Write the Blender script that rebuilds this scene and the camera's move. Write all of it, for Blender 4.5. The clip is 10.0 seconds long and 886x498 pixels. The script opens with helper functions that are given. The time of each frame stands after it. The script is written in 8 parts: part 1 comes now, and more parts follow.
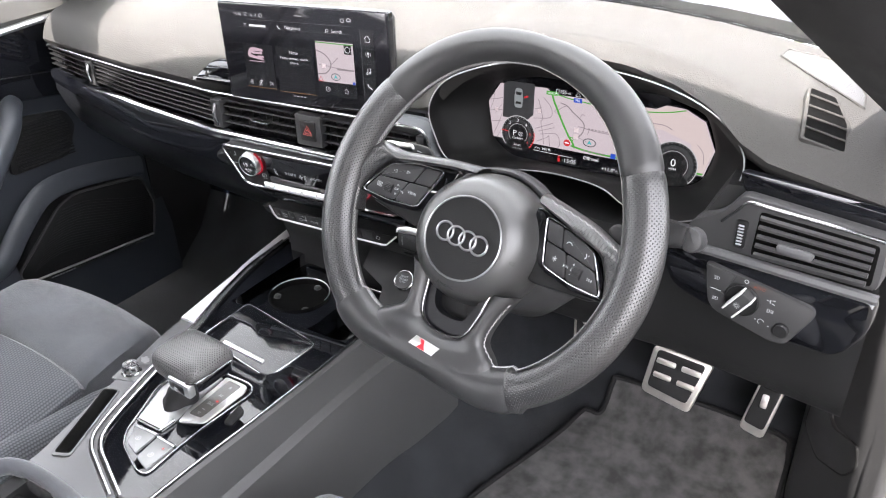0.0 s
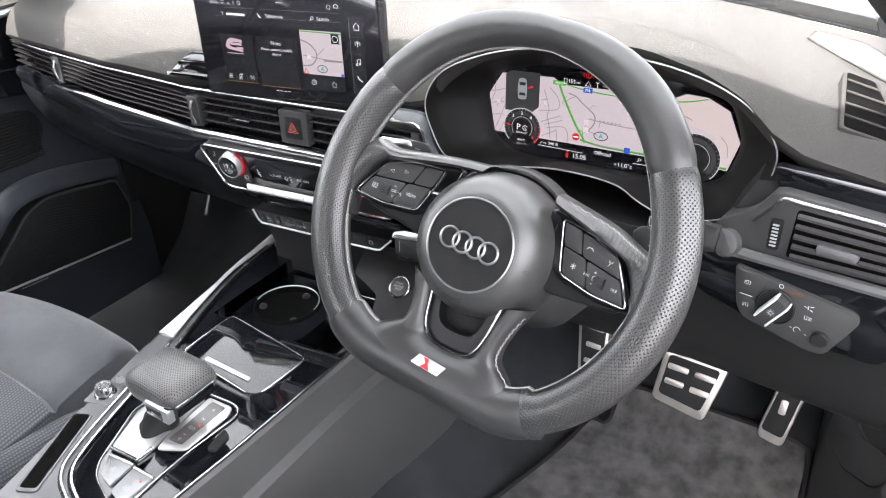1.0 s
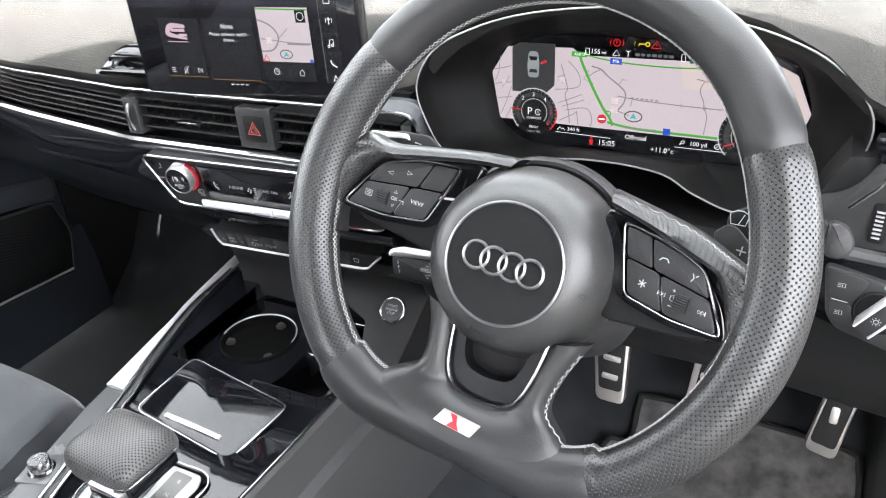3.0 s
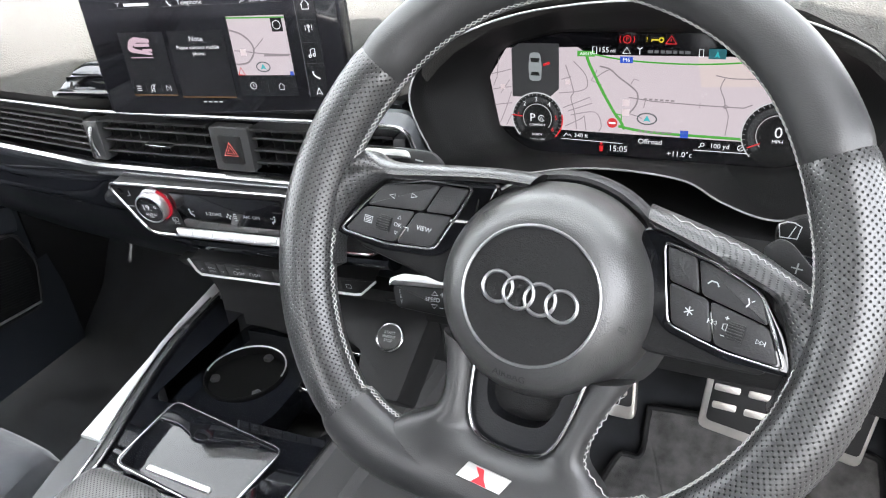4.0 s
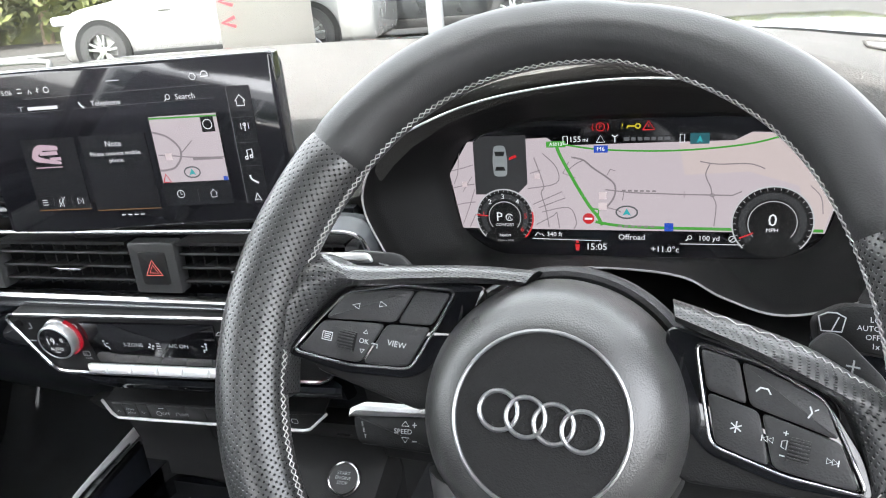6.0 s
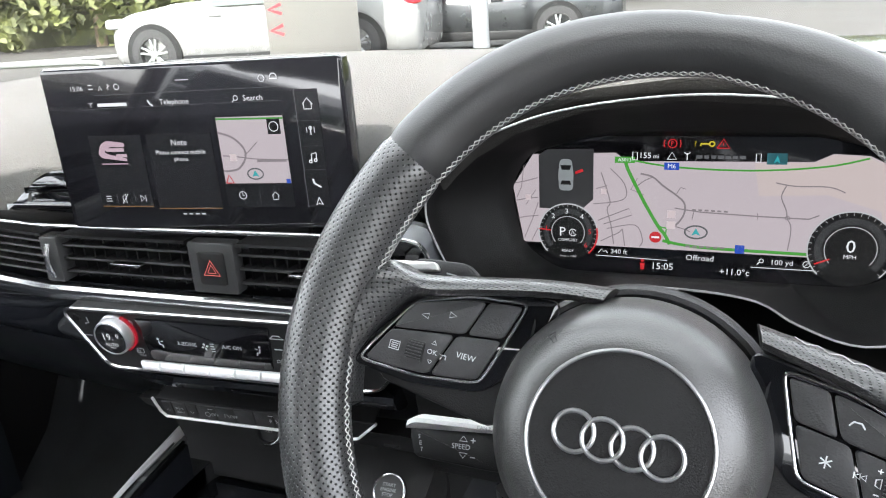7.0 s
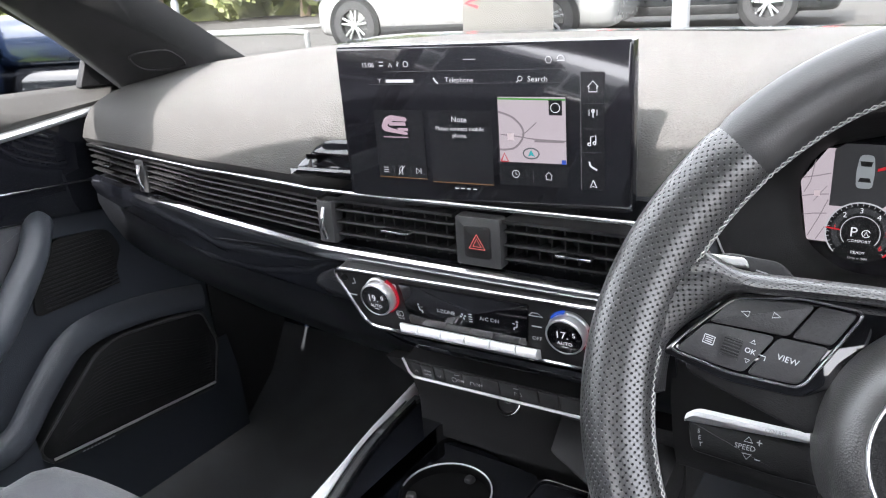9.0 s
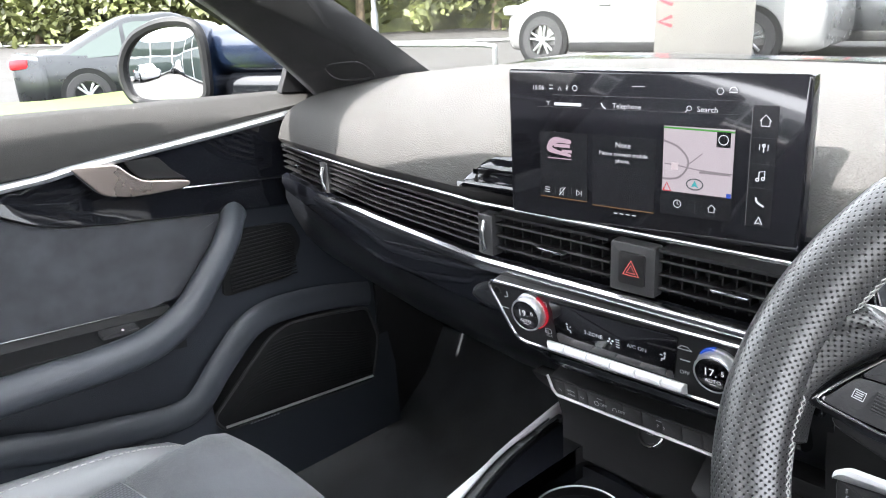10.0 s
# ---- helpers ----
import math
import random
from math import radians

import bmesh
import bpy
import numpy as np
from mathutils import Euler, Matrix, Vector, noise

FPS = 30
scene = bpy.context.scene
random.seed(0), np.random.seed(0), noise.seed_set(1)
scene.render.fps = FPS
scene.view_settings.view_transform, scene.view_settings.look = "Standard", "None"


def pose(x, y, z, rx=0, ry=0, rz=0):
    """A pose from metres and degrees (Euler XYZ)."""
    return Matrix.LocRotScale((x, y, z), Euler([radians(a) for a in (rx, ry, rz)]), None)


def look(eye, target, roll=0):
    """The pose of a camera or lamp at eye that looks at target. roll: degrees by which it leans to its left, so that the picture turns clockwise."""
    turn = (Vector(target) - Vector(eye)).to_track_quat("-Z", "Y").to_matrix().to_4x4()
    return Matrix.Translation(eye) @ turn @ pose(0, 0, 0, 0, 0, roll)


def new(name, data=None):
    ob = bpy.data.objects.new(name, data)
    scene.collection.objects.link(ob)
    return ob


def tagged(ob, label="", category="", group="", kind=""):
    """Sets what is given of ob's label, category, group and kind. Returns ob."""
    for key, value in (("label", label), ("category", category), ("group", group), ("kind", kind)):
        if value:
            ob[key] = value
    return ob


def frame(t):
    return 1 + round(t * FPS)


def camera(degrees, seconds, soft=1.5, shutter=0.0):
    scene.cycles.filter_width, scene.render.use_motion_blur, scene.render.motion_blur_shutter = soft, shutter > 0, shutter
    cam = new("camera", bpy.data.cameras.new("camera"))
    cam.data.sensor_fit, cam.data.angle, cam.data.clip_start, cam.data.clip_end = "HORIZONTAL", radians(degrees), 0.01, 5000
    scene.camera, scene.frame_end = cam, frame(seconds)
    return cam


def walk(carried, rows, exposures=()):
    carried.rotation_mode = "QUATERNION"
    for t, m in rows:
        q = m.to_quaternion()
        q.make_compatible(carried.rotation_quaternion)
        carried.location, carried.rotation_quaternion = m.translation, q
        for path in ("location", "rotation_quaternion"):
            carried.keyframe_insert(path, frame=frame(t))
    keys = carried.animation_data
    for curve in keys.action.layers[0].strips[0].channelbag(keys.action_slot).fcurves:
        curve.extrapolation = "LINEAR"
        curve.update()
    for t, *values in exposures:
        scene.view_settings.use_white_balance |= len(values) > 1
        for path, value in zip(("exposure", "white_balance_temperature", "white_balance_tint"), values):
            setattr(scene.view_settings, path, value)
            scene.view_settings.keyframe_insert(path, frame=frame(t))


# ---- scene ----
cam = camera(60.1, 10.0, soft=1.1)
METRES, EYE, TILT, LEAN, TURN = 0.56, 1.0, -29.0, 1.0, 31.0
OX, OY = 0.655, -0.55
ROWS = [
    (0.0, 0.0, 0.0, 0.0, -0.0, 0.0, 0.0),
    (0.5, -0.0131, 0.054, 0.0068, -0.53, -0.09, 0.49),
    (1.0, -0.0282, 0.1315, 0.018, -1.08, -0.29, 1.04),
    (1.5, -0.0382, 0.2016, 0.0329, -1.64, -0.5, 1.71),
    (2.0, -0.0584, 0.2801, 0.0377, -2.35, -0.57, 2.59),
    (2.5, -0.0777, 0.3439, 0.0376, -3.12, -0.5, 3.56),
    (4.0, -0.1198, 0.5143, 0.079, -5.75, -0.39, 7.47),
    (4.5, -0.1397, 0.5547, 0.0914, -6.82, -0.18, 9.1),
    (5.0, -0.1435, 0.5968, 0.093, -8.54, 1.12, 10.81),
    (5.5, -0.1382, 0.6473, 0.083, -10.9, 5.45, 11.27),
    (7.0, -0.1762, 0.6874, 0.0848, -8.58, 9.38, 7.76),
    (7.5, -0.2172, 0.662, 0.1068, -5.52, 9.47, 5.73),
    (8.0, -0.2423, 0.6554, 0.1142, -2.64, 9.13, 4.21),
    (8.5, -0.279, 0.6679, 0.1054, 0.11, 8.63, 3.01),
    (9.0, -0.3065, 0.6821, 0.103, 3.3, 8.46, 1.49),
    (9.5, -0.3232, 0.7019, 0.1012, 7.64, 8.5, -0.82),
    (10.0, -0.2811, 0.6531, 0.1026, 14.88, 9.02, -5.79),
]
walk(cam, [(t, pose(OX, OY, EYE, TILT, LEAN, TURN) @ pose(METRES * x, METRES * y, METRES * z, 90 + pitch, roll, yaw)) for t, x, y, z, yaw, pitch, roll in ROWS],
     [(0.0, 2.97, 6550, 15), (2.5, 3.05, 6500, 12), (4.0, 3.05, 6450, 11), (5.5, 2.92, 6400, 10), (7.0, 2.70, 6400, 10), (8.5, 2.70, 6350, 14), (9.5, 2.90, 6300, 13), (10.0, 2.93, 6300, 12)])

# ---- world and light ----
world = bpy.data.worlds.new("sky")
scene.world = world
world.use_nodes = True
_n = world.node_tree.nodes
_sky = _n.new("ShaderNodeTexSky")
_sky.sky_type, _sky.sun_disc = "NISHITA", False
_sky.sun_elevation, _sky.sun_rotation = radians(46.5), radians(184)
_sky.dust_density = 2.5
_n["Background"].inputs[1].default_value = 0.26
_haze = _n.new("ShaderNodeHueSaturation")
_haze.inputs["Saturation"].default_value = 0.3
world.node_tree.links.new(_sky.outputs[0], _haze.inputs["Color"])
_veil = _n.new("ShaderNodeMix")  # thin bright cloud over the whole sky
_veil.data_type = "RGBA"
_veil.inputs[0].default_value = 0.5
_veil.inputs[7].default_value = (5.0, 5.05, 5.15, 1)
world.node_tree.links.new(_haze.outputs[0], _veil.inputs[6])
world.node_tree.links.new(_veil.outputs[2], _n["Background"].inputs[0])
sun = new("sun", bpy.data.lights.new("sun", "SUN"))
sun.data.energy, sun.data.angle, sun.data.color = 3.4, radians(0.6), (1.0, 0.96, 0.9)
sun.matrix_world = look((-0.07, -1.0, 1.06), (0, 0, 0))


# ---- materials ----
SCREEN = 0.102  # brightness of the displays against the daylight
def material(name, base, rough=0.5, metal=0.0, grain=0.0, grain_size=300.0, blotch=0.0, blotch_size=8.0, coat=0.0,
             sheen=0.0, spec=0.5, emit=None, emit_power=1.0):
    m = bpy.data.materials.new(name)
    m.use_nodes = True
    nt = m.node_tree
    b = nt.nodes["Principled BSDF"]
    b.inputs["Base Color"].default_value = (*base, 1)
    b.inputs["Roughness"].default_value = rough
    b.inputs["Metallic"].default_value = metal
    b.inputs["Coat Weight"].default_value = coat
    b.inputs["Coat Roughness"].default_value = 0.03
    b.inputs["Sheen Weight"].default_value = sheen
    b.inputs["Specular IOR Level"].default_value = spec
    if emit:
        b.inputs["Emission Color"].default_value = (*emit, 1)
        b.inputs["Emission Strength"].default_value = emit_power
    tc = nt.nodes.new("ShaderNodeTexCoord")
    if blotch:
        nz = nt.nodes.new("ShaderNodeTexNoise")
        nz.inputs["Scale"].default_value = blotch_size
        nz.inputs["Detail"].default_value = 6
        nt.links.new(tc.outputs["Object"], nz.inputs["Vector"])
        mix = nt.nodes.new("ShaderNodeMix")
        mix.data_type = "RGBA"
        mix.inputs[6].default_value = (*[c * (1 - blotch) for c in base], 1)
        mix.inputs[7].default_value = (*[min(1, c * (1 + blotch)) for c in base], 1)
        st = nt.nodes.new("ShaderNodeMapRange")
        st.inputs["From Min"].default_value, st.inputs["From Max"].default_value = 0.34, 0.66
        nt.links.new(nz.outputs["Fac"], st.inputs["Value"])
        nt.links.new(st.outputs[0], mix.inputs[0])
        nt.links.new(mix.outputs[2], b.inputs["Base Color"])
        mr = nt.nodes.new("ShaderNodeMapRange")
        mr.inputs["From Min"].default_value, mr.inputs["From Max"].default_value = 0.3, 0.7
        mr.inputs["To Min"].default_value, mr.inputs["To Max"].default_value = rough * 0.85, min(1, rough * 1.15)
        nt.links.new(nz.outputs["Fac"], mr.inputs["Value"])
        nt.links.new(mr.outputs[0], b.inputs["Roughness"])
    if grain:
        vz = nt.nodes.new("ShaderNodeTexVoronoi" if grain_size < 1500 else "ShaderNodeTexNoise")
        vz.inputs["Scale"].default_value = grain_size
        nt.links.new(tc.outputs["Object"], vz.inputs["Vector"])
        bp = nt.nodes.new("ShaderNodeBump")
        bp.inputs["Strength"].default_value = grain
        bp.inputs["Distance"].default_value = 0.0004
        nt.links.new(vz.outputs[0], bp.inputs["Height"])
        nt.links.new(bp.outputs[0], b.inputs["Normal"])
        nt.links.new(bp.outputs[0], b.inputs["Coat Normal"])
    return m


def dotted(name, base, rough, pitch, radius, depth, dark, stretch=1.0, coat=0.0, light=None, soft=0.08):
    """A surface with a regular staggered pattern of small dots, laid by its UV map in metres."""
    m = material(name, base, rough, coat=coat)
    nt = m.node_tree
    b = nt.nodes["Principled BSDF"]
    uv = nt.nodes.new("ShaderNodeUVMap")
    dists = []
    for shift in (0.0, 0.5):
        mp = nt.nodes.new("ShaderNodeMapping")
        mp.inputs["Scale"].default_value = (1 / pitch, 1 / (pitch * stretch), 0)
        mp.inputs["Location"].default_value = (shift, shift, 0)
        fr = nt.nodes.new("ShaderNodeVectorMath")
        fr.operation = "FRACTION"
        sb = nt.nodes.new("ShaderNodeVectorMath")
        sb.operation = "SUBTRACT"
        sb.inputs[1].default_value = (0.5, 0.5, 0)
        ml = nt.nodes.new("ShaderNodeVectorMath")
        ml.operation = "MULTIPLY"
        ml.inputs[1].default_value = (1, stretch, 0)
        ln = nt.nodes.new("ShaderNodeVectorMath")
        ln.operation = "LENGTH"
        nt.links.new(uv.outputs[0], mp.inputs[0])
        nt.links.new(mp.outputs[0], fr.inputs[0])
        nt.links.new(fr.outputs[0], sb.inputs[0])
        nt.links.new(sb.outputs[0], ml.inputs[0])
        nt.links.new(ml.outputs[0], ln.inputs[0])
        dists.append(ln)
    mn = nt.nodes.new("ShaderNodeMath")
    mn.operation = "MINIMUM"
    nt.links.new(dists[0].outputs["Value"], mn.inputs[0])
    nt.links.new(dists[1].outputs["Value"], mn.inputs[1])
    mr = nt.nodes.new("ShaderNodeMapRange")
    mr.inputs["From Min"].default_value, mr.inputs["From Max"].default_value = radius - soft, radius + soft
    nt.links.new(mn.outputs[0], mr.inputs["Value"])
    mix = nt.nodes.new("ShaderNodeMix")
    mix.data_type = "RGBA"
    mix.inputs[6].default_value = (*(light or [c * dark for c in base]), 1)
    mix.inputs[7].default_value = (*base, 1)
    nt.links.new(mr.outputs[0], mix.inputs[0])
    nt.links.new(mix.outputs[2], b.inputs["Base Color"])
    bp = nt.nodes.new("ShaderNodeBump")
    bp.inputs["Strength"].default_value = 1.0
    bp.inputs["Distance"].default_value = depth
    nt.links.new(mr.outputs[0], bp.inputs["Height"])
    nt.links.new(bp.outputs[0], b.inputs["Normal"])
    nt.links.new(bp.outputs[0], b.inputs["Coat Normal"])
    return m


def pitted(m, spec, coat, coat_rough):
    """Holes of a dotted skin lose its gloss."""
    nt = m.node_tree
    b, holes = nt.nodes["Principled BSDF"], nt.nodes["Map Range"]
    b.inputs["Coat Roughness"].default_value = coat_rough
    for socket, level in (("Specular IOR Level", spec), ("Coat Weight", coat)):
        k = nt.nodes.new("ShaderNodeMath")
        k.operation = "MULTIPLY_ADD"
        k.inputs[1].default_value, k.inputs[2].default_value = level * 0.72, level * 0.28
        nt.links.new(holes.outputs[0], k.inputs[0])
        nt.links.new(k.outputs[0], b.inputs[socket])


def glow(name, colour, power=1.0):
    return material(name, (0.01, 0.01, 0.01), 0.25, emit=colour, emit_power=power * SCREEN)


DASH = material("soft_dash_skin", (0.041, 0.0403, 0.0387), 0.70, grain=0.8, grain_size=620, blotch=0.07, blotch_size=5, spec=0.08)
LEATHER = material("smooth_black_leather", (0.025, 0.0252, 0.0256), 0.40, grain=0.2, grain_size=1200, blotch=0.1, blotch_size=20, spec=0.6)
HUBSKIN = material("airbag_cover_skin", (0.036, 0.036, 0.0355), 0.34, grain=0.32, grain_size=1150, blotch=0.1, blotch_size=15, spec=0.55)
PERF = dotted("perforated_leather", (0.020, 0.0202, 0.0205), 0.35, 0.0039, 0.135, 0.0005, 0.02, soft=0.06)
KNOBSKIN = dotted("perforated_knob_leather", (0.085, 0.084, 0.083), 0.40, 0.0032, 0.17, 0.0006, 0.05, soft=0.06)
PLASTIC = material("black_plastic", (0.012, 0.0122, 0.0125), 0.42, grain=0.4, grain_size=1200, blotch=0.1, blotch_size=12, spec=0.18)
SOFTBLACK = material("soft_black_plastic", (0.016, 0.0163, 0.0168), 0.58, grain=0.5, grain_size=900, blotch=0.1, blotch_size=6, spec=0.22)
GREYPLASTIC = material("dark_grey_plastic", (0.031, 0.0313, 0.032), 0.45, grain=0.4, grain_size=1000, blotch=0.08, blotch_size=10, spec=0.28)
HOODBLACK = material("matt_binnacle_black", (0.0065, 0.0066, 0.0068), 0.5, grain=0.3, grain_size=1200, blotch=0.1, spec=0.14)
# near-black with the shade of hollows in the colour; also plain black cowl plastic
NEARBLACK = material("hollow_shade_and_black_plastic", (0.003, 0.003, 0.003), 0.9, spec=0.05)
GLOVEBOX = material("semi_gloss_black", (0.0075, 0.0082, 0.0095), 0.28, grain=0.2, grain_size=900, spec=0.15)
# console plastic towards the driver, its colour lightened for the open door's daylight
CONSOLELIT = material("lit_console_side_plastic", (0.050, 0.0502, 0.0505), 0.42, grain=0.4, grain_size=1000, blotch=0.08, blotch_size=10, spec=0.45)
PIANO = material("piano_black_lacquer", (0.004, 0.0044, 0.0056), 0.04, coat=0.35, spec=0.5)
CHROME = material("satin_chrome", (0.40, 0.405, 0.41), 0.20, 1.0)
SATINRIM = material("satin_silver_rim", (0.30, 0.303, 0.306), 0.38, 0.40)
ALU = material("brushed_aluminium", (0.72, 0.72, 0.71), 0.38, 0.85, grain=0.2, grain_size=2500, blotch=0.06, blotch_size=40)
DIALRIM = material("satin_aluminium", (0.50, 0.51, 0.52), 0.34, 0.9, blotch=0.05)
SILVER = material("satin_silver_paint", (0.66, 0.665, 0.67), 0.42, 0.35)
EMBLEM = material("satin_emblem_metal", (0.42, 0.425, 0.43), 0.30, 0.95)
STEEL = material("pedal_steel", (0.50, 0.48, 0.45), 0.36, 0.8, grain=0.2, grain_size=2500, blotch=0.08, blotch_size=40)
GREYPANEL = material("silver_grey_console_trim", (0.10, 0.102, 0.105), 0.26, 0.3, grain=0.1, grain_size=2200, blotch=0.06)
RUBBER = material("black_rubber", (0.010, 0.010, 0.0105), 0.7, grain=0.3, grain_size=900, spec=0.3)
CARPET = material("charcoal_carpet", (0.020, 0.0220, 0.0250), 0.95, grain=1.0, grain_size=1300, blotch=0.34, blotch_size=13, sheen=0.25, spec=0.1)
MATVELOUR = material("charcoal_mat_velour", (0.080, 0.079, 0.078), 0.95, grain=1.6, grain_size=900, blotch=0.42, blotch_size=34, sheen=0.05, spec=0.1)
SUEDE = material("grey_microsuede", (0.048, 0.051, 0.057), 0.9, grain=0.8, grain_size=1400, blotch=0.22, blotch_size=22, sheen=0.4, spec=0.1)
SEATCLOTH = dotted("woven_seat_cloth", (0.028, 0.0305, 0.036), 0.9, 0.0095, 0.19, 0.0003, 1.0, 0.42, light=(0.092, 0.097, 0.108), soft=0.09)
SEATCLOTH.node_tree.nodes["Principled BSDF"].inputs["Sheen Weight"].default_value = 0.1
SEATPLAIN = material("plain_seat_cloth", (0.066, 0.070, 0.078), 0.9, grain=0.8, grain_size=1100, blotch=0.22, blotch_size=16, sheen=0.35, spec=0.1)
SEATLEATHER = material("seat_bolster_leather", (0.17, 0.174, 0.182), 0.42, grain=0.4, grain_size=700, blotch=0.06)
THREAD = material("white_thread", (0.42, 0.42, 0.41), 0.8)
pitted(PERF, 0.65, 0.65, 0.32)
pitted(KNOBSKIN, 0.5, 0.4, 0.38)
shine = SEATLEATHER.node_tree.nodes["Principled BSDF"].inputs
shine["Coat Weight"].default_value, shine["Coat Roughness"].default_value = 0.5, 0.38
skin = HUBSKIN.node_tree.nodes["Principled BSDF"].inputs
skin["Coat Weight"].default_value, skin["Coat Roughness"].default_value = 0.45, 0.28
DOORSKIN = material("door_moulding_skin", (0.038, 0.043, 0.051), 0.40, grain=0.4, grain_size=900, blotch=0.06, blotch_size=8, spec=0.5)
DOORDARK = material("lower_door_plastic", (0.023, 0.027, 0.034), 0.5, grain=0.5, grain_size=900, blotch=0.08, blotch_size=8, spec=0.35)
PILLARCLOTH = material("woven_pillar_cloth", (0.0125, 0.012, 0.0123), 0.8, grain=0.8, grain_size=1400, blotch=0.06, blotch_size=20, sheen=0.05, spec=0.15)
INK = material("white_print", (0.42, 0.43, 0.44), 0.6, emit=(0.55, 0.56, 0.57), emit_power=0.02)
GREYINK = material("grey_print", (0.28, 0.29, 0.3), 0.6)
REDPLASTIC = material("red_paint", (0.55, 0.02, 0.03), 0.4)
SCREENGLASS = material("black_screen_glass", (0.004, 0.004, 0.005), 0.07, coat=0.3)
GRILLE = dotted("speaker_mesh", (0.050, 0.0495, 0.048), 0.5, 0.0034, 0.24, 0.0006, 0.12)
W_GLOW = glow("screen_white", (0.85, 0.87, 0.9), 1.5)
G_GLOW = glow("screen_grey", (0.3, 0.31, 0.33), 0.5)
MAP_GLOW = glow("map_pink", (0.73, 0.64, 0.68), 1.06)
MAPROAD = glow("map_road", (0.42, 0.37, 0.39), 0.8)
GREEN_GLOW = glow("map_green", (0.12, 0.6, 0.08), 0.8)
BLUE_GLOW = glow("map_blue", (0.03, 0.12, 0.75), 0.9)
CYAN_GLOW = glow("map_cyan", (0.05, 0.6, 0.65), 0.9)
RED_GLOW = glow("lamp_red", (0.9, 0.03, 0.04), 0.9)
YELLOW_GLOW = glow("lamp_yellow", (0.9, 0.75, 0.05), 0.9)
TILE = material("screen_tile", (0.006, 0.006, 0.007), 0.2, emit=(0.010, 0.010, 0.011), emit_power=0.5 * SCREEN)
PINKWHITE = glow("logo_pink_white", (0.85, 0.62, 0.72), 0.9)


# ---- builders ----
ROOT = {}
TINY = {"street", "symbol", "fine_line", "tick", "place_marker", "red_symbol", "white_symbol", "red_zone", "street_name", "motorway_sign", "stitching", "fin", "triangle", "print", "page_marker", "amber_edge", "key_symbol", "car_glass"}


def thing(name, at, label, category, group="", kind=""):
    """An empty at a pose, or at a point, that carries the parts of one thing."""
    ob = new(name)
    m = at if isinstance(at, Matrix) else Matrix.Translation(at)
    ob.matrix_basis = m
    ob.empty_display_size = 0.05
    ROOT[ob] = m
    return tagged(ob, label, category, group, kind)


def finish(bm, name, mat, angle=38):
    me = bpy.data.meshes.new(name)
    bmesh.ops.recalc_face_normals(bm, faces=bm.faces)
    bm.to_mesh(me)
    bm.free()
    me.materials.append(mat)
    me.polygons.foreach_set("use_smooth", [True] * len(me.polygons))
    me.set_sharp_from_angle(angle=radians(angle))
    return me


def part(name, bm, mat, parent, label="", local=False, angle=38):
    """Links a bmesh as one mesh object under a thing or under a part."""
    m = ROOT[parent]
    if not local:
        bm.transform(m.inverted())
    ob = new(name, finish(bm, name, mat, angle))
    ob.parent = parent
    ROOT[ob] = m
    return tagged(ob, label, kind="stuff" if name in TINY else "")


def setting(name, bm, mat, label, category, angle=38):
    ob = new(name, finish(bm, name, mat, angle))
    ROOT[ob] = Matrix.Identity(4)
    return tagged(ob, label, category, "", "structure")


def box(bm, c, size, bevel=0.0, m=None, seg=2):
    m = m or Matrix.Identity(4)
    r = bmesh.ops.create_cube(bm, size=1.0, matrix=m @ Matrix.Translation(c) @ Matrix.Diagonal((*size, 1)))
    if bevel:
        es = list({e for v in r["verts"] for e in v.link_edges})
        bmesh.ops.bevel(bm, geom=es, offset=bevel, segments=seg, affect="EDGES", profile=0.5)
    return bm


def rounded(pts, radius, n=4):
    """A closed outline with its corners rounded."""
    out = []
    k = len(pts)
    for i in range(k):
        p, a, b = Vector(pts[i]), Vector(pts[i - 1]), Vector(pts[(i + 1) % k])
        da, db = (a - p), (b - p)
        ra = min(radius, da.length * 0.48)
        rb = min(radius, db.length * 0.48)
        s, e = p + da.normalized() * ra, p + db.normalized() * rb
        for j in range(n + 1):
            t = j / n
            out.append(s * (1 - t) ** 2 + p * 2 * t * (1 - t) + e * t * t)
    return out


def shrunk(pts, d):
    """The outline moved inwards by d."""
    pts = [Vector(p) for p in pts]
    k = len(pts)
    area = sum(pts[i - 1].x * pts[i].y - pts[i].x * pts[i - 1].y for i in range(k))
    sg = 1 if area > 0 else -1
    out = []
    for i in range(k):
        t = (pts[(i + 1) % k] - pts[i - 1])
        nrm = Vector((-t.y, t.x)).normalized() * sg
        out.append(pts[i] + nrm * d)
    return out


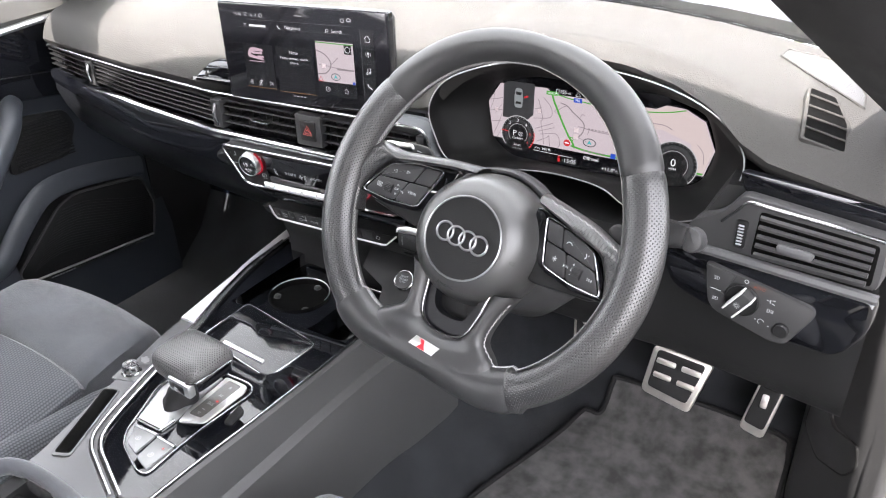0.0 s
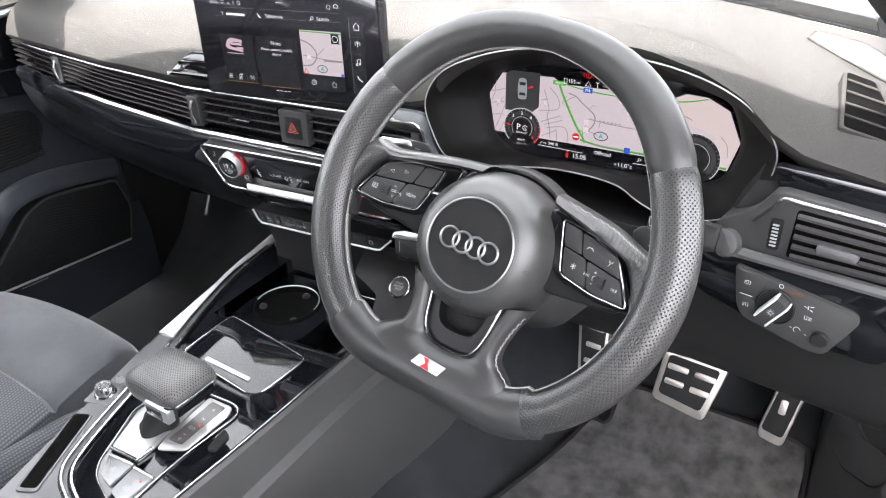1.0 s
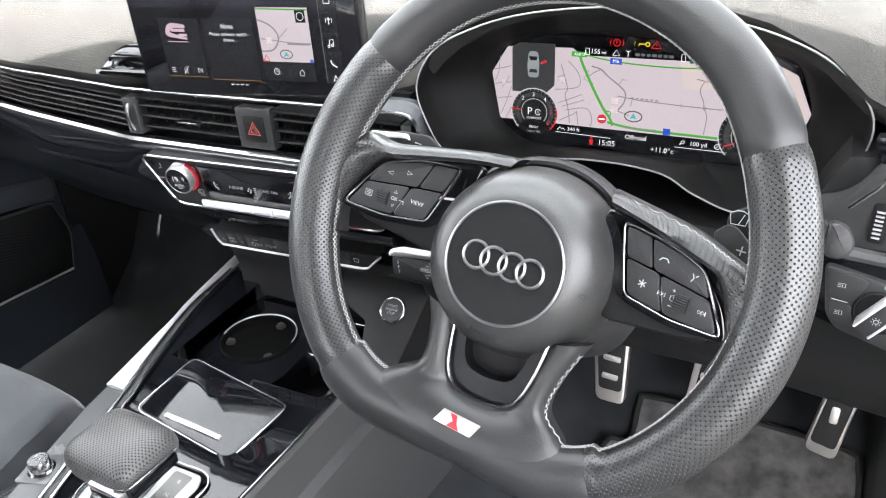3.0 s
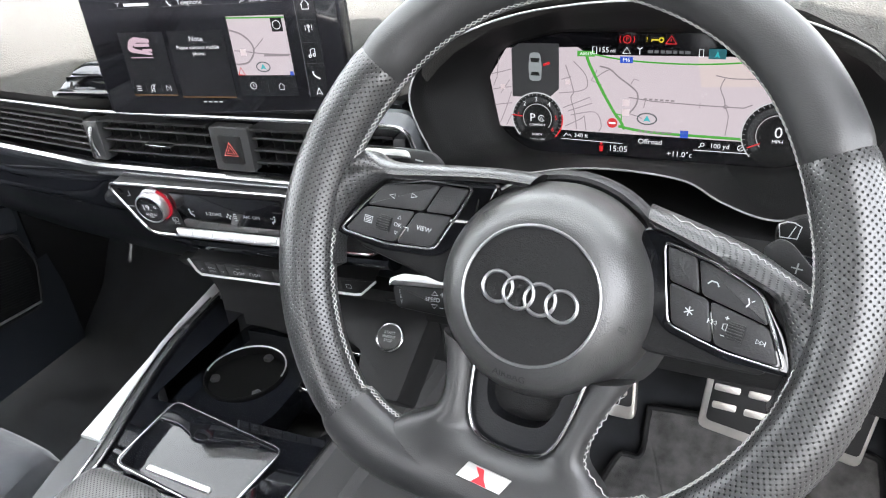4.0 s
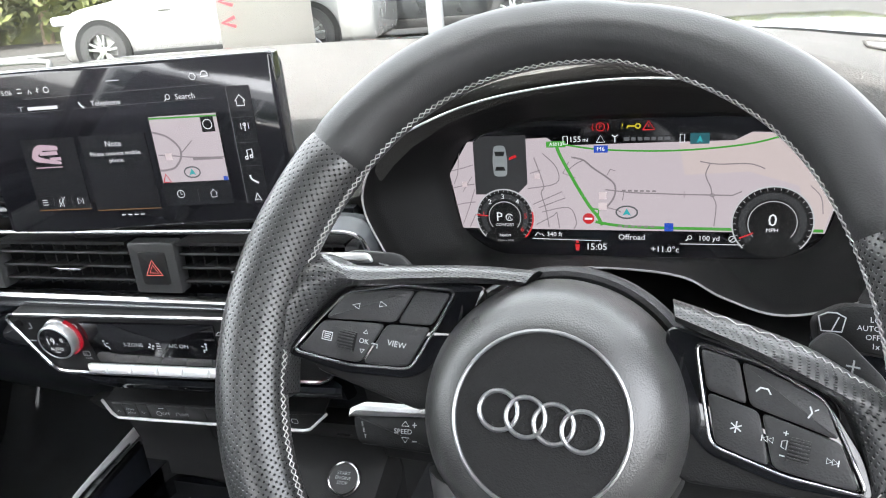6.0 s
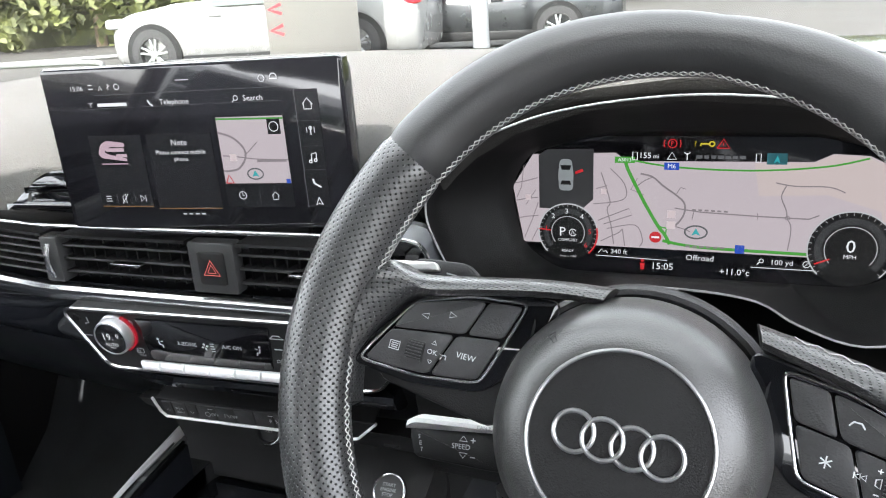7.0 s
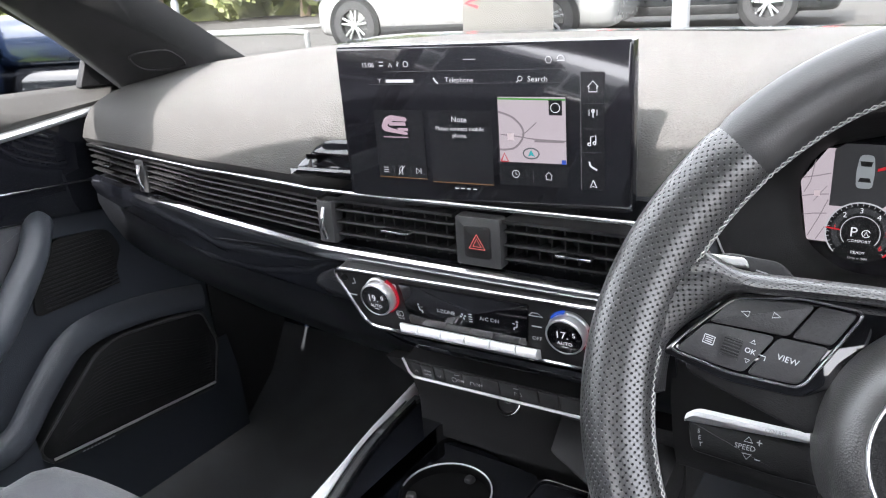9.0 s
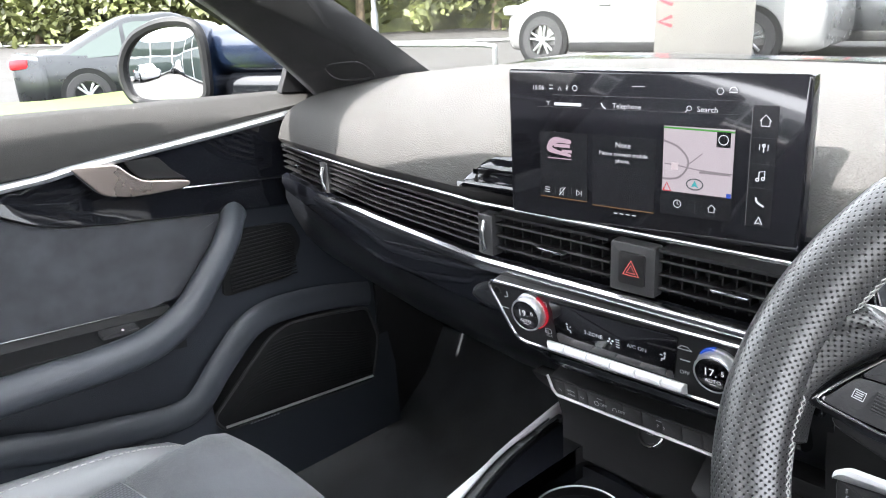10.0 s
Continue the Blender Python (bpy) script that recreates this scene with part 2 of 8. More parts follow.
def loops(bm, rings, closed=True, caps=True, flip=False):
    """Faces between rings of points in 3D; UV in metres along both ways."""
    vs = [[bm.verts.new(p) for p in ring] for ring in rings]
    uvl = bm.loops.layers.uv.verify()
    k = len(rings[0])
    va = [0.0]
    for i in range(1, len(rings)):
        va.append(va[-1] + sum((Vector(rings[i][j]) - Vector(rings[i - 1][j])).length for j in range(k)) / k)
    ua = []
    mid = rings[len(rings) // 2]
    u = 0.0
    for j in range(k + 1):
        ua.append(u)
        u += (Vector(mid[(j + 1) % k]) - Vector(mid[j % k])).length
    for i in range(len(rings) - 1):
        for j in range(k if closed else k - 1):
            q = (vs[i][j], vs[i][(j + 1) % k], vs[i + 1][(j + 1) % k], vs[i + 1][j])
            if len(set(q)) < 4:
                continue
            f = bm.faces.new(q)
            for lp, uvv in zip(f.loops, ((ua[j], va[i]), (ua[j + 1], va[i]), (ua[j + 1], va[i + 1]), (ua[j], va[i + 1]))):
                lp[uvl].uv = uvv
    if caps and closed:
        bm.faces.new(vs[0][::-1])
        bm.faces.new(vs[-1])
    return bm


def prism(bm, outline, m, low, high, bevel=0.0):
    """An outline in the xy plane of m, from low to high along its z, with its upper rim bevelled."""
    outline = [Vector(p) for p in outline]
    rings = [[m @ Vector((p.x, p.y, low)) for p in outline]]
    if bevel:
        rings.append([m @ Vector((p.x, p.y, high - bevel)) for p in outline])
        mid = shrunk(outline, bevel * 0.3)
        rings.append([m @ Vector((p.x, p.y, high - bevel * 0.3)) for p in mid])
        top = shrunk(outline, bevel)
        rings.append([m @ Vector((p.x, p.y, high)) for p in top])
    else:
        rings.append([m @ Vector((p.x, p.y, high)) for p in outline])
    return loops(bm, rings)


def tube(bm, path, radius, seg=8, closed=False, wide=None, up=None):
    """A tube along points; radius a number or a list; wide: half-width across 'up', for flat ones."""
    pts = [Vector(p) for p in path]
    k = len(pts)
    rings = []
    ref = Vector(up) if up else None
    last = None
    for i, p in enumerate(pts):
        t = (pts[(i + 1) % k] - pts[i - 1]) if closed else (pts[min(i + 1, k - 1)] - pts[max(i - 1, 0)])
        t.normalize()
        if ref:
            s = t.cross(ref).normalized()
        elif last is not None:
            s = (last - t * last.dot(t)).normalized()
        else:
            s = t.orthogonal().normalized()
        last = s
        nn = s.cross(t).normalized()
        r = radius[i] if isinstance(radius, (list, tuple)) else radius
        w = (wide[i] if isinstance(wide, (list, tuple)) else wide) if wide is not None else r
        rings.append([p + s * (w * math.cos(2 * math.pi * j / seg)) + nn * (r * math.sin(2 * math.pi * j / seg)) for j in range(seg)])
    if closed:
        rings.append(rings[0])
        loops(bm, rings, caps=False)
        bmesh.ops.remove_doubles(bm, verts=bm.verts, dist=1e-7)
        return bm
    return loops(bm, rings)


def lathe(bm, profile, m, seg=32):
    """Profile of (radius, height) turned about the z of m."""
    rings = [[m @ Vector((max(r, 1e-5) * math.cos(2 * math.pi * j / seg), max(r, 1e-5) * math.sin(2 * math.pi * j / seg), h)) for j in range(seg)]
             for r, h in profile]
    return loops(bm, rings)


def smooth(points, n=8, closed=False):
    """Catmull-Rom through points."""
    p = [Vector(q) for q in points]
    k = len(p)
    out = []
    for i in range(k if closed else k - 1):
        a, b, c, d = (p[i - 1], p[i], p[(i + 1) % k], p[(i + 2) % k]) if closed else (p[max(i - 1, 0)], p[i], p[i + 1], p[min(i + 2, k - 1)])
        for j in range(n):
            t = j / n
            out.append(0.5 * (2 * b + (c - a) * t + (2 * a - 5 * b + 4 * c - d) * t * t + (3 * b - a - 3 * c + d) * t ** 3))
    if not closed:
        out.append(p[-1])
    return out


def lerp(x, table):
    """Smooth interpolation in a table of (x, value)."""
    if x <= table[0][0]:
        return table[0][1]
    for (a, va), (b, vb) in zip(table, table[1:]):
        if x <= b:
            t = (x - a) / (b - a)
            return va + (vb - va) * t
    return table[-1][1]


def frame_at(o, x, y):
    """A pose with its origin at o, x along x, and y as near y as it can be."""
    x = Vector(x).normalized()
    z = x.cross(Vector(y)).normalized()
    y = z.cross(x)
    m = Matrix((x, y, z)).transposed().to_4x4()
    m.translation = o
    return m


def flat(bm, outline, m, h=0.0):
    vs = [bm.verts.new(m @ Vector((p[0], p[1], h))) for p in outline]
    bm.faces.new(vs)
    return bm


def rect(x, y, w, h):
    return [(x - w / 2, y - h / 2), (x + w / 2, y - h / 2), (x + w / 2, y + h / 2), (x - w / 2, y + h / 2)]


def disc(x, y, r, n=28):
    return [(x + r * math.cos(2 * math.pi * i / n), y + r * math.sin(2 * math.pi * i / n)) for i in range(n)]


def stroke(bm, pts, w, m, h=0.0, closed=False):
    """A flat line of width w through points of the plane of m."""
    p = [Vector(q) for q in pts]
    k = len(p)
    pairs = []
    for i in range(k):
        t = (p[(i + 1) % k] - p[i - 1]) if closed else (p[min(i + 1, k - 1)] - p[max(i - 1, 0)])
        nn = Vector((-t.y, t.x)).normalized() * (w / 2)
        pairs.append((bm.verts.new(m @ Vector((*(p[i] + nn), h))), bm.verts.new(m @ Vector((*(p[i] - nn), h)))))
    for i in range(k if closed else k - 1):
        a, b = pairs[i], pairs[(i + 1) % k]
        bm.faces.new((a[0], a[1], b[1], b[0]))
    return bm


def text(body, size, m, x, y, mat, parent, h=0.0004, align="CENTER", name="lettering", local=False, shear=0.0):
    """Words in the built-in font, flat on the plane of m."""
    cu = bpy.data.curves.new("words", "FONT")
    cu.body, cu.size, cu.align_x, cu.align_y, cu.shear = body, size, align, "CENTER", shear
    cu.resolution_u = 2
    ob = bpy.data.objects.new("words", cu)
    me = bpy.data.meshes.new_from_object(ob)
    bm = bmesh.new()
    bm.from_mesh(me)
    bpy.data.objects.remove(ob)
    bpy.data.curves.remove(cu)
    bpy.data.meshes.remove(me)
    bm.transform(m @ Matrix.Translation((x, y, h)))
    return part(name, bm, mat, parent, local=local)
# ---- dashboard ----
def ease(x, lo, hi):
    x = min(1.0, max(0.0, (x - lo) / (hi - lo)))
    return x * x * (3 - 2 * x)


VENT_Y = [(-0.66, 0.252), (-0.52, 0.222), (-0.35, 0.190), (-0.16, 0.168), (0.0, 0.172), (0.2, 0.178), (0.5, 0.178), (0.7, 0.14)]
EDGE_Z = [(-0.66, 0.680), (-0.52, 0.684), (-0.3, 0.689), (-0.1, 0.690), (0.15, 0.692), (0.175, 0.700), (0.19, 0.722), (0.21, 0.748),
          (0.247, 0.770), (0.295, 0.785), (0.36, 0.792), (0.42, 0.788), (0.47, 0.775), (0.51, 0.756), (0.54, 0.730), (0.57, 0.716), (0.68, 0.702)]
EDGE_Y = [(-0.66, 0.256), (-0.52, 0.226), (-0.35, 0.194), (-0.17, 0.175), (-0.13, 0.198), (0.0, 0.208), (0.14, 0.216), (0.17, 0.212), (0.2, 0.19), (0.5, 0.188), (0.56, 0.178), (0.68, 0.158)]


def vent_y(x):
    return lerp(x, VENT_Y)


def pad_point(x, d):
    """The dashboard's upper skin: d metres forward of its front edge at x."""
    e, y0 = lerp(x, EDGE_Z), lerp(x, EDGE_Y)
    hood = max(0.0, min(1.0, (e - 0.70) / 0.06))
    right = max(0.0, min(1.0, (x - 0.5) / 0.08))
    lip = 0.034 * (1 - hood) + 0.02 * hood
    fall = 0.012 + 0.03 * right
    far = 0.795 - 0.03 * (abs(x) / 0.6) ** 2
    sharp = ease(x, 0.14, 0.20) * (1 - right)  # a crease parts the driver's hood from its rolled front
    w = 0.006
    ramp = 0.5 * (d + 0.036 - math.sqrt((d - 0.036) ** 2 + w * w)) - 0.5 * (0.036 - math.sqrt(0.036 ** 2 + w * w))
    rise = (1 - math.exp(-d / fall)) * (1 - sharp) + ramp / 0.036 * sharp
    z = e + lip * rise + (far - e - lip) * (1 - math.exp(-d / 0.115))
    return Vector((x, y0 + d, z))


def far_y(x):
    return 0.475 - 0.045 * (abs(x) / 0.6) ** 2


dashboard = thing("dashboard", (0, 0.4, 0.6), "dark grey soft-touch dashboard with air vents and piano black trim", "dashboard")
rings = []
for i in range(97):
    x = -0.665 + 1.345 * i / 96
    reach = far_y(x) - lerp(x, EDGE_Y)
    ds = [0, 0.001, 0.003, 0.006, 0.010, 0.016, 0.022, 0.026, 0.029, 0.032, 0.036, 0.042, 0.048, 0.066, 0.09, 0.12, 0.16, 0.21, 0.27, 0.34, 0.42, 0.5, 0.6, 0.7]
    ring = [pad_point(x, min(d, reach)) if d < reach else pad_point(x, reach + d * 0.001) for d in ds]
    e = lerp(x, EDGE_Z)
    y0 = lerp(x, EDGE_Y)
    ring += [Vector((x, far_y(x) + 0.005, 0.68)), Vector((x, y0 + 0.095, 0.66)), Vector((x, y0 + 0.095, e - 0.028)), Vector((x, y0 + 0.014, e - 0.016)), Vector((x, y0 + 0.004, e - 0.006))]
    rings.append(ring)
part("top_pad", loops(bmesh.new(), rings), DASH, dashboard, "grained dark grey dashboard top")

# seam line along the pad's crease

# body below the pad on the passenger's side
rings = []
for i in range(41):
    x = -0.66 + 0.83 * i / 40
    v = vent_y(x)
    rings.append([Vector((x, y, z)) for y, z in ((v + 0.028, 0.692), (v + 0.028, 0.626), (v + 0.004, 0.624), (v + 0.002, 0.590), (v + 0.012, 0.560),
                                                 (v + 0.032, 0.520), (v + 0.062, 0.485), (v + 0.12, 0.455), (0.52, 0.44), (0.66, 0.44), (0.66, 0.69))])
part("lower_body", loops(bmesh.new(), rings), GLOVEBOX, dashboard, "matt black glovebox and lower dashboard")

# lacquered band under the vents
rings = []
for i in range(49):
    x = -0.655 + 0.82 * i / 48
    v = vent_y(x)
    grow = max(0, min(1, (x + 0.66) / 0.3))
    low = 0.604 - 0.03 * grow
    rings.append([Vector((x, y, z)) for y, z in ((v + 0.006, 0.629), (v - 0.002, 0.626), (v - 0.004, 0.615), (v - 0.003, low + 0.012), (v + 0.001, low), (v + 0.012, low))])
part("gloss_band", loops(bmesh.new(), rings), PIANO, dashboard, "piano black gloss trim strip")

# chrome blade under the vents: broad at its tip, slim towards the middle
rings = []
for i in range(50):
    x = -0.475 + 0.655 * i / 49
    v = vent_y(x)
    t = i / 49
    h = 0.0015 + 0.0065 * math.sin(min(1, t * 5) * math.pi / 2) * (1 - 0.45 * t)
    zc = 0.6275 - 0.004 * min(1, t * 2)
    rings.append([Vector((x, v - 0.003 - q, zc + s * h)) for q, s in ((0, -0.9), (0.004, -0.9), (0.0055, -0.2), (0.005, 0.5), (0.002, 0.9), (-0.004, 0.9))])
part("chrome_blade", loops(bmesh.new(), rings), CHROME, dashboard, "bright chrome strip below the vents")
bm = bmesh.new()
tube(bm, [Vector((x, vent_y(x) + 0.001, lerp(x, EDGE_Z) - 0.0085)) for x in [-0.648 + 0.8 * i / 60 for i in range(61)]], 0.0020, 10)
part("upper_chrome_strip", bm, CHROME, dashboard, "slim chrome strip above the vents")


def vent(x0, x1, slats, fins, parent):
    """A band of air-vent slats between two dividers."""
    body = bmesh.new()
    n = max(3, int((x1 - x0) / 0.02))
    xs = [x0 + (x1 - x0) * i / n for i in range(n + 1)]
    loops(body, [[Vector((x, vent_y(x) + 0.001, 0.6735)), Vector((x, vent_y(x) + 0.001, 0.671)), Vector((x, vent_y(x) + 0.026, 0.669)), Vector((x, vent_y(x) + 0.026, 0.6735))] for x in xs])
    v = part("air_vent", body, PLASTIC, parent)
    for k in range(slats):
        z = 0.634 + 0.035 * (k + 0.5) / slats
        bm = bmesh.new()
        loops(bm, [[Vector((x, vent_y(x) + a, z + b)) for a, b in ((0.003, 0.0012), (0.0025, 0.0), (0.004, -0.0014), (0.02, -0.0022), (0.02, 0.0004))] for x in xs])
        part("slat", bm, PLASTIC, v)
    if fins:
        bm = bmesh.new()
        for i in range(int((x1 - x0) / 0.011)):
            x = x0 + 0.006 + i * 0.011
            box(bm, (x, vent_y(x) + 0.016, 0.651), (0.0012, 0.014, 0.036))
        part("fin", bm, PLASTIC, v)
    return v


vent(-0.652, -0.500, 4, True, dashboard)
vent(-0.482, -0.162, 5, True, dashboard)
vent(-0.143, -0.016, 3, True, dashboard)
vent(0.031, 0.172, 3, True, dashboard)
for x, w in ((-0.491, 0.018), (-0.1525, 0.019), (0.1765, 0.012)):
    bm = bmesh.new()
    box(bm, (x, vent_y(x) + (0.006 if x < 0 else 0.010), 0.6515), (w, 0.016, 0.041), 0.002)
    d = part("vent_divider", bm, GREYPLASTIC, dashboard)
    bm = bmesh.new()
    tube(bm, smooth([(x, vent_y(x) - 0.002, 0.636), (x, vent_y(x) - 0.006, 0.651), (x, vent_y(x) - 0.002, 0.666)], 6), 0.0024, 8)
    part("thumbwheel", bm, CHROME, d, "ribbed chrome thumbwheel")
END = smooth([(0.145, 0.6830), (0.160, 0.6835), (0.177, 0.6830), (0.1865, 0.6790), (0.1915, 0.668), (0.1975, 0.645), (0.2005, 0.632)], 5)
bm = bmesh.new()
tube(bm, [Vector((p.x, 0.1755, p.y)) for p in END], 0.0019, 8)
part("vent_frame", bm, CHROME, dashboard, "chrome frame end round the vent")
bm = bmesh.new()
loops(bm, [[Vector((p.x, 0.1765, p.y)), Vector((q.x, 0.1845, q.y)), Vector((q.x, 0.192, q.y)), Vector((p.x, 0.190, p.y))]
           for p, q in zip(END, [p + Vector((0.002 + 0.002 * ease(i, 8, 18) + 0.010 * ease(i, 20, 30), 0.0095 * (1 - ease(i, 12, 24)))) for i, p in enumerate(END)])])
part("vent_surround", bm, material("blue_grey_lacquer", (0.05, 0.055, 0.06), 0.35, 0.4, blotch=0.05), dashboard, "satin blue-grey vent surround")
for x in (-0.073, 0.093, -0.59):
    bm = bmesh.new()
    box(bm, (x, vent_y(x) - 0.001, 0.6515), (0.03 if x > -0.5 else 0.018, 0.008, 0.0026), 0.0010)
    part("vent_tab", bm, CHROME, dashboard, "small silver vent tab")
bm = bmesh.new()
hz_m = frame_at((0.0085, vent_y(0) - 0.0005, 0.6523), (1, 0.03, 0), (0, 0, 1))
prism(bm, rounded(rect(0, 0, 0.042, 0.043), 0.003), hz_m, -0.012, 0.0, 0.0015)
hb = part("hazard_button", bm, GREYPLASTIC, dashboard, "hazard light button with a red triangle")
bm = bmesh.new()
prism(bm, rounded(rect(0, 0, 0.025, 0.028), 0.003), hz_m, -0.001, 0.0012, 0.001)
part("key_cap", bm, PLASTIC, hb)
bm = bmesh.new()
for r, w in ((0.0085, 0.0009), (0.0045, 0.0008)):
    stroke(bm, [(r * math.sin(a), r * math.cos(a) - 0.001) for a in (0, 2.094, 4.189)], w, hz_m, 0.0016, True)
part("triangle", bm, glow("hazard_red", (0.9, 0.17, 0.15), 1.8), hb, "red warning triangle")

# climate panel
CLIM = frame_at((0.0145, 0.1625, 0.5875), (1, 0.05, 0.004), (0, -0.16, 1))
clim = thing("climate_panel", CLIM, "gloss black climate control panel with two round dials", "climate control")
out = rounded([(-0.152, 0.0285), (-0.122, -0.030), (0.13, -0.030), (0.166, 0.030)], 0.012, 5)
bm = bmesh.new()
prism(bm, out, Matrix.Identity(4), -0.03, 0.0, 0.002)
part("panel", bm, PLASTIC, clim, local=True)
bm = bmesh.new()
tube(bm, [(p.x, p.y, 0.0005) for p in out], 0.0017, 6, True)
part("chrome_frame", bm, CHROME, clim, "thin chrome outline", local=True)
bm = bmesh.new()
prism(bm, rounded([(-0.080, 0.0235), (-0.074, -0.018), (0.040, -0.018), (0.045, 0.0235)], 0.003), Matrix.Identity(4), -0.002, 0.0012, 0.001)
cd = part("climate_display", bm, SCREENGLASS, clim, "black climate display", local=True)
I4 = Matrix.Identity(4)
text("3-ZONE", 0.0052, I4, -0.0345, 0.002, INK, cd, 0.0016, local=True)
text("A/C ON", 0.0052, I4, 0.0075, 0.002, INK, cd, 0.0016, local=True)
bm = bmesh.new()
for a in (0.3, 1.87, 3.44, 5.0):
    flat(bm, [(-0.0175 + r * math.cos(a + s), 0.001 + r * math.sin(a + s)) for r, s in ((0.0006, 0), (0.0026, -0.45), (0.0036, 0.0), (0.0026, 0.45))], I4, 0.0016)
for k in range(4):
    flat(bm, rect(-0.0105, -0.003 + 0.0024 * k, 0.0035, 0.0009), I4, 0.0016)
for sx, sg in ((-0.0615, 1), (0.033, -1)):
    flat(bm, disc(sx, 0.0050, 0.0011, 12), I4, 0.0016)
    stroke(bm, [(sx, 0.0032), (sx + 0.0007 * sg, -0.0004), (sx + 0.0030 * sg, -0.0008), (sx + 0.0034 * sg, -0.0032)], 0.0012, I4, 0.0016)
    stroke(bm, [(sx + 0.0044 * sg, 0.0032), (sx + 0.0020 * sg, 0.0026)], 0.0006, I4, 0.0016)
part("symbol", bm, INK, cd, local=True)


def dial(x, y, words, small):
    body = bmesh.new()
    m = Matrix.Translation((x, y, 0)) @ Matrix.Scale(0.89, 4)
    lathe(body, [(0.0195, -0.002), (0.0195, 0.003), (0.0183, 0.004), (0.0183, 0.0115), (0.0178, 0.0130), (0.0166, 0.0135), (0.0163, 0.0122), (0.0001, 0.0122)], m, 40)
    k = part("dial", body, DIALRIM, clim, "silver-rimmed temperature dial", local=True)
    bm = bmesh.new()
    lathe(bm, [(0.0162, 0.0120), (0.0162, 0.0128), (0.0001, 0.0130)], m, 32)
    part("dial_face", bm, SCREENGLASS, k, local=True)
    text(words, 0.0105, m, -0.0025 if small else 0, 0.0022, W_GLOW, k, 0.0134, local=True)
    if small:
        text(small, 0.0068, m, 0.0088, 0.0038, W_GLOW, k, 0.0134, local=True)
    text("AUTO", 0.0052, m, 0, -0.0062, W_GLOW, k, 0.0134, local=True)
    bm = bmesh.new()
    stroke(bm, [(-0.003, -0.0095), (0.003, -0.0095)], 0.0007, m, 0.0134)
    part("tick", bm, W_GLOW, k, local=True)
    bm = bmesh.new()
    rr = [[m @ Vector((r * math.cos(a), r * math.sin(a), h)) for r, h in ((0.0190, 0.004), (0.0204, 0.004), (0.0204, 0.0005), (0.0190, 0.0005))] for a in [-1.2 + (2.3 if x < 0 else 1.5) * i / 24 for i in range(25)]]
    loops(bm, rr)
    part("red_arc", bm, glow("dial_red", (0.9, 0.02, 0.05), 0.6), k, "glowing red arc", local=True)
    if x > 0:
        bm = bmesh.new()
        rr = [[m @ Vector((r * math.cos(a), r * math.sin(a), h)) for r, h in ((0.0182, 0.004), (0.0203, 0.004), (0.0203, 0.0005), (0.0182, 0.0005))] for a in [1.7 + 0.8 * i / 12 for i in range(13)]]
        loops(bm, rr)
        part("blue_arc", bm, BLUE_GLOW, k, "glowing blue arc", local=True)


dial(-0.0995, 0.0085, "19.", "0")
dial(0.078, 0.006, "17.", "5")
text("OFF", 0.005, I4, 0.049, -0.0085, INK, clim, 0.0004, local=True)
text("MAX", 0.003, I4, -0.0865, 0.0125, INK, clim, 0.0004, local=True)
text("REAR", 0.003, I4, -0.0835, -0.0145, INK, clim, 0.0004, local=True)
bm = bmesh.new()
for x, y, w in ((0.05, 0.0035, 0.0085), (-0.086, 0.004, 0.0075), (-0.133, 0.0025, 0.009)):
    flat(bm, rect(x, y, w, 0.0011), I4, 0.0006)
stroke(bm, [(0.044, 0.0135), (0.047, 0.0165), (0.052, 0.0165), (0.056, 0.0135), (0.044, 0.0135)], 0.0008, I4, 0.0006)
for y in (0.018, -0.0095):
    stroke(bm, rounded(rect(-0.086 if y > 0 else -0.084, y, 0.0065, 0.0048), 0.0012, 2), 0.0007, I4, 0.0006, True)
    for k in (-1, 0, 1):
        stroke(bm, [(-0.086 + k * 0.0016, y - 0.0025), (-0.086 + k * 0.0016, y + 0.001)], 0.0006, I4, 0.0006)
stroke(bm, [(-0.128, 0.021), (-0.1275, 0.0155), (-0.1315, 0.0145)], 0.0012, I4, 0.0006)
part("symbol", bm, INK, clim, local=True)
bm = bmesh.new()
lathe(bm, [(0.004, 0), (0.004, 0.0015), (0.003, 0.0018), (0.0028, 0.0008), (0.0001, 0.0008)], Matrix.Translation((-0.1395, 0.0195, 0)), 16)
part("sensor", bm, PLASTIC, clim, local=True)
for i in range(6):
    bm = bmesh.new()
    x = -0.0760 + 0.0238 * i
    w = 0.0234
    taper = 0.004 if i in (0, 5) else 0
    a, b = (-w / 2 + (taper if i == 0 else 0), w / 2 - (taper if i == 5 else 0))
    lo = [(x + 1.6 * a + 0.3 * w if i == 0 else x - w / 2, -0.0318), (x + w / 2 if i < 5 else x + b, -0.0318), (x + b, -0.0238), (x + a, -0.0238)]
    prism(bm, lo, I4 @ Matrix.Translation((0, -0.0245, 0)) @ Matrix.Rotation(radians(-32), 4, "X") @ Matrix.Translation((0, 0.028, 0)), -0.006, 0.009, 0.0028)
    part("silver_key", bm, SILVER, clim, "silver toggle key", local=True)
bm = bmesh.new()
rings = []
for i in range(21):
    x = -0.118 + 0.258 * i / 20
    full = ease(i, -1, 4)
    rings.append([Vector((x, -0.034 + y * full, z * full - 0.004 * (1 - full))) for y, z in ((0.0, -0.03), (0.0, 0.0015), (-0.004, 0.0035), (-0.010, 0.002), (-0.018, -0.006), (-0.025, -0.018), (-0.025, -0.03))])
part("gloss_lip", loops(bm, rings), PIANO, clim, "gloss black lip", local=True)

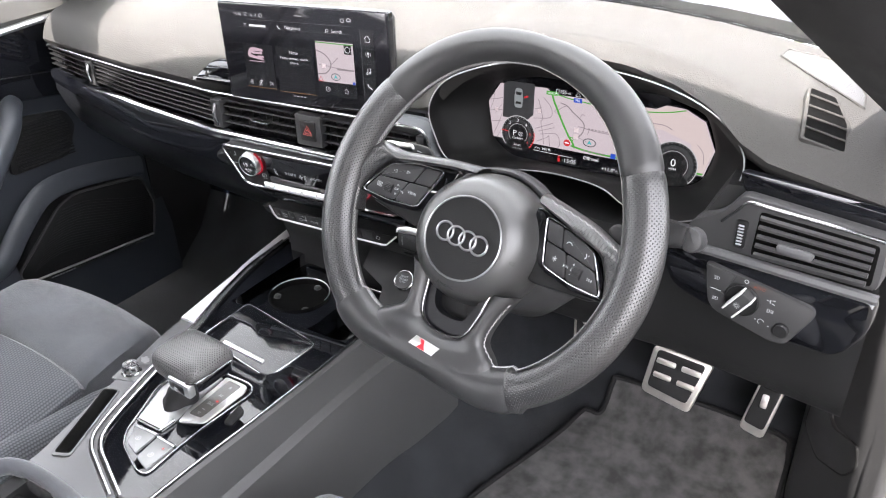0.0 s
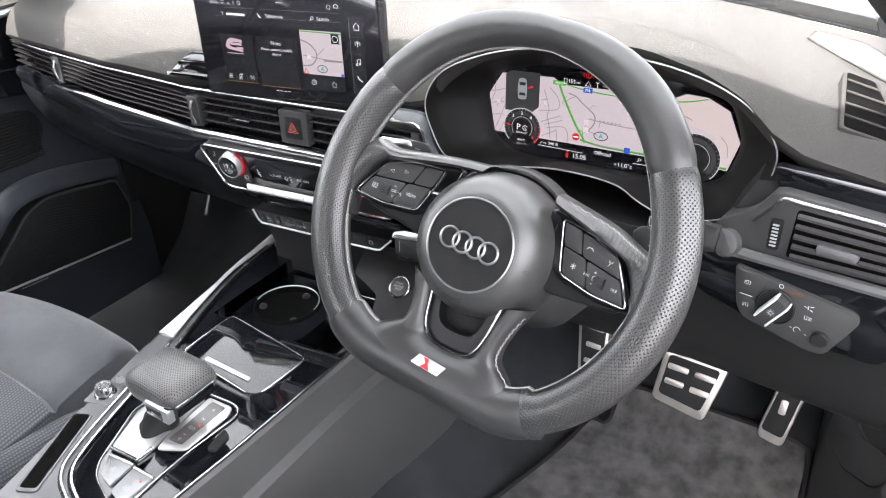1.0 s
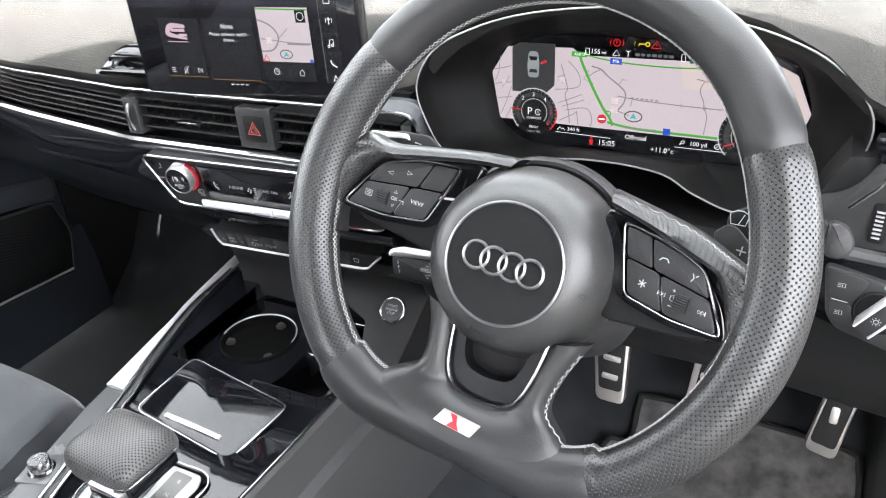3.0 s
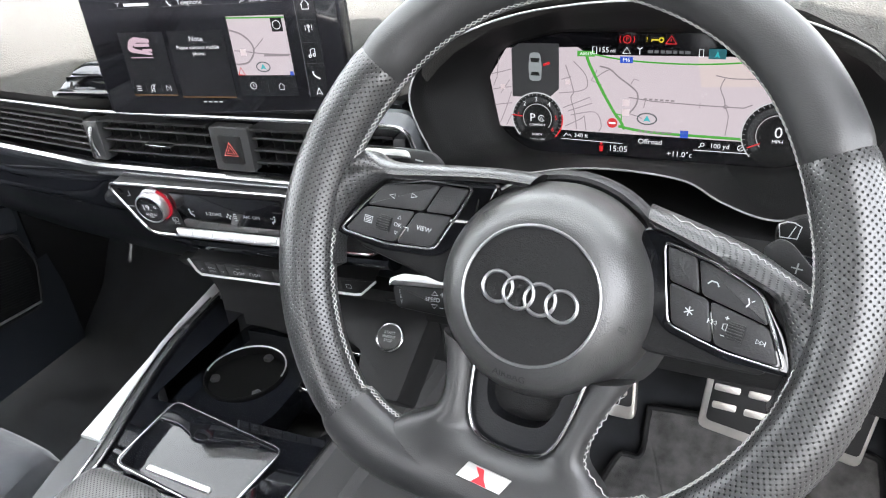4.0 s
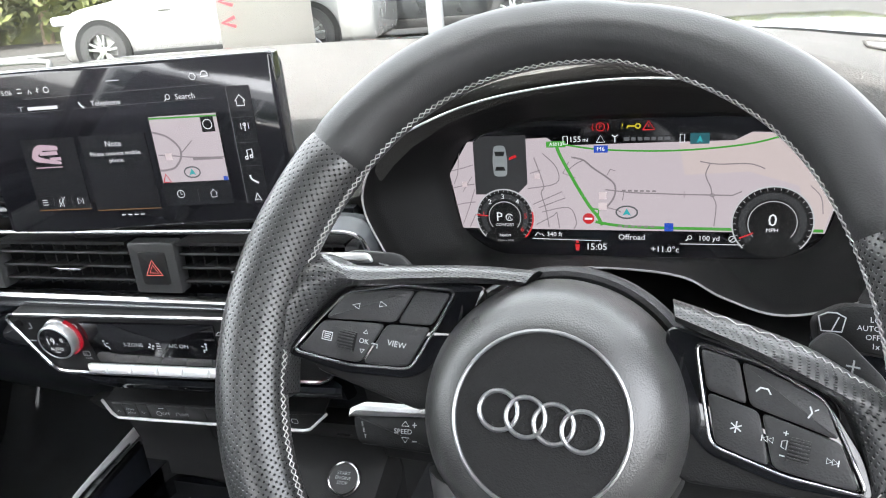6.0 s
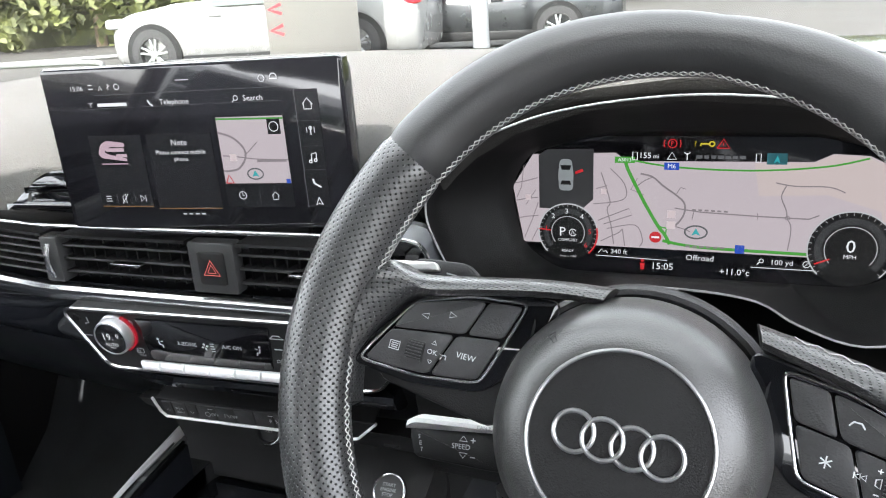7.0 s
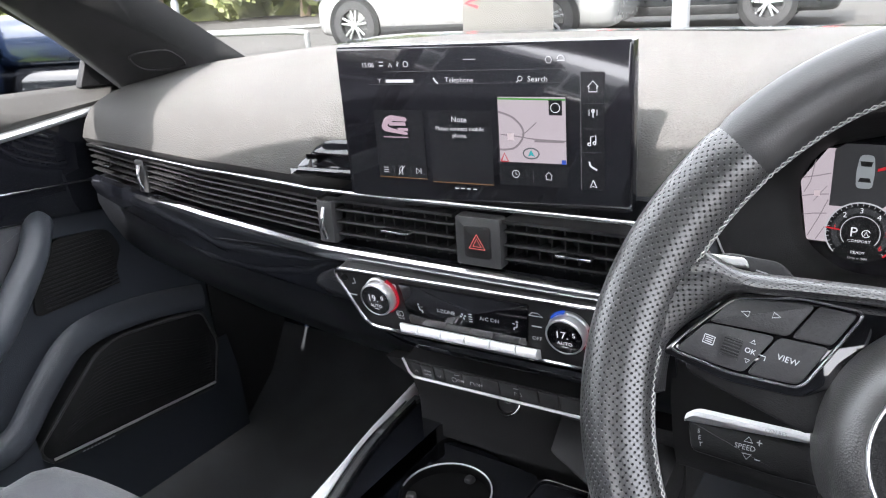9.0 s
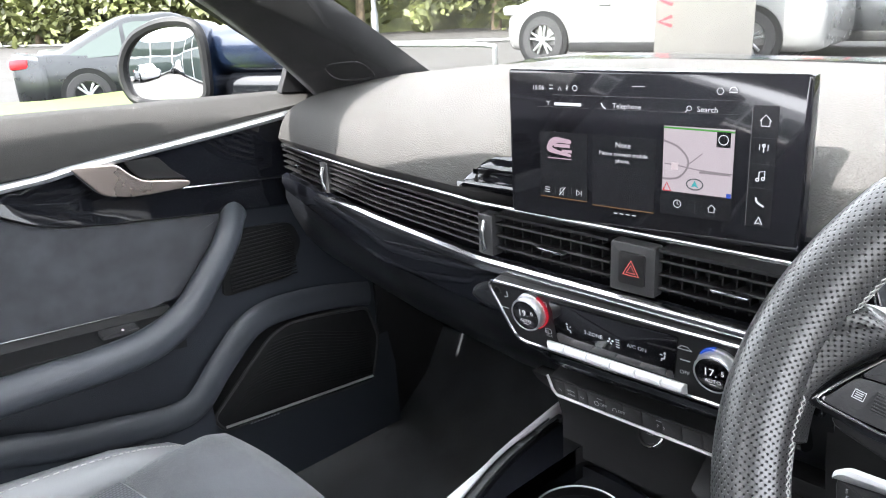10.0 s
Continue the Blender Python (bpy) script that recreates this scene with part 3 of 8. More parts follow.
# switch bar
SWB = frame_at((0.0165, 0.1845, 0.5095), (1, 0.05, 0.002), (0, -0.25, 1)) @ Matrix.Diagonal((0.9, 1, 1, 1))
bar = thing("switch_bar", SWB, "row of dark grey switches edged in chrome", "switch panel")
out = rounded([(-0.112, 0.0115), (-0.106, -0.009), (0.098, -0.0105), (0.125, 0.0105)], 0.004, 3)
bm = bmesh.new()
prism(bm, out, I4, -0.03, 0.0, 0.001)
part("panel", bm, PLASTIC, bar, local=True)
bm = bmesh.new()
tube(bm, [(-0.1125, 0.0125, 0.001), (-0.109, -0.004, 0.001), (-0.104, -0.0095, 0.001), (0.096, -0.0112, 0.001), (0.104, -0.0095, 0.001), (0.126, 0.0105, 0.001)], 0.0014, 6)
part("chrome_edge", bm, SILVER, bar, local=True)
x = -0.104
for w in (0.012, 0.016, 0.012, 0.021, 0.021, 0.021, 0.021, 0.021, 0.021, 0.021):
    bm = bmesh.new()
    prism(bm, rounded(rect(x + w / 2, 0.001, w - 0.0008, 0.0165), 0.001, 2), I4, -0.002, 0.0016, 0.0008)
    part("switch_key", bm, GREYPLASTIC, bar, local=True)
    x += w
for words, x, y, s in (("drive", -0.084, 0.0035, 0.0046), ("select", -0.084, -0.001, 0.004), ("OFF", -0.0445, 0.0, 0.005), ("OFF", -0.0235, 0.0, 0.005), ("P", 0.0165, 0.0, 0.0058)):
    text(words, s, I4, x, y, INK, bar, 0.0019, local=True)
bm = bmesh.new()
for x, s in ((-0.098, 1), (-0.070, -1)):
    stroke(bm, [(x - 0.002, -0.001 * s), (x, 0.0015 * s), (x + 0.002, -0.001 * s)], 0.0006, I4, 0.0019)
stroke(bm, disc(-0.0525, 0.0, 0.0027, 14), 0.0006, I4, 0.0019, True)
stroke(bm, [(-0.034, -0.002), (-0.033, 0.002), (-0.030, 0.002), (-0.029, -0.002)], 0.0007, I4, 0.0019)
stroke(bm, [(0.022, -0.002), (0.0235, 0.0), (0.022, 0.002)], 0.0006, I4, 0.0019)
stroke(bm, rounded(rect(0.092, 0.001, 0.006, 0.005), 0.001, 2), 0.0007, I4, 0.0019, True)
for x in (-0.048, 0.018):
    flat(bm, rect(x, 0.0065, 0.006, 0.0006), I4, 0.0019)
part("symbol", bm, INK, bar, local=True)

# lower stack, sockets
stack = thing("lower_stack", (0.02, 0.24, 0.40), "matt black lower centre stack with sockets", "centre stack")
bm = bmesh.new()
rings = []
for i in range(15):
    x = -0.125 + 0.29 * i / 14
    rings.append([Vector((x, y, z)) for y, z in ((0.20, 0.502), (0.208, 0.490), (0.226, 0.472), (0.240, 0.455), (0.250, 0.425), (0.250, 0.385), (0.33, 0.385), (0.33, 0.502))])
part("panel", loops(bm, rings), SOFTBLACK, stack)
SOCK = frame_at((0.006, 0.2155, 0.4760), (1, 0, 0), (0, 0.6, 1))
bm = bmesh.new()
lathe(bm, [(0.0125, -0.006), (0.0125, 0.004), (0.0105, 0.005), (0.0095, 0.002), (0.0001, 0.002)], SOCK, 24)
s12 = part("power_socket", bm, PLASTIC, stack, "round capped power socket")
bm = bmesh.new()
tube(bm, [SOCK @ Vector((0.0125 * math.cos(a), 0.0125 * math.sin(a), 0.003)) for a in [-1.9 + 1.9 * i / 10 for i in range(11)]], 0.0012, 6)
part("chrome_rim", bm, CHROME, s12)
text("12V", 0.005, SOCK, 0, 0, GREYINK, s12, 0.0026)
USB = frame_at((0.125, 0.222, 0.4795), (1, 0, 0), (0, 0.6, 1))
bm = bmesh.new()
prism(bm, rounded(rect(0, 0, 0.013, 0.009), 0.001, 2), USB, -0.004, 0.0012, 0.0006)
u = part("usb_port", bm, PLASTIC, stack)
bm = bmesh.new()
flat(bm, rect(0, -0.0005, 0.0095, 0.0035), USB, 0.0014)
part("slot", bm, RUBBER, u)
bm = bmesh.new()
stroke(bm, [(-0.005, 0.0085), (0.004, 0.0085)], 0.0007, USB, 0.0016)
stroke(bm, [(-0.002, 0.0085), (0.0, 0.0105), (0.002, 0.0105)], 0.0006, USB, 0.0016)
flat(bm, disc(-0.005, 0.0085, 0.0012, 10), USB, 0.0016)
part("symbol", bm, GREYINK, u)
STB = frame_at((0.1265, 0.206, 0.440), (1, 0, 0), (0, 0.75, 0.66))
bm = bmesh.new()
prism(bm, rounded([(-0.024, -0.062), (0.024, -0.062), (0.030, -0.02), (0.040, 0.048), (-0.075, 0.056), (-0.075, 0.002), (-0.03, -0.018)], 0.004, 3), STB, -0.05, 0.0, 0.002)
sp = part("starter_plate", bm, PLASTIC, stack)
bm = bmesh.new()
lathe(bm, [(0.0155, -0.002), (0.0155, 0.003), (0.0145, 0.0042), (0.0132, 0.0036), (0.0001, 0.0036)], STB, 36)
part("button_rim", bm, CHROME, sp, "polished rim")
bm = bmesh.new()
lathe(bm, [(0.0130, 0.003), (0.0130, 0.0042), (0.0001, 0.0046)], STB, 28)
part("start_button", bm, GREYPLASTIC, sp, "round engine start button")
for words, y in (("START", 0.0042), ("ENGINE", 0.0), ("STOP", -0.0042)):
    text(words, 0.0042, STB, 0, y, GREYINK, sp, 0.0051)

# trim wedge beside the display
wm = frame_at((-0.165, 0.180, 0.700), (1, 0.06, 0), (0, 0.35, 1))
bm = bmesh.new()
prism(bm, rounded([(-0.036, -0.010), (0.06, -0.010), (0.06, 0.030), (0.006, 0.026), (-0.012, 0.016)], 0.008, 4), wm, -0.04, 0.0, 0.005)
part("display_bracket", bm, PIANO, dashboard, "gloss black stepped bracket beside the display")
bm = bmesh.new()
prism(bm, rounded([(-0.030, -0.008), (0.06, -0.008), (0.06, 0.000), (-0.020, -0.001)], 0.003, 3), wm, -0.03, 0.008, 0.004)
part("bracket_step", bm, PIANO, dashboard)
bm = bmesh.new()
prism(bm, rounded([(-0.014, 0.006), (0.06, 0.008), (0.06, 0.018), (-0.004, 0.015)], 0.003, 3), wm, -0.03, 0.006, 0.004)
part("bracket_step", bm, PIANO, dashboard)

# driver's end of the dashboard
def end_y(x):
    return 0.160 - 0.16 * (x - 0.5)


bm = bmesh.new()
rings = []
for i in range(15):
    x = 0.165 + 0.52 * i / 14
    y = end_y(max(x, 0.5)) + 0.012 + max(0, (0.45 - x)) * 0.05
    zt = lerp(x, [(0.165, 0.64), (0.2, 0.625), (0.5, 0.615), (0.54, 0.700), (0.69, 0.692)])
    rings.append([Vector((x, a, b)) for a, b in ((y + 0.06, zt), (y + 0.01, zt - 0.004), (y + 0.004, zt - 0.02), (y + 0.004, 0.58), (y + 0.004, 0.56), (y + 0.008, 0.53), (y + 0.020, 0.485), (y + 0.030, 0.462), (y + 0.042, 0.452), (0.5, 0.45), (0.62, 0.45), (0.62, zt))])
part("knee_panel", loops(bm, rings), PLASTIC, dashboard, "soft black driver's knee panel")
PE = frame_at((0.6, end_y(0.6), 0.65), (1, -0.16, 0), (0, 0, 1))
bm = bmesh.new()
prism(bm, rounded([(-0.054, 0.058), (-0.046, 0.038), (0.083, 0.030), (0.083, 0.052)], 0.006, 4), PE, -0.01, 0.002 - 0.0, 0.002)
bm.transform(Matrix.Translation((0, 0.016, 0)))
part("gloss_band", bm, PIANO, dashboard, "piano black strip above the side vent")
bm = bmesh.new()
prism(bm, rounded([(-0.090, 0.002), (-0.062, 0.018), (-0.046, 0.042), (0.083, 0.036), (0.084, -0.017), (-0.100, -0.022)], 0.008, 4), PE, -0.03, 0.0, 0.003)
vs = part("side_vent_surround", bm, GREYPLASTIC, dashboard, "grey plastic vent surround")
bm = bmesh.new()
tube(bm, [PE @ Vector(p) for p in smooth([(-0.060, 0.010, 0.001), (-0.047, 0.026, 0.001), (-0.038, 0.036, 0.001), (-0.015, 0.0360, 0.001), (0.05, 0.0345, 0.001), (0.08, 0.0330, 0.001)], 6)], 0.0018, 8)
part("chrome_line", bm, CHROME, vs)
# flat near-black plate behind the slats, with the duct's shade painted in
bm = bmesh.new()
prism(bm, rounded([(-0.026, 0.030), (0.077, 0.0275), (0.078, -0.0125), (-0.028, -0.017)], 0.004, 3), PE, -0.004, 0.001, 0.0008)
dv = part("side_air_vent", bm, NEARBLACK, dashboard, "slatted air vent with a silver tab")
for k in range(5):
    a = 0.0255 - 0.0096 * k
    b = 0.0235 - 0.0082 * k
    bm = bmesh.new()
    loops(bm, [[PE @ Vector((x, y0 + dy, w)) for dy, w in ((0.0026, 0.0035), (0.0010, 0.0066), (-0.0016, 0.0062), (-0.0026, 0.0035), (-0.001, 0.0))] for x, y0 in ((-0.024, a), (0.074, b))])
    part("slat", bm, GREYPLASTIC, dv)
bm = bmesh.new()
prism(bm, rounded(rect(0.012, 0.002, 0.034, 0.010), 0.004, 3), PE, 0.004, 0.009, 0.003)
part("vent_tab", bm, GREYPANEL, dv)
bm = bmesh.new()
prism(bm, rounded(rect(-0.040, 0.002, 0.011, 0.030), 0.003, 3), PE, -0.001, 0.002, 0.001)
tw = part("thumbwheel_well", bm, PLASTIC, vs)
for k in range(7):
    bm = bmesh.new()
    box(bm, (-0.040, -0.008 + 0.0033 * k, 0.003), (0.0055, 0.0012, 0.0025), 0.0004, PE, 1)
    part("rib", bm, DIALRIM, tw)
bm = bmesh.new()
loops(bm, [[PE @ Vector((x, y + dy, w)) for dy, w in ((-0.0045, 0.0), (-0.004, 0.0045), (0.0, 0.006), (0.004, 0.004), (0.005, 0.0))] for x, y in [(-0.115 + 0.202 * i / 12, -0.0250 + 0.002 * i / 12 - 0.004 * max(0, 1 - i / 3)) for i in range(13)]])
part("gloss_blade", bm, GREYPANEL, dashboard, "satin dark lip below the side vent")
bm = bmesh.new()
prism(bm, rounded([(-0.125, -0.030), (0.086, -0.027), (0.087, -0.062), (0.066, -0.096), (-0.02, -0.098), (-0.10, -0.078)], 0.014, 4), PE, -0.02, 0.0005, 0.003)
part("switch_fascia", bm, PIANO, dashboard, "piano black fascia round the light switch")
# light switch
LS = frame_at((0.586, end_y(0.586) - 0.002, 0.584), (1, -0.16, -0.02), (0, 0, 1))
ls = thing("light_switch", LS, "grey rotary headlight switch panel", "light switch")
bm = bmesh.new()
prism(bm, rounded([(-0.054, 0.030), (0.052, 0.018), (0.056, 0.010), (0.036, -0.032), (0.022, -0.034), (-0.038, -0.022), (-0.046, -0.012)], 0.006, 4), I4, -0.006, 0.003, 0.0015)
part("plate", bm, GREYPLASTIC, ls, local=True)
bm = bmesh.new()
lathe(bm, [(0.0175, 0.001), (0.0175, 0.005), (0.0165, 0.006), (0.0155, 0.004), (0.0001, 0.004)], Matrix.Translation((-0.012, 0.001, 0)), 36)
part("dial_base", bm, PLASTIC, ls, local=True)
bm = bmesh.new()
km = Matrix.Translation((-0.012, 0.001, 0)) @ Matrix.Rotation(radians(-32), 4, "Z")
prism(bm, rounded(rect(0, 0, 0.014, 0.030), 0.005, 4), km, 0.003, 0.016, 0.002)
k = part("dial_knob", bm, GREYPLASTIC, ls, local=True)
for s in (-1, 1):
    bm = bmesh.new()
    prism(bm, rounded(rect(0.0064 * s, 0, 0.0020, 0.029), 0.0008, 2), km, 0.004, 0.0168, 0.0008)
    part("chrome_side", bm, SILVER, k, local=True)
bm = bmesh.new()
stroke(bm, disc(0, 0, 0.0016, 10), 0.0005, km, 0.0165, True)
for i in range(8):
    a = i * math.pi / 4
    stroke(bm, [(0.0023 * math.cos(a), 0.0023 * math.sin(a)), (0.0034 * math.cos(a), 0.0034 * math.sin(a))], 0.0005, km, 0.0165)
part("symbol", bm, INK, k, local=True)
bm = bmesh.new()
lathe(bm, [(0.0075, 0.002), (0.0075, 0.006), (0.0065, 0.0072), (0.0001, 0.0072)], Matrix.Translation((0.030, -0.0165, 0)), 24)
part("dimmer_knob", bm, PLASTIC, ls, local=True)
for x, y, pts in ((-0.040, 0.0155, [(-0.051, 0.0275), (-0.022, 0.0245), (-0.027, 0.010), (-0.030, 0.004), (-0.046, 0.006)]), (-0.038, -0.007, [(-0.046, 0.003), (-0.030, 0.001), (-0.028, -0.008), (-0.022, -0.0145), (-0.034, -0.0175), (-0.042, -0.012)])):
    bm = bmesh.new()
    prism(bm, rounded(pts, 0.002, 3), I4, 0.002, 0.0042, 0.0008)
    part("push_key", bm, GREYPLASTIC, ls, local=True)
bm = bmesh.new()
for x, y in ((-0.038, 0.0165), (-0.036, -0.0065)):
    stroke(bm, [(x - 0.001, y - 0.0022), (x - 0.001, y + 0.0022), (x + 0.001, y + 0.0015), (x + 0.001, y - 0.0015)], 0.0005, I4, 0.0046, True)
    for q in (-1, 0, 1):
        stroke(bm, [(x - 0.0018, y + 0.0014 * q), (x - 0.0042, y + 0.0014 * q - 0.0004)], 0.0005, I4, 0.0046)
stroke(bm, disc(-0.011, 0.0225, 0.0019, 12), 0.0006, I4, 0.0034, True)
stroke(bm, [(0.011, 0.0105), (0.0135, 0.010)], 0.0007, I4, 0.0034)
stroke(bm, [(0.0145, 0.012), (0.0145, 0.008)], 0.0007, I4, 0.0034)
stroke(bm, [(0.016, 0.0115), (0.019, 0.0125)], 0.0007, I4, 0.0034)
stroke(bm, [(0.016, 0.0085), (0.019, 0.0075)], 0.0007, I4, 0.0034)
stroke(bm, [(0.0135, 0.0015), (0.0135, -0.0025), (0.0155, -0.002), (0.0155, 0.001)], 0.0006, I4, 0.0034, True)
for q in range(3):
    stroke(bm, [(0.0165, 0.0008 - 0.0013 * q), (0.0195, 0.0008 - 0.0013 * q)], 0.0005, I4, 0.0034)
stroke(bm, [(0.010 + 0.003 * math.cos(a), -0.0155 + 0.003 * math.sin(a)) for a in [0.3 + 0.5 * i for i in range(9)]], 0.0006, I4, 0.0034)
stroke(bm, [(0.0035, -0.0145), (0.0055, -0.0145)], 0.0006, I4, 0.0034)
stroke(bm, [(0.0165, -0.0175), (0.0185, -0.0175)], 0.0006, I4, 0.0034)
flat(bm, rect(-0.0385, 0.0035, 0.011, 0.0008), I4, 0.0046)
part("symbol", bm, INK, ls, local=True)
text("AUTO", 0.0042, I4, 0.002, 0.0195, glow("auto_red", (0.9, 0.25, 0.12), 1.1), ls, 0.0034, local=True)

# demister vent and speaker mesh on the pad
SV = frame_at((0.603, 0.229, pad_point(0.603, 0.229 - lerp(0.603, EDGE_Y)).z), (1, 0, -0.17), (0, 1, 0.42))
vo = [Vector(p) for p in [(-0.0235, 0.042), (0.0007, 0.038), (0.0201, 0.0046), (0.0269, -0.0305), (-0.0102, -0.0274)]]
bm = bmesh.new()
prism(bm, rounded(shrunk(vo, -0.004), 0.004, 3), SV, -0.02, 0.0035, 0.002)
sv = part("demister_vent", bm, DASH, dashboard, "side window demister vent")
# flat near-black inlay: the opening's shade is painted, not hollowed out
bm = bmesh.new()
prism(bm, rounded(vo, 0.003, 3), SV, 0.0, 0.0040, 0.0002)
part("opening", bm, NEARBLACK, sv)
for k in range(4):
    t = (k + 0.75) / 4.6
    a = vo[0].lerp(vo[4], t)
    b = vo[1].lerp(vo[2], t * 2) if t < 0.5 else vo[2].lerp(vo[3], t * 2 - 1)
    bm = bmesh.new()
    tube(bm, [SV @ Vector((a.x, a.y, 0.005)), SV @ Vector((b.x, b.y, 0.005))], 0.0011, 6)
    part("slat", bm, DASH, sv)
GRL = [Vector((0.5375, 0.366)), Vector((0.633, 0.273))]
GRU = smooth([Vector((0.540, 0.396)), Vector((0.5835, 0.395)), Vector((0.6113, 0.360)), Vector((0.631, 0.305))], 5)
rings = []
for i in range(15):
    a, b = GRL[0].lerp(GRL[1], i / 14), GRU[min(len(GRU) - 1, round(i * (len(GRU) - 1) / 14))]
    row = []
    for j in range(7):
        p = a.lerp(b, j / 6)
        row.append(pad_point(p.x, p.y - lerp(p.x, EDGE_Y)) + Vector((0, 0, 0.0012)))
    rings.append(row)
part("speaker_grille", loops(bmesh.new(), rings, closed=False), GRILLE, dashboard, "perforated dashboard speaker grille")
bm = bmesh.new()
tube(bm, [r[0] for r in rings] + [r[-1] for r in rings][::-1], 0.0012, 5, True)
part("grille_seam", bm, DASH, dashboard)
# ---- instrument cluster ----
CL = frame_at((0.3705, 0.247, 0.692), (1, 0, 0), (0, 0.03, 1))
cluster = thing("instrument_cluster", CL, "digital instrument cluster showing a map, in a dark hood", "instrument cluster")
shape = [(-0.137, 0.014), (-0.122, 0.040), (-0.072, 0.0525), (0.072, 0.0525), (0.122, 0.040), (0.138, 0.0), (0.128, -0.036), (0.102, -0.050), (-0.102, -0.050), (-0.128, -0.032)]
bm = bmesh.new()
prism(bm, rounded(shape, 0.012, 4), I4, -0.006, 0.0, 0.0)
scr = part("screen", bm, SCREENGLASS, cluster, "glossy black display glass", local=True)
# funnel from the chrome rim to the display
rim = smooth([(-0.183, 0.014), (-0.165, 0.046), (-0.128, 0.0665), (-0.076, 0.0815), (0.0, 0.0885), (0.076, 0.0815), (0.13, 0.0645), (0.163, 0.040), (0.177, 0.012),
              (0.168, -0.025), (0.148, -0.050), (0.10, -0.065), (0.062, -0.0545), (0.036, -0.0405), (-0.006, -0.0358), (-0.05, -0.0378), (-0.11, -0.049), (-0.155, -0.046), (-0.175, -0.018)], 5, True)
def fit_to(outline, pts):
    """For each point of pts, the outline's point in the same direction."""
    res = []
    o = [Vector(p) for p in outline]
    for p in pts:
        d = Vector((p.x, p.y)).normalized()
        best = max(o, key=lambda q: q.normalized().dot(d))
        res.append(best)
    return res
dense = []
ro = rounded(shape, 0.012, 4)
for i in range(len(ro)):
    for j in range(6):
        dense.append(ro[i - 1].lerp(ro[i], j / 6))
inner = fit_to(dense, rim)
bm = bmesh.new()
rings = []
for t, h in ((0.0, 0.062), (0.03, 0.050), (0.10, 0.040), (0.35, 0.030), (0.42, 0.024), (0.8, 0.012), (0.97, 0.004), (1.0, -0.001)):
    rings.append([Vector((*p.lerp(q, t), h)) for p, q in zip(rim, inner)])
loops(bm, rings, caps=False)
part("hood", bm, HOODBLACK, cluster, "dark grey stepped surround", local=True, angle=60)
bm = bmesh.new()
tube(bm, [Vector((p.x * 0.997, p.y * 0.997, 0.0625)) for p in rim], 0.0008, 6, True)
part("chrome_rim", bm, SATINRIM, cluster, "thin dark chrome rim", local=True)

H = 0.0006
def flats(name, shapes, mat, parent=scr, h=H, label=""):
    bm = bmesh.new()
    for s in shapes:
        flat(bm, s, I4, h)
    return part(name, bm, mat, parent, label, local=True)
def lines(name, runs, mat, parent=scr, h=H, label=""):
    bm = bmesh.new()
    for pts, w in runs:
        stroke(bm, pts, w, I4, h)
    return part(name, bm, mat, parent, label, local=True)

flats("map", [[(-0.1355, 0.014), (-0.120, 0.0385), (-0.06, 0.0405), (-0.052, 0.0345), (0.068, 0.036), (0.079, 0.0415), (0.10, 0.0405), (0.122, 0.030), (0.136, 0.0), (0.128, -0.030), (-0.128, -0.029)]], MAP_GLOW, label="pale pink navigation map")
streets = []
for y0, y1 in ((0.0165, 0.021), (0.003, 0.006), (-0.011, -0.008)):
    streets.append(([(-0.134, y0), (-0.125, y0 + 0.002), (-0.1165, y1)], 0.0007))
streets += [([(-0.1325, 0.006), (-0.129, 0.014), (-0.127, 0.030)], 0.0006), ([(-0.1275, -0.026), (-0.1215, -0.012), (-0.1165, 0.002)], 0.0006),
            ([(-0.122, -0.028), (-0.117, -0.018)], 0.0006), ([(-0.126, 0.0), (-0.118, 0.012)], 0.0005),
            (smooth([(-0.070, 0.026), (-0.0635, 0.005), (-0.0655, -0.001), (-0.0625, -0.0135), (-0.0605, -0.0275)], 4), 0.0008),
            (smooth([(-0.0635, 0.029), (-0.0535, 0.018), (-0.054, 0.0065), (-0.0755, 0.0025)], 4), 0.0007),
            ([(-0.072, -0.0098), (-0.050, 0.0), (-0.0478, -0.0048), (-0.068, -0.0125)], 0.0007),
            (smooth([(-0.0655, -0.0158), (-0.0455, -0.0122), (-0.0400, -0.023), (-0.042, -0.0285)], 4), 0.0007),
            ([(-0.070, -0.0256), (-0.0565, -0.0183), (-0.0545, -0.0158)], 0.0007), ([(-0.0543, -0.0158), (-0.0525, -0.0285)], 0.0007),
            ([(-0.0445, 0.0225), (-0.049, 0.014), (-0.040, 0.0105)], 0.0006), ([(-0.0735, 0.014), (-0.0655, 0.0165)], 0.0006)]
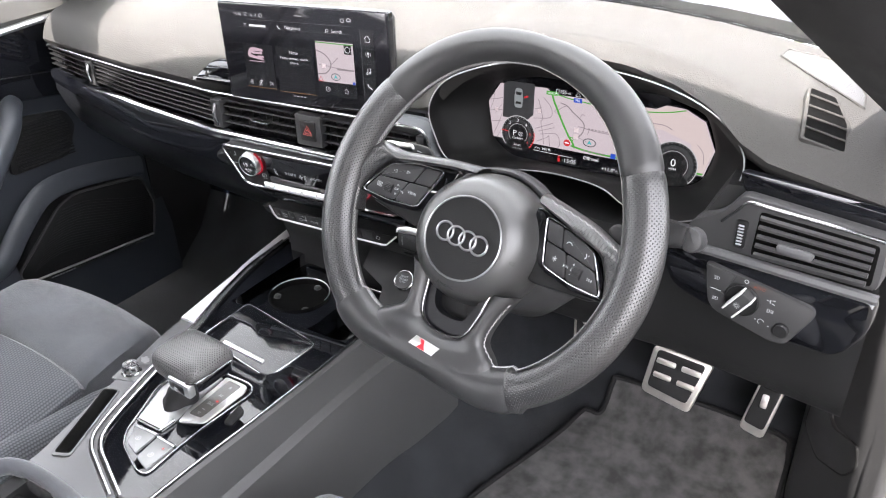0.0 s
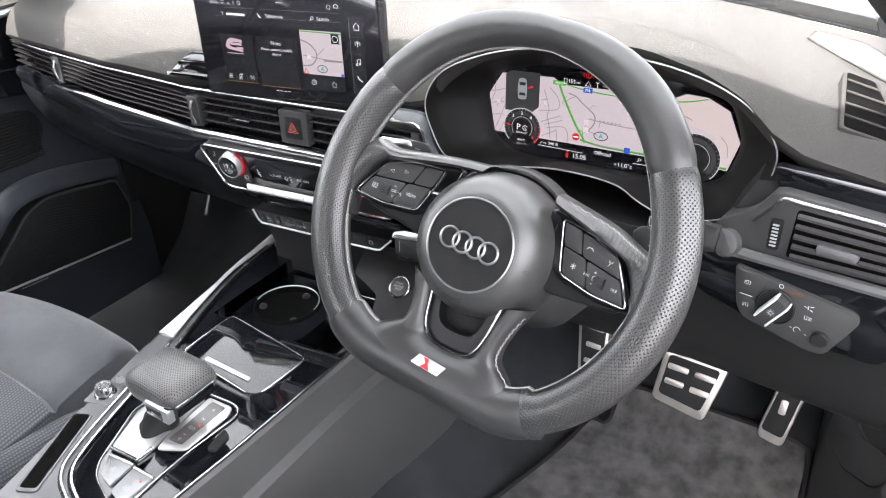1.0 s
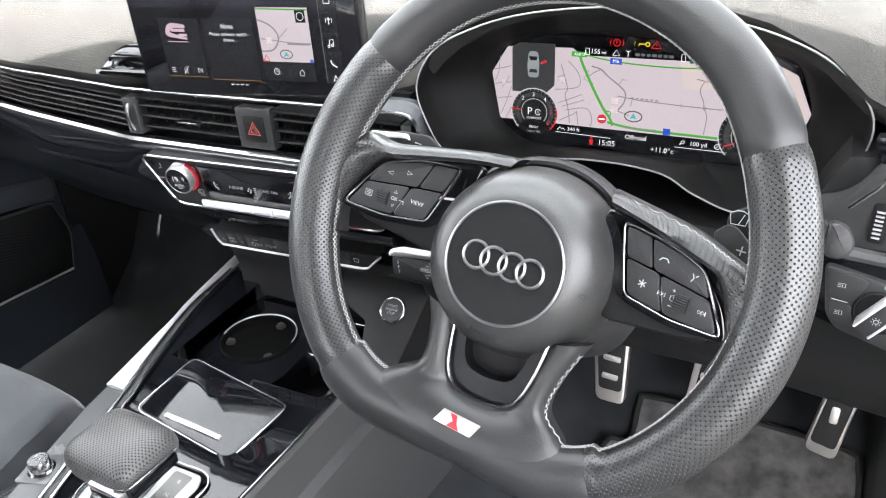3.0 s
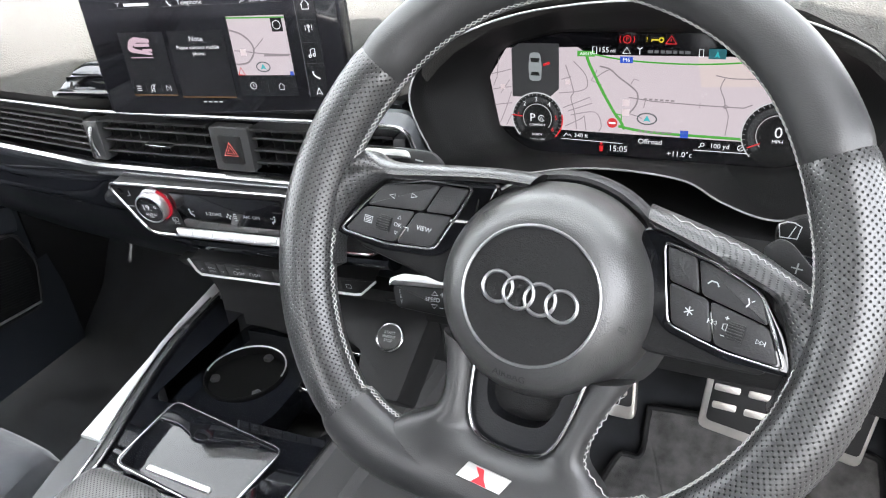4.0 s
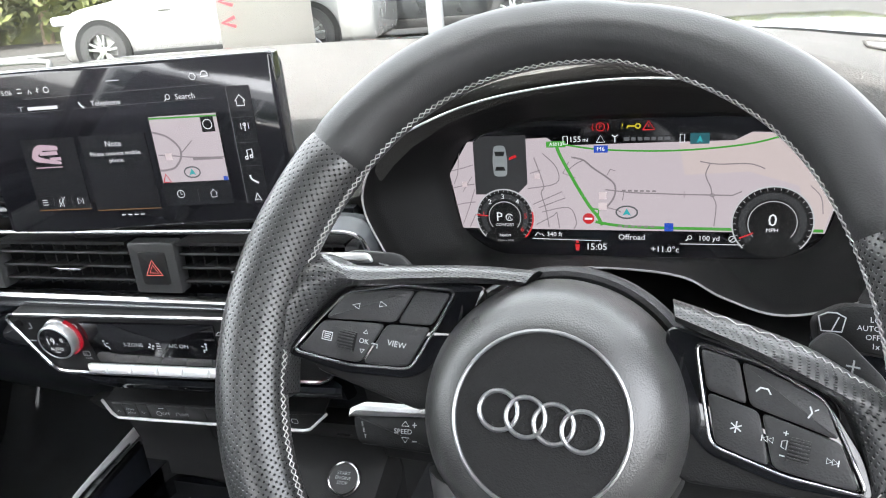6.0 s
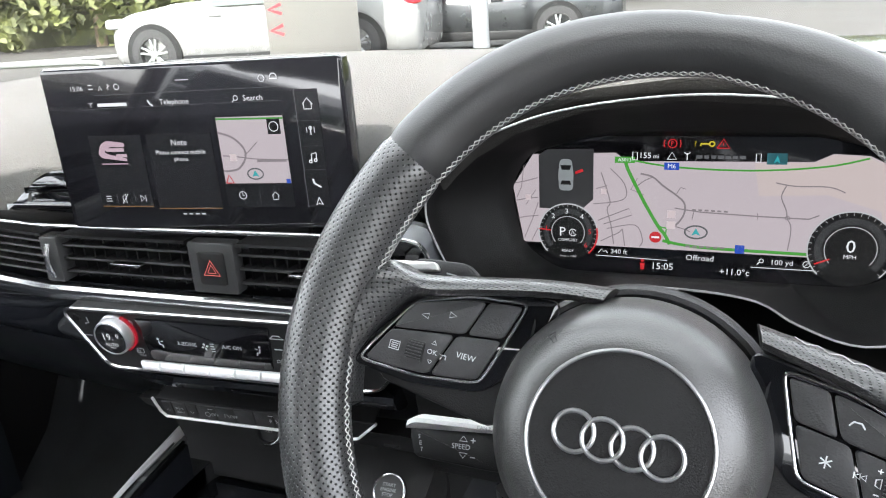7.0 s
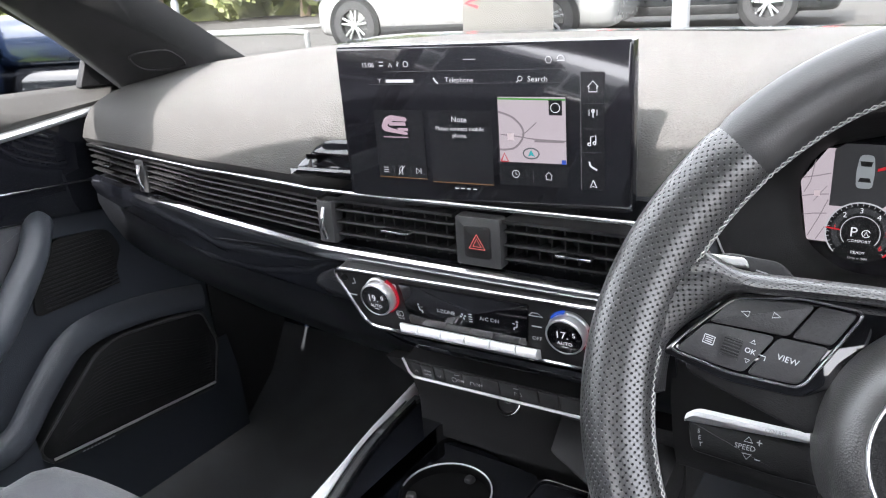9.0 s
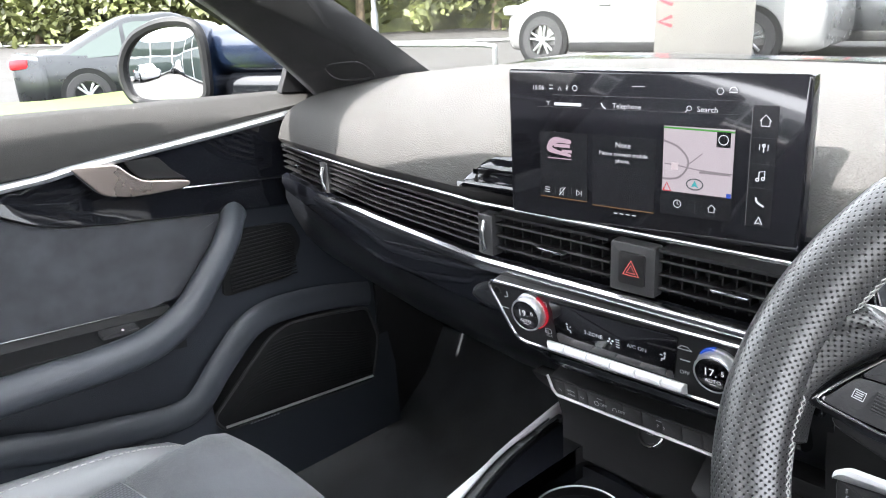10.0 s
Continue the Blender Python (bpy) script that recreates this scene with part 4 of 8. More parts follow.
streets += [(smooth([(-0.0425, 0.0258), (-0.034, 0.0235), (-0.027, 0.0175), (-0.0185, 0.0115), (-0.0125, 0.006), (-0.0115, 0.0), (-0.0135, -0.006), (-0.0185, -0.0125)], 6), 0.0013),
            (smooth([(-0.046, 0.0155), (-0.040, 0.0205), (-0.034, 0.0235)], 4), 0.0007), ([(-0.0175, 0.012), (-0.0150, 0.0165), (-0.0115, 0.0155)], 0.0006),
            ([(-0.0185, 0.0015), (0.0, -0.0008), (0.036, -0.0022), (0.068, -0.0028), (0.074, 0.0)], 0.0009), ([(-0.0055, -0.0005), (-0.0065, -0.0065)], 0.0006),
            ([(-0.0195, -0.0115), (-0.010, -0.0140), (-0.0075, -0.0155)], 0.0007), ([(0.036, 0.0), (0.036, -0.0045)], 0.0005),
            (smooth([(0.046, 0.0215), (0.058, 0.0195), (0.078, 0.0195), (0.088, 0.016)], 5), 0.0008), (smooth([(0.0525, 0.0195), (0.0500, 0.012), (0.0535, 0.003), (0.0545, -0.0025)], 5), 0.0008),
            (smooth([(0.0545, -0.0028), (0.0575, -0.0100), (0.0565, -0.0255)], 4), 0.0007), (disc(0.0548, -0.0026, 0.0014, 10) + [(0.0562, -0.0026)], 0.0006),
            (smooth([(0.117, 0.004), (0.124, -0.004), (0.126, -0.016)], 4), 0.0006)]
flats("map_field", [[(0.032, 0.0345), (0.068, 0.0355), (0.079, 0.0410), (0.0995, 0.0400), (0.1205, 0.0298), (0.1345, 0.0), (0.1268, -0.0290), (0.118, -0.0290), (0.110, 0.004), (0.078, 0.014), (0.036, 0.012)]], glow("map_peach", (0.80, 0.68, 0.66), 1.06), h=H + 0.0001, label="paler peach field of the map")
lines("street", streets, MAPROAD, h=H + 0.0002)
lines("route", [(smooth([(-0.053, 0.034), (-0.0505, 0.027), (-0.041, 0.008), (-0.0335, -0.0055), (-0.0285, -0.0135), (-0.0245, -0.0185), (-0.021, -0.0255)], 5), 0.0024), ([(-0.030, -0.0125), (-0.0235, -0.0135), (-0.0240, -0.0175)], 0.0012),
                (smooth([(-0.052, 0.036), (-0.02, 0.031), (0.03, 0.0295), (0.075, 0.033), (0.1, 0.039)], 5), 0.0013),
                (smooth([(-0.026, -0.023), (0.0, -0.0265), (0.06, -0.0275), (0.127, -0.028)], 5), 0.0022)], GREEN_GLOW, h=H + 0.0003, label="green route line")
flats("road_sign", [rect(-0.0535, 0.0355, 0.014, 0.0045)], GREEN_GLOW, h=H + 0.0005)
flats("motorway_sign", [rect(-0.0215, 0.0315, 0.010, 0.0052), rect(0.026, -0.0265, 0.0062, 0.0062)], BLUE_GLOW, h=H + 0.0005)
text("A5013", 0.0036, I4, -0.0535, 0.0355, W_GLOW, scr, H + 0.0008, local=True)
text("M6", 0.0045, I4, -0.0215, 0.0315, W_GLOW, scr, H + 0.0008, local=True)
flats("no_entry_sign", [disc(-0.031, -0.0205, 0.0042, 18)], RED_GLOW, h=H + 0.0005)
flats("sign_bar", [rect(-0.031, -0.0205, 0.0055, 0.0014)], W_GLOW, h=H + 0.0007)
flats("place_marker", [rect(-0.0205, -0.003, 0.0055, 0.0055), rect(-0.0205, -0.011, 0.006, 0.0055), rect(-0.068, 0.012, 0.004, 0.004), rect(-0.124, 0.006, 0.004, 0.004)], material("marker", (0.05, 0.05, 0.05), 0.4, emit=(0.75, 0.62, 0.64), emit_power=1.1 * SCREEN), h=H + 0.0004)
lines("position_ring", [(([(-0.0035 + 0.0075 * math.cos(a), -0.0155 + 0.0046 * math.sin(a)) for a in [2 * math.pi * i / 24 for i in range(25)]]), 0.0012)], G_GLOW, h=H + 0.0004)
flats("position_arrow", [[(-0.0035, -0.0125), (-0.0065, -0.018), (-0.0035, -0.0168), (-0.0005, -0.018)]], CYAN_GLOW, h=H + 0.0005)
flats("street_name", [rect(-0.0055 + 0.0042 * q, 0.0008 - 0.0001 * q, 0.0026, 0.0013) for q in range(6)] + [rect(-0.0085 + 0.0046 * q, -0.0262, 0.0030, 0.0015) for q in range(6)], MAPROAD, h=H + 0.0004)
flats("car_tile", [[(-0.1155, -0.002), (-0.1155, 0.038), (-0.109, 0.0425), (-0.0755, 0.043), (-0.0755, 0.006), (-0.084, -0.002)]], material("car_tile", (0.02, 0.02, 0.021), 0.2, emit=(0.06, 0.062, 0.065), emit_power=0.6 * SCREEN), h=H + 0.0005)
flats("car_symbol", [rounded([(-0.1005, 0.012), (-0.0905, 0.012), (-0.0898, 0.024), (-0.0912, 0.0355), (-0.0998, 0.0355), (-0.1012, 0.024)], 0.003, 3)], material("car_symbol", (0.1, 0.1, 0.1), 0.4, emit=(0.35, 0.4, 0.41), emit_power=0.7 * SCREEN), h=H + 0.0007)
flats("car_glass", [[(-0.0995, 0.0165), (-0.0915, 0.0165), (-0.0925, 0.0195), (-0.0985, 0.0195)], [(-0.0985, 0.0275), (-0.0925, 0.0275), (-0.0915, 0.031), (-0.0995, 0.031)]], RUBBER, h=H + 0.0009)
flats("open_door_mark", [[(-0.0885, 0.0265), (-0.0835, 0.0285), (-0.0825, 0.0265), (-0.0885, 0.0245)]], RED_GLOW, h=H + 0.0009)


def gauge(cx, cy, r, hub, parent):
    face = flats("gauge", [disc(cx, cy, r, 40)], material("gauge_face", (0.006, 0.006, 0.006), 0.2, emit=(0.012, 0.012, 0.013), emit_power=0.6 * SCREEN), h=H + 0.001, label="round dark gauge")
    def arc(k, a0, a1, n=36):
        return [(cx + r * k * math.cos(radians(a0 + (a1 - a0) * i / n)), cy + r * k * math.sin(radians(a0 + (a1 - a0) * i / n))) for i in range(n + 1)]
    lines("gauge_ring", [(arc(1.0, -45, 225), 0.0010)], GAUGE_RIM, face, H + 0.0013)
    lines("inner_ring", [(arc(hub, -40, 220), 0.0006)], GAUGE_RIM, face, H + 0.0013)
    band = bmesh.new()
    for k0, k1 in ((0.66, 0.74), (0.74, 0.84)):
        for i in range(40):
            a0, a1 = radians(-42 + 264 * i / 40), radians(-42 + 264 * (i + 1) / 40)
            flat(band, [(cx + r * k * math.cos(a), cy + r * k * math.sin(a)) for k, a in ((k0, a0), (k1, a0), (k1, a1), (k0, a1))], I4, H + 0.0012)
    part("ring_band", band, GAUGE_BAND, face, "dim grey ring of the gauge", local=True)
    ticks = []
    for i in range(27):
        a = radians(222 - 264 * i / 26)
        ticks.append(([(cx + r * 0.9 * math.cos(a), cy + r * 0.9 * math.sin(a)), (cx + r * 0.97 * math.cos(a), cy + r * 0.97 * math.sin(a))], 0.0004))
    lines("tick", ticks, GAUGE_RIM, face, H + 0.0014)
    return face, arc


GAUGE_RIM = glow("gauge_silver", (0.62, 0.63, 0.65), 1.2)
GAUGE_BAND = glow("gauge_grey", (0.05, 0.052, 0.055), 1.0)
RX, RY = -0.094, -0.0198
rev, rev_arc = gauge(RX, RY, 0.0219, 0.56, scr)
text("P", 0.0100, I4, RX - 0.0040, RY + 0.0003, W_GLOW, rev, H + 0.002, local=True)
lines("letter_badge", [([(RX + 0.0038 + 0.0026 * math.cos(a), RY + 0.0002 + 0.0026 * math.sin(a)) for a in [0.4 + 5.4 * i / 12 for i in range(13)]], 0.0006), ([(RX + 0.0026, RY - 0.0012), (RX + 0.0038, RY + 0.0016), (RX + 0.005, RY - 0.0012)], 0.0005)], W_GLOW, rev, H + 0.002)
text("COMFORT", 0.0030, I4, RX, RY - 0.0058, W_GLOW, rev, H + 0.002, local=True)
text("READY", 0.0029, I4, RX, RY - 0.0142, W_GLOW, rev, H + 0.002, local=True)
text("1/min x 1000", 0.0024, I4, RX, RY - 0.0184, GAUGE_RIM, rev, H + 0.002, local=True)
for i, a in enumerate((171, 131, 92, 50, 4, -35)):
    text(str(i + 1), 0.0054, I4, RX + 0.0163 * math.cos(radians(a)), RY + 0.0163 * math.sin(radians(a)), RED_GLOW if i in (0, 4, 5) else W_GLOW, rev, H + 0.002, local=True)
lines("red_zone", [(rev_arc(1.0, -45, 12, 14), 0.0012)], RED_GLOW, rev, H + 0.0021)
lines("needle", [([(RX - 0.0219, RY + 0.0022), (RX - 0.0125, RY + 0.0014)], 0.0010)], RED_GLOW, rev, H + 0.0022)
spd = gauge(0.0945, -0.0225, 0.0262, 0.6, scr)[0]
text("0", 0.0125, I4, 0.0945, -0.0205, W_GLOW, spd, H + 0.002, local=True)
text("MPH", 0.0040, I4, 0.0945, -0.0275, W_GLOW, spd, H + 0.002, local=True)
lines("needle", [([(0.0735, -0.0335), (0.0825, -0.0295)], 0.0011)], RED_GLOW, spd, H + 0.002)
for body, s, x, y, mat in (("155", 0.0058, -0.0395, 0.0388, W_GLOW), ("mi", 0.0042, -0.0322, 0.0384, W_GLOW), ("340 ft", 0.0050, -0.0565, -0.0330, W_GLOW), ("Offroad", 0.0060, 0.0, -0.0345, W_GLOW), ("100 yd", 0.0054, 0.0535, -0.0345, W_GLOW),
                           ("15:05", 0.0072, -0.0255, -0.0425, W_GLOW), ("+11.0\u00b0c", 0.0064, 0.0235, -0.0435, W_GLOW)):
    text(body, s, I4, x, y, mat, scr, H + 0.001, local=True)
flats("station_name", [rect(-0.0035 + 0.0046 * i, 0.0385, 0.0032 if i % 3 else 0.0040, 0.0024) for i in range(7)], G_GLOW, h=H + 0.001)
flats("nav_tile", [rect(0.0455, 0.0378, 0.0125, 0.0076)], material("teal", (0.01, 0.05, 0.06), 0.3, emit=(0.02, 0.12, 0.14), emit_power=0.7 * SCREEN), h=H + 0.0006)
flats("arrow", [[(0.0455, 0.0405), (0.0434, 0.0348), (0.0455, 0.0362), (0.0476, 0.0348)]], CYAN_GLOW, h=H + 0.001)
lines("rule", [([(-0.0735, -0.0365), (-0.022, -0.0375)], 0.0005)], W_GLOW, h=H + 0.001)
lines("rule", [([(0.034, -0.0388), (0.075, -0.0388)], 0.0005)], W_GLOW, h=H + 0.001)
lines("white_symbol", [(disc(0.0690, -0.0347, 0.0022, 14) + [(0.0712, -0.0347)], 0.0005), ([(0.0675, -0.0362), (0.0705, -0.0332)], 0.0004), ([(-0.0715, -0.0345), (-0.0690, -0.0315), (-0.0675, -0.0335), (-0.066, -0.0325), (-0.0645, -0.0345)], 0.0006),
                       (disc(0.0405, -0.0338, 0.0014, 10) + [(0.0419, -0.0338)], 0.0005), ([(0.0395, -0.0348), (0.0378, -0.0365)], 0.0007), ([(-0.0245, 0.0365), (-0.0215, 0.0415), (-0.0185, 0.0365), (-0.0245, 0.0365)], 0.0005),
                       (rect(-0.0465, 0.0385, 0.0032, 0.0055) + [(-0.0481, 0.03575)], 0.0006), ([(-0.0115, 0.036), (-0.0115, 0.041)], 0.0006), ([(-0.0135, 0.0415), (-0.0115, 0.040), (-0.0095, 0.0415)], 0.0006),
                       (rect(0.0340, 0.0383, 0.003, 0.0055) + [(0.0325, 0.03555)], 0.0005)], W_GLOW, h=H + 0.001)
lines("red_symbol", [(disc(-0.0215, 0.0475, 0.0029, 16) + [(-0.0186, 0.0475)], 0.0007), ([(-0.0265, 0.045), (-0.0272, 0.0475), (-0.0265, 0.050)], 0.0007), ([(-0.0165, 0.045), (-0.0158, 0.0475), (-0.0165, 0.050)], 0.0007),
                     ([(0.0075, 0.0447), (0.0115, 0.0508), (0.0155, 0.0447), (0.0075, 0.0447)], 0.0009), ([(0.0115, 0.0465), (0.0115, 0.0485)], 0.0007)], RED_GLOW, h=H + 0.001)
text("P", 0.0046, I4, -0.0215, 0.0475, RED_GLOW, scr, H + 0.001, local=True)
flats("belt_symbol", [disc(-0.0395, -0.0385, 0.0012, 10), [(-0.0412, -0.0405), (-0.0378, -0.0405), (-0.0382, -0.0455), (-0.0408, -0.0455)]], RED_GLOW, h=H + 0.001)
lines("key_symbol", [(disc(0.0042, 0.0475, 0.0016, 12) + [(0.0058, 0.0475)], 0.0011), ([(0.0028, 0.0475), (-0.003, 0.0475), (-0.003, 0.046)], 0.0011)], YELLOW_GLOW, h=H + 0.001)
text("?", 0.0052, I4, -0.0065, 0.0475, YELLOW_GLOW, scr, H + 0.001, local=True)

# ---- central display ----
DS = frame_at((0.0092, 0.1765, 0.7476), (1, 0.12, 0.007), (0, 0.0, 1)) @ Matrix.Scale(0.975, 4)
disp = thing("central_display", DS, "large freestanding black touchscreen on the dashboard", "touchscreen")
bm = bmesh.new()
prism(bm, rounded(rect(0, 0, 0.2515, 0.129), 0.004, 3), I4, -0.012, 0.0, 0.0015)
ds = part("screen", bm, SCREENGLASS, disp, "glossy black touchscreen glass", local=True)
bm = bmesh.new()
prism(bm, rounded(rect(0, -0.002, 0.249, 0.124), 0.006, 3), I4, -0.021, -0.011, 0.0)
part("housing", bm, PLASTIC, disp, "black plastic housing", local=True)
bm = bmesh.new()
tube(bm, [(-0.124, 0.0645, -0.004), (0.124, 0.0645, -0.004)], 0.0008, 6)
part("edge_trim", bm, CHROME, disp, "slim silver edge", local=True)
bm = bmesh.new()
prism(bm, rounded(rect(0.1252, 0, 0.002, 0.127), 0.0008, 2), I4, -0.012, -0.001, 0.0008)
part("side_edge", bm, PIANO, disp, "gloss black side edge", local=True)
bm = bmesh.new()
box(bm, (0, -0.066, -0.035), (0.16, 0.02, 0.05), 0.004)
part("bracket", bm, PLASTIC, disp, local=True)
for nm, (x0, x1, y0, y1) in (("tile", (-0.094, -0.047, -0.046, 0.012)), ("tile", (-0.042, 0.014, -0.048, 0.012)), ("tile", (0.0195, 0.076, -0.047, 0.024)), ("side_bar", (0.087, 0.105, -0.0475, 0.042))):
    bm = bmesh.new()
    flat(bm, [(x0, y0), (x1, y0), (x1, y1), (x0, y1)], I4, 0.0005)
    part(nm, bm, TILE, ds, local=True)
lines("amber_edge", [([(-0.094, -0.046), (-0.047, -0.0462)], 0.0008), ([(-0.042, -0.048), (0.014, -0.048)], 0.0008)], glow("amber", (0.6, 0.3, 0.1), 0.5), ds, 0.0008)
lines("fine_line", [([(-0.08, 0.0435), (0.075, 0.0445)], 0.0004), ([(0.087, 0.042), (0.087, -0.0475)], 0.0006), ([(0.087, 0.019), (0.105, 0.019)], 0.0003), ([(0.087, 0.0), (0.105, 0.0)], 0.0003), ([(0.087, -0.018), (0.105, -0.018)], 0.0003),
                    ([(-0.096, 0.033), (-0.046, 0.0335)], 0.0003), ([(-0.04, 0.0335), (0.015, 0.034)], 0.0003), ([(0.02, 0.034), (0.077, 0.0345)], 0.0003), ([(-0.0787, -0.036), (-0.0787, -0.042)], 0.0004), ([(-0.0623, -0.036), (-0.0623, -0.042)], 0.0004), ([(0.048, -0.034), (0.048, -0.044)], 0.0004)], G_GLOW, ds, 0.0008)
flats("map", [[(0.0205, -0.028), (0.0755, -0.028), (0.0755, 0.0235), (0.0205, 0.0235)]], MAP_GLOW, ds, 0.0008, "pale pink navigation map")
lines("street", [(smooth([(0.0205, 0.012), (0.032, 0.008), (0.04, 0.0), (0.0405, -0.008), (0.034, -0.016), (0.026, -0.018), (0.0205, -0.018)], 5), 0.0016), (smooth([(0.022, -0.006), (0.034, -0.007), (0.05, -0.009), (0.0755, -0.010)], 4), 0.0009), (smooth([(0.04, -0.006), (0.044, -0.003), (0.052, 0.004)], 4), 0.0008)], MAPROAD, ds, 0.001)
lines("route", [([(0.0205, 0.0222), (0.0755, 0.0215)], 0.0014)], GREEN_GLOW, ds, 0.001)
flats("street_name", [rect(0.062, -0.0105, 0.024, 0.0018)], MAPROAD, ds, 0.0011)
flats("compass_tile", [rect(0.0675, 0.0155, 0.0105, 0.0115)], TILE, ds, 0.0011)
lines("compass", [(disc(0.0675, 0.0155, 0.0036, 16) + [(0.0711, 0.0155)], 0.0006)], W_GLOW, ds, 0.0014)
flats("place_marker", [rect(0.0305, -0.0075, 0.0055, 0.0055)], material("marker_pale", (0.05, 0.05, 0.05), 0.4, emit=(0.75, 0.62, 0.64), emit_power=1.1 * SCREEN), ds, 0.0012)
lines("position_ring", [([(0.047 + 0.0065 * math.cos(a), -0.0205 + 0.0042 * math.sin(a)) for a in [2 * math.pi * i / 20 for i in range(21)]], 0.0011)], G_GLOW, ds, 0.0012)
flats("position_arrow", [[(0.047, -0.0175), (0.044, -0.023), (0.047, -0.0218), (0.05, -0.023)]], CYAN_GLOW, ds, 0.0013)
lines("warning_triangle", [([(0.0215, -0.0275), (0.0245, -0.021), (0.0278, -0.0275), (0.0215, -0.0275)], 0.0011)], RED_GLOW, ds, 0.0012)
flats("blue_mark", [rect(0.0735, -0.0265, 0.0035, 0.0035)], BLUE_GLOW, ds, 0.0012)
# station logo as plain shapes
flats("station_logo", [rounded([(-0.0875, -0.003), (-0.084, 0.005), (-0.078, 0.008), (-0.062, 0.006), (-0.062, 0.0025), (-0.076, 0.003), (-0.082, -0.001), (-0.078, -0.003), (-0.062, -0.0065), (-0.062, -0.009), (-0.084, -0.006)], 0.002, 2), rect(-0.0715, 0.0005, 0.016, 0.003), rect(-0.0665, -0.0042, 0.010, 0.0026), rect(-0.074, -0.0108, 0.024, 0.0009)], PINKWHITE, ds, 0.001, "pink and white station logo")
for body, s, x, y in (("15:06", 0.0055, -0.0945, 0.049), ("Telephone", 0.0058, -0.0115, 0.0365), ("Search", 0.006, 0.054, 0.037), ("Note", 0.0066, -0.014, 0.005), ("Please connect mobile", 0.0048, -0.014, -0.0025), ("phone.", 0.0048, -0.014, -0.008)):
    text(body, s, I4, x, y, W_GLOW, ds, 0.001, local=True)
flats("station_name", [rect(-0.0655, 0.036, 0.026, 0.0026)], W_GLOW, ds, 0.001)
lines("symbol", [([(0.0925, 0.031), (0.0965, 0.0355), (0.1005, 0.031)], 0.0008), ([(0.0935, 0.0315), (0.0935, 0.0275), (0.0995, 0.0275), (0.0995, 0.0315)], 0.0008),
                 ([(0.0965, 0.0085), (0.0965, 0.0145)], 0.0009), ([(0.0935, 0.010), (0.0935, 0.0145)], 0.0006), ([(0.0995, 0.010), (0.0995, 0.0145)], 0.0006), (disc(0.0965, 0.0135, 0.0012, 8) + [(0.0977, 0.0135)], 0.0006),
                 ([(0.0945, -0.0115), (0.0945, -0.006), (0.0985, -0.005), (0.0985, -0.0105)], 0.0008), (disc(0.0935, -0.0117, 0.0011, 8) + [(0.0946, -0.0117)], 0.0009), (disc(0.0975, -0.0107, 0.0011, 8) + [(0.0986, -0.0107)], 0.0009),
                 (smooth([(0.0935, -0.025), (0.0945, -0.0285), (0.0995, -0.0315)], 4), 0.0014),
                 ([(0.0965, -0.0395), (0.0938, -0.0455), (0.0965, -0.0442), (0.0992, -0.0455), (0.0965, -0.0395)], 0.0007),
                 ([(-0.034, 0.0385), (-0.0325, 0.0355), (-0.030, 0.034)], 0.0012), (disc(0.040, 0.0375, 0.0018, 10) + [(0.0418, 0.0375)], 0.0006), ([(0.0386, 0.0361), (0.037, 0.0345)], 0.0007),
                 ([(-0.089, -0.0375), (-0.084, -0.0375)], 0.0006), ([(-0.089, -0.0395), (-0.084, -0.0395)], 0.0006), ([(-0.089, -0.0415), (-0.084, -0.0415)], 0.0006),
                 ([(-0.0735, -0.041), (-0.0735, -0.038), (-0.0705, -0.0355), (-0.0705, -0.0435), (-0.0735, -0.041)], 0.0006), ([(-0.0745, -0.0435), (-0.068, -0.0355)], 0.0006),
                 ([(-0.057, -0.037), (-0.057, -0.042), (-0.0535, -0.0395), (-0.057, -0.037)], 0.0006), ([(-0.0525, -0.037), (-0.0525, -0.042)], 0.0006),
                 (disc(0.0335, -0.0375, 0.003, 14) + [(0.0365, -0.0375)], 0.0006), ([(0.0335, -0.0355), (0.0335, -0.0378), (0.035, -0.0378)], 0.0006),
                 ([(0.058, -0.038), (0.061, -0.035), (0.064, -0.038)], 0.0006), ([(0.0588, -0.038), (0.0588, -0.041), (0.0632, -0.041), (0.0632, -0.038)], 0.0006),
                 (disc(0.063, 0.051, 0.0026, 6) + [(0.0656, 0.051)], 0.0006), (disc(0.0725, 0.0515, 0.0028, 10)[:6], 0.0008), ([(0.0695, 0.0505), (0.0755, 0.0505)], 0.0008),
                 (disc(-0.0585, 0.0495, 0.0022, 10) + [(-0.0563, 0.0495)], 0.0006), ([(-0.066, 0.0475), (-0.066, 0.0518), (-0.0645, 0.0507), (-0.0672, 0.0487)], 0.0005), ([(-0.0745, 0.0472), (-0.073, 0.0505), (-0.0715, 0.0472)], 0.0006), ([(-0.0835, 0.0515), (-0.0795, 0.0515)], 0.0006), ([(-0.0835, 0.0485), (-0.0795, 0.0485)], 0.0008),
                 ([(-0.0845, 0.0375), (-0.0845, 0.0345)], 0.0005), ([(-0.0865, 0.038), (-0.0845, 0.0372), (-0.0825, 0.038)], 0.0005), ([(-0.007, 0.0525), (0.004, 0.0525)], 0.0006)], W_GLOW, ds, 0.001)
lines("page_marker", [([(-0.0215 + 0.0055 * i, -0.0525), (-0.018 + 0.0055 * i, -0.0525)], 0.0008) for i in range(4)], W_GLOW, ds, 0.001)

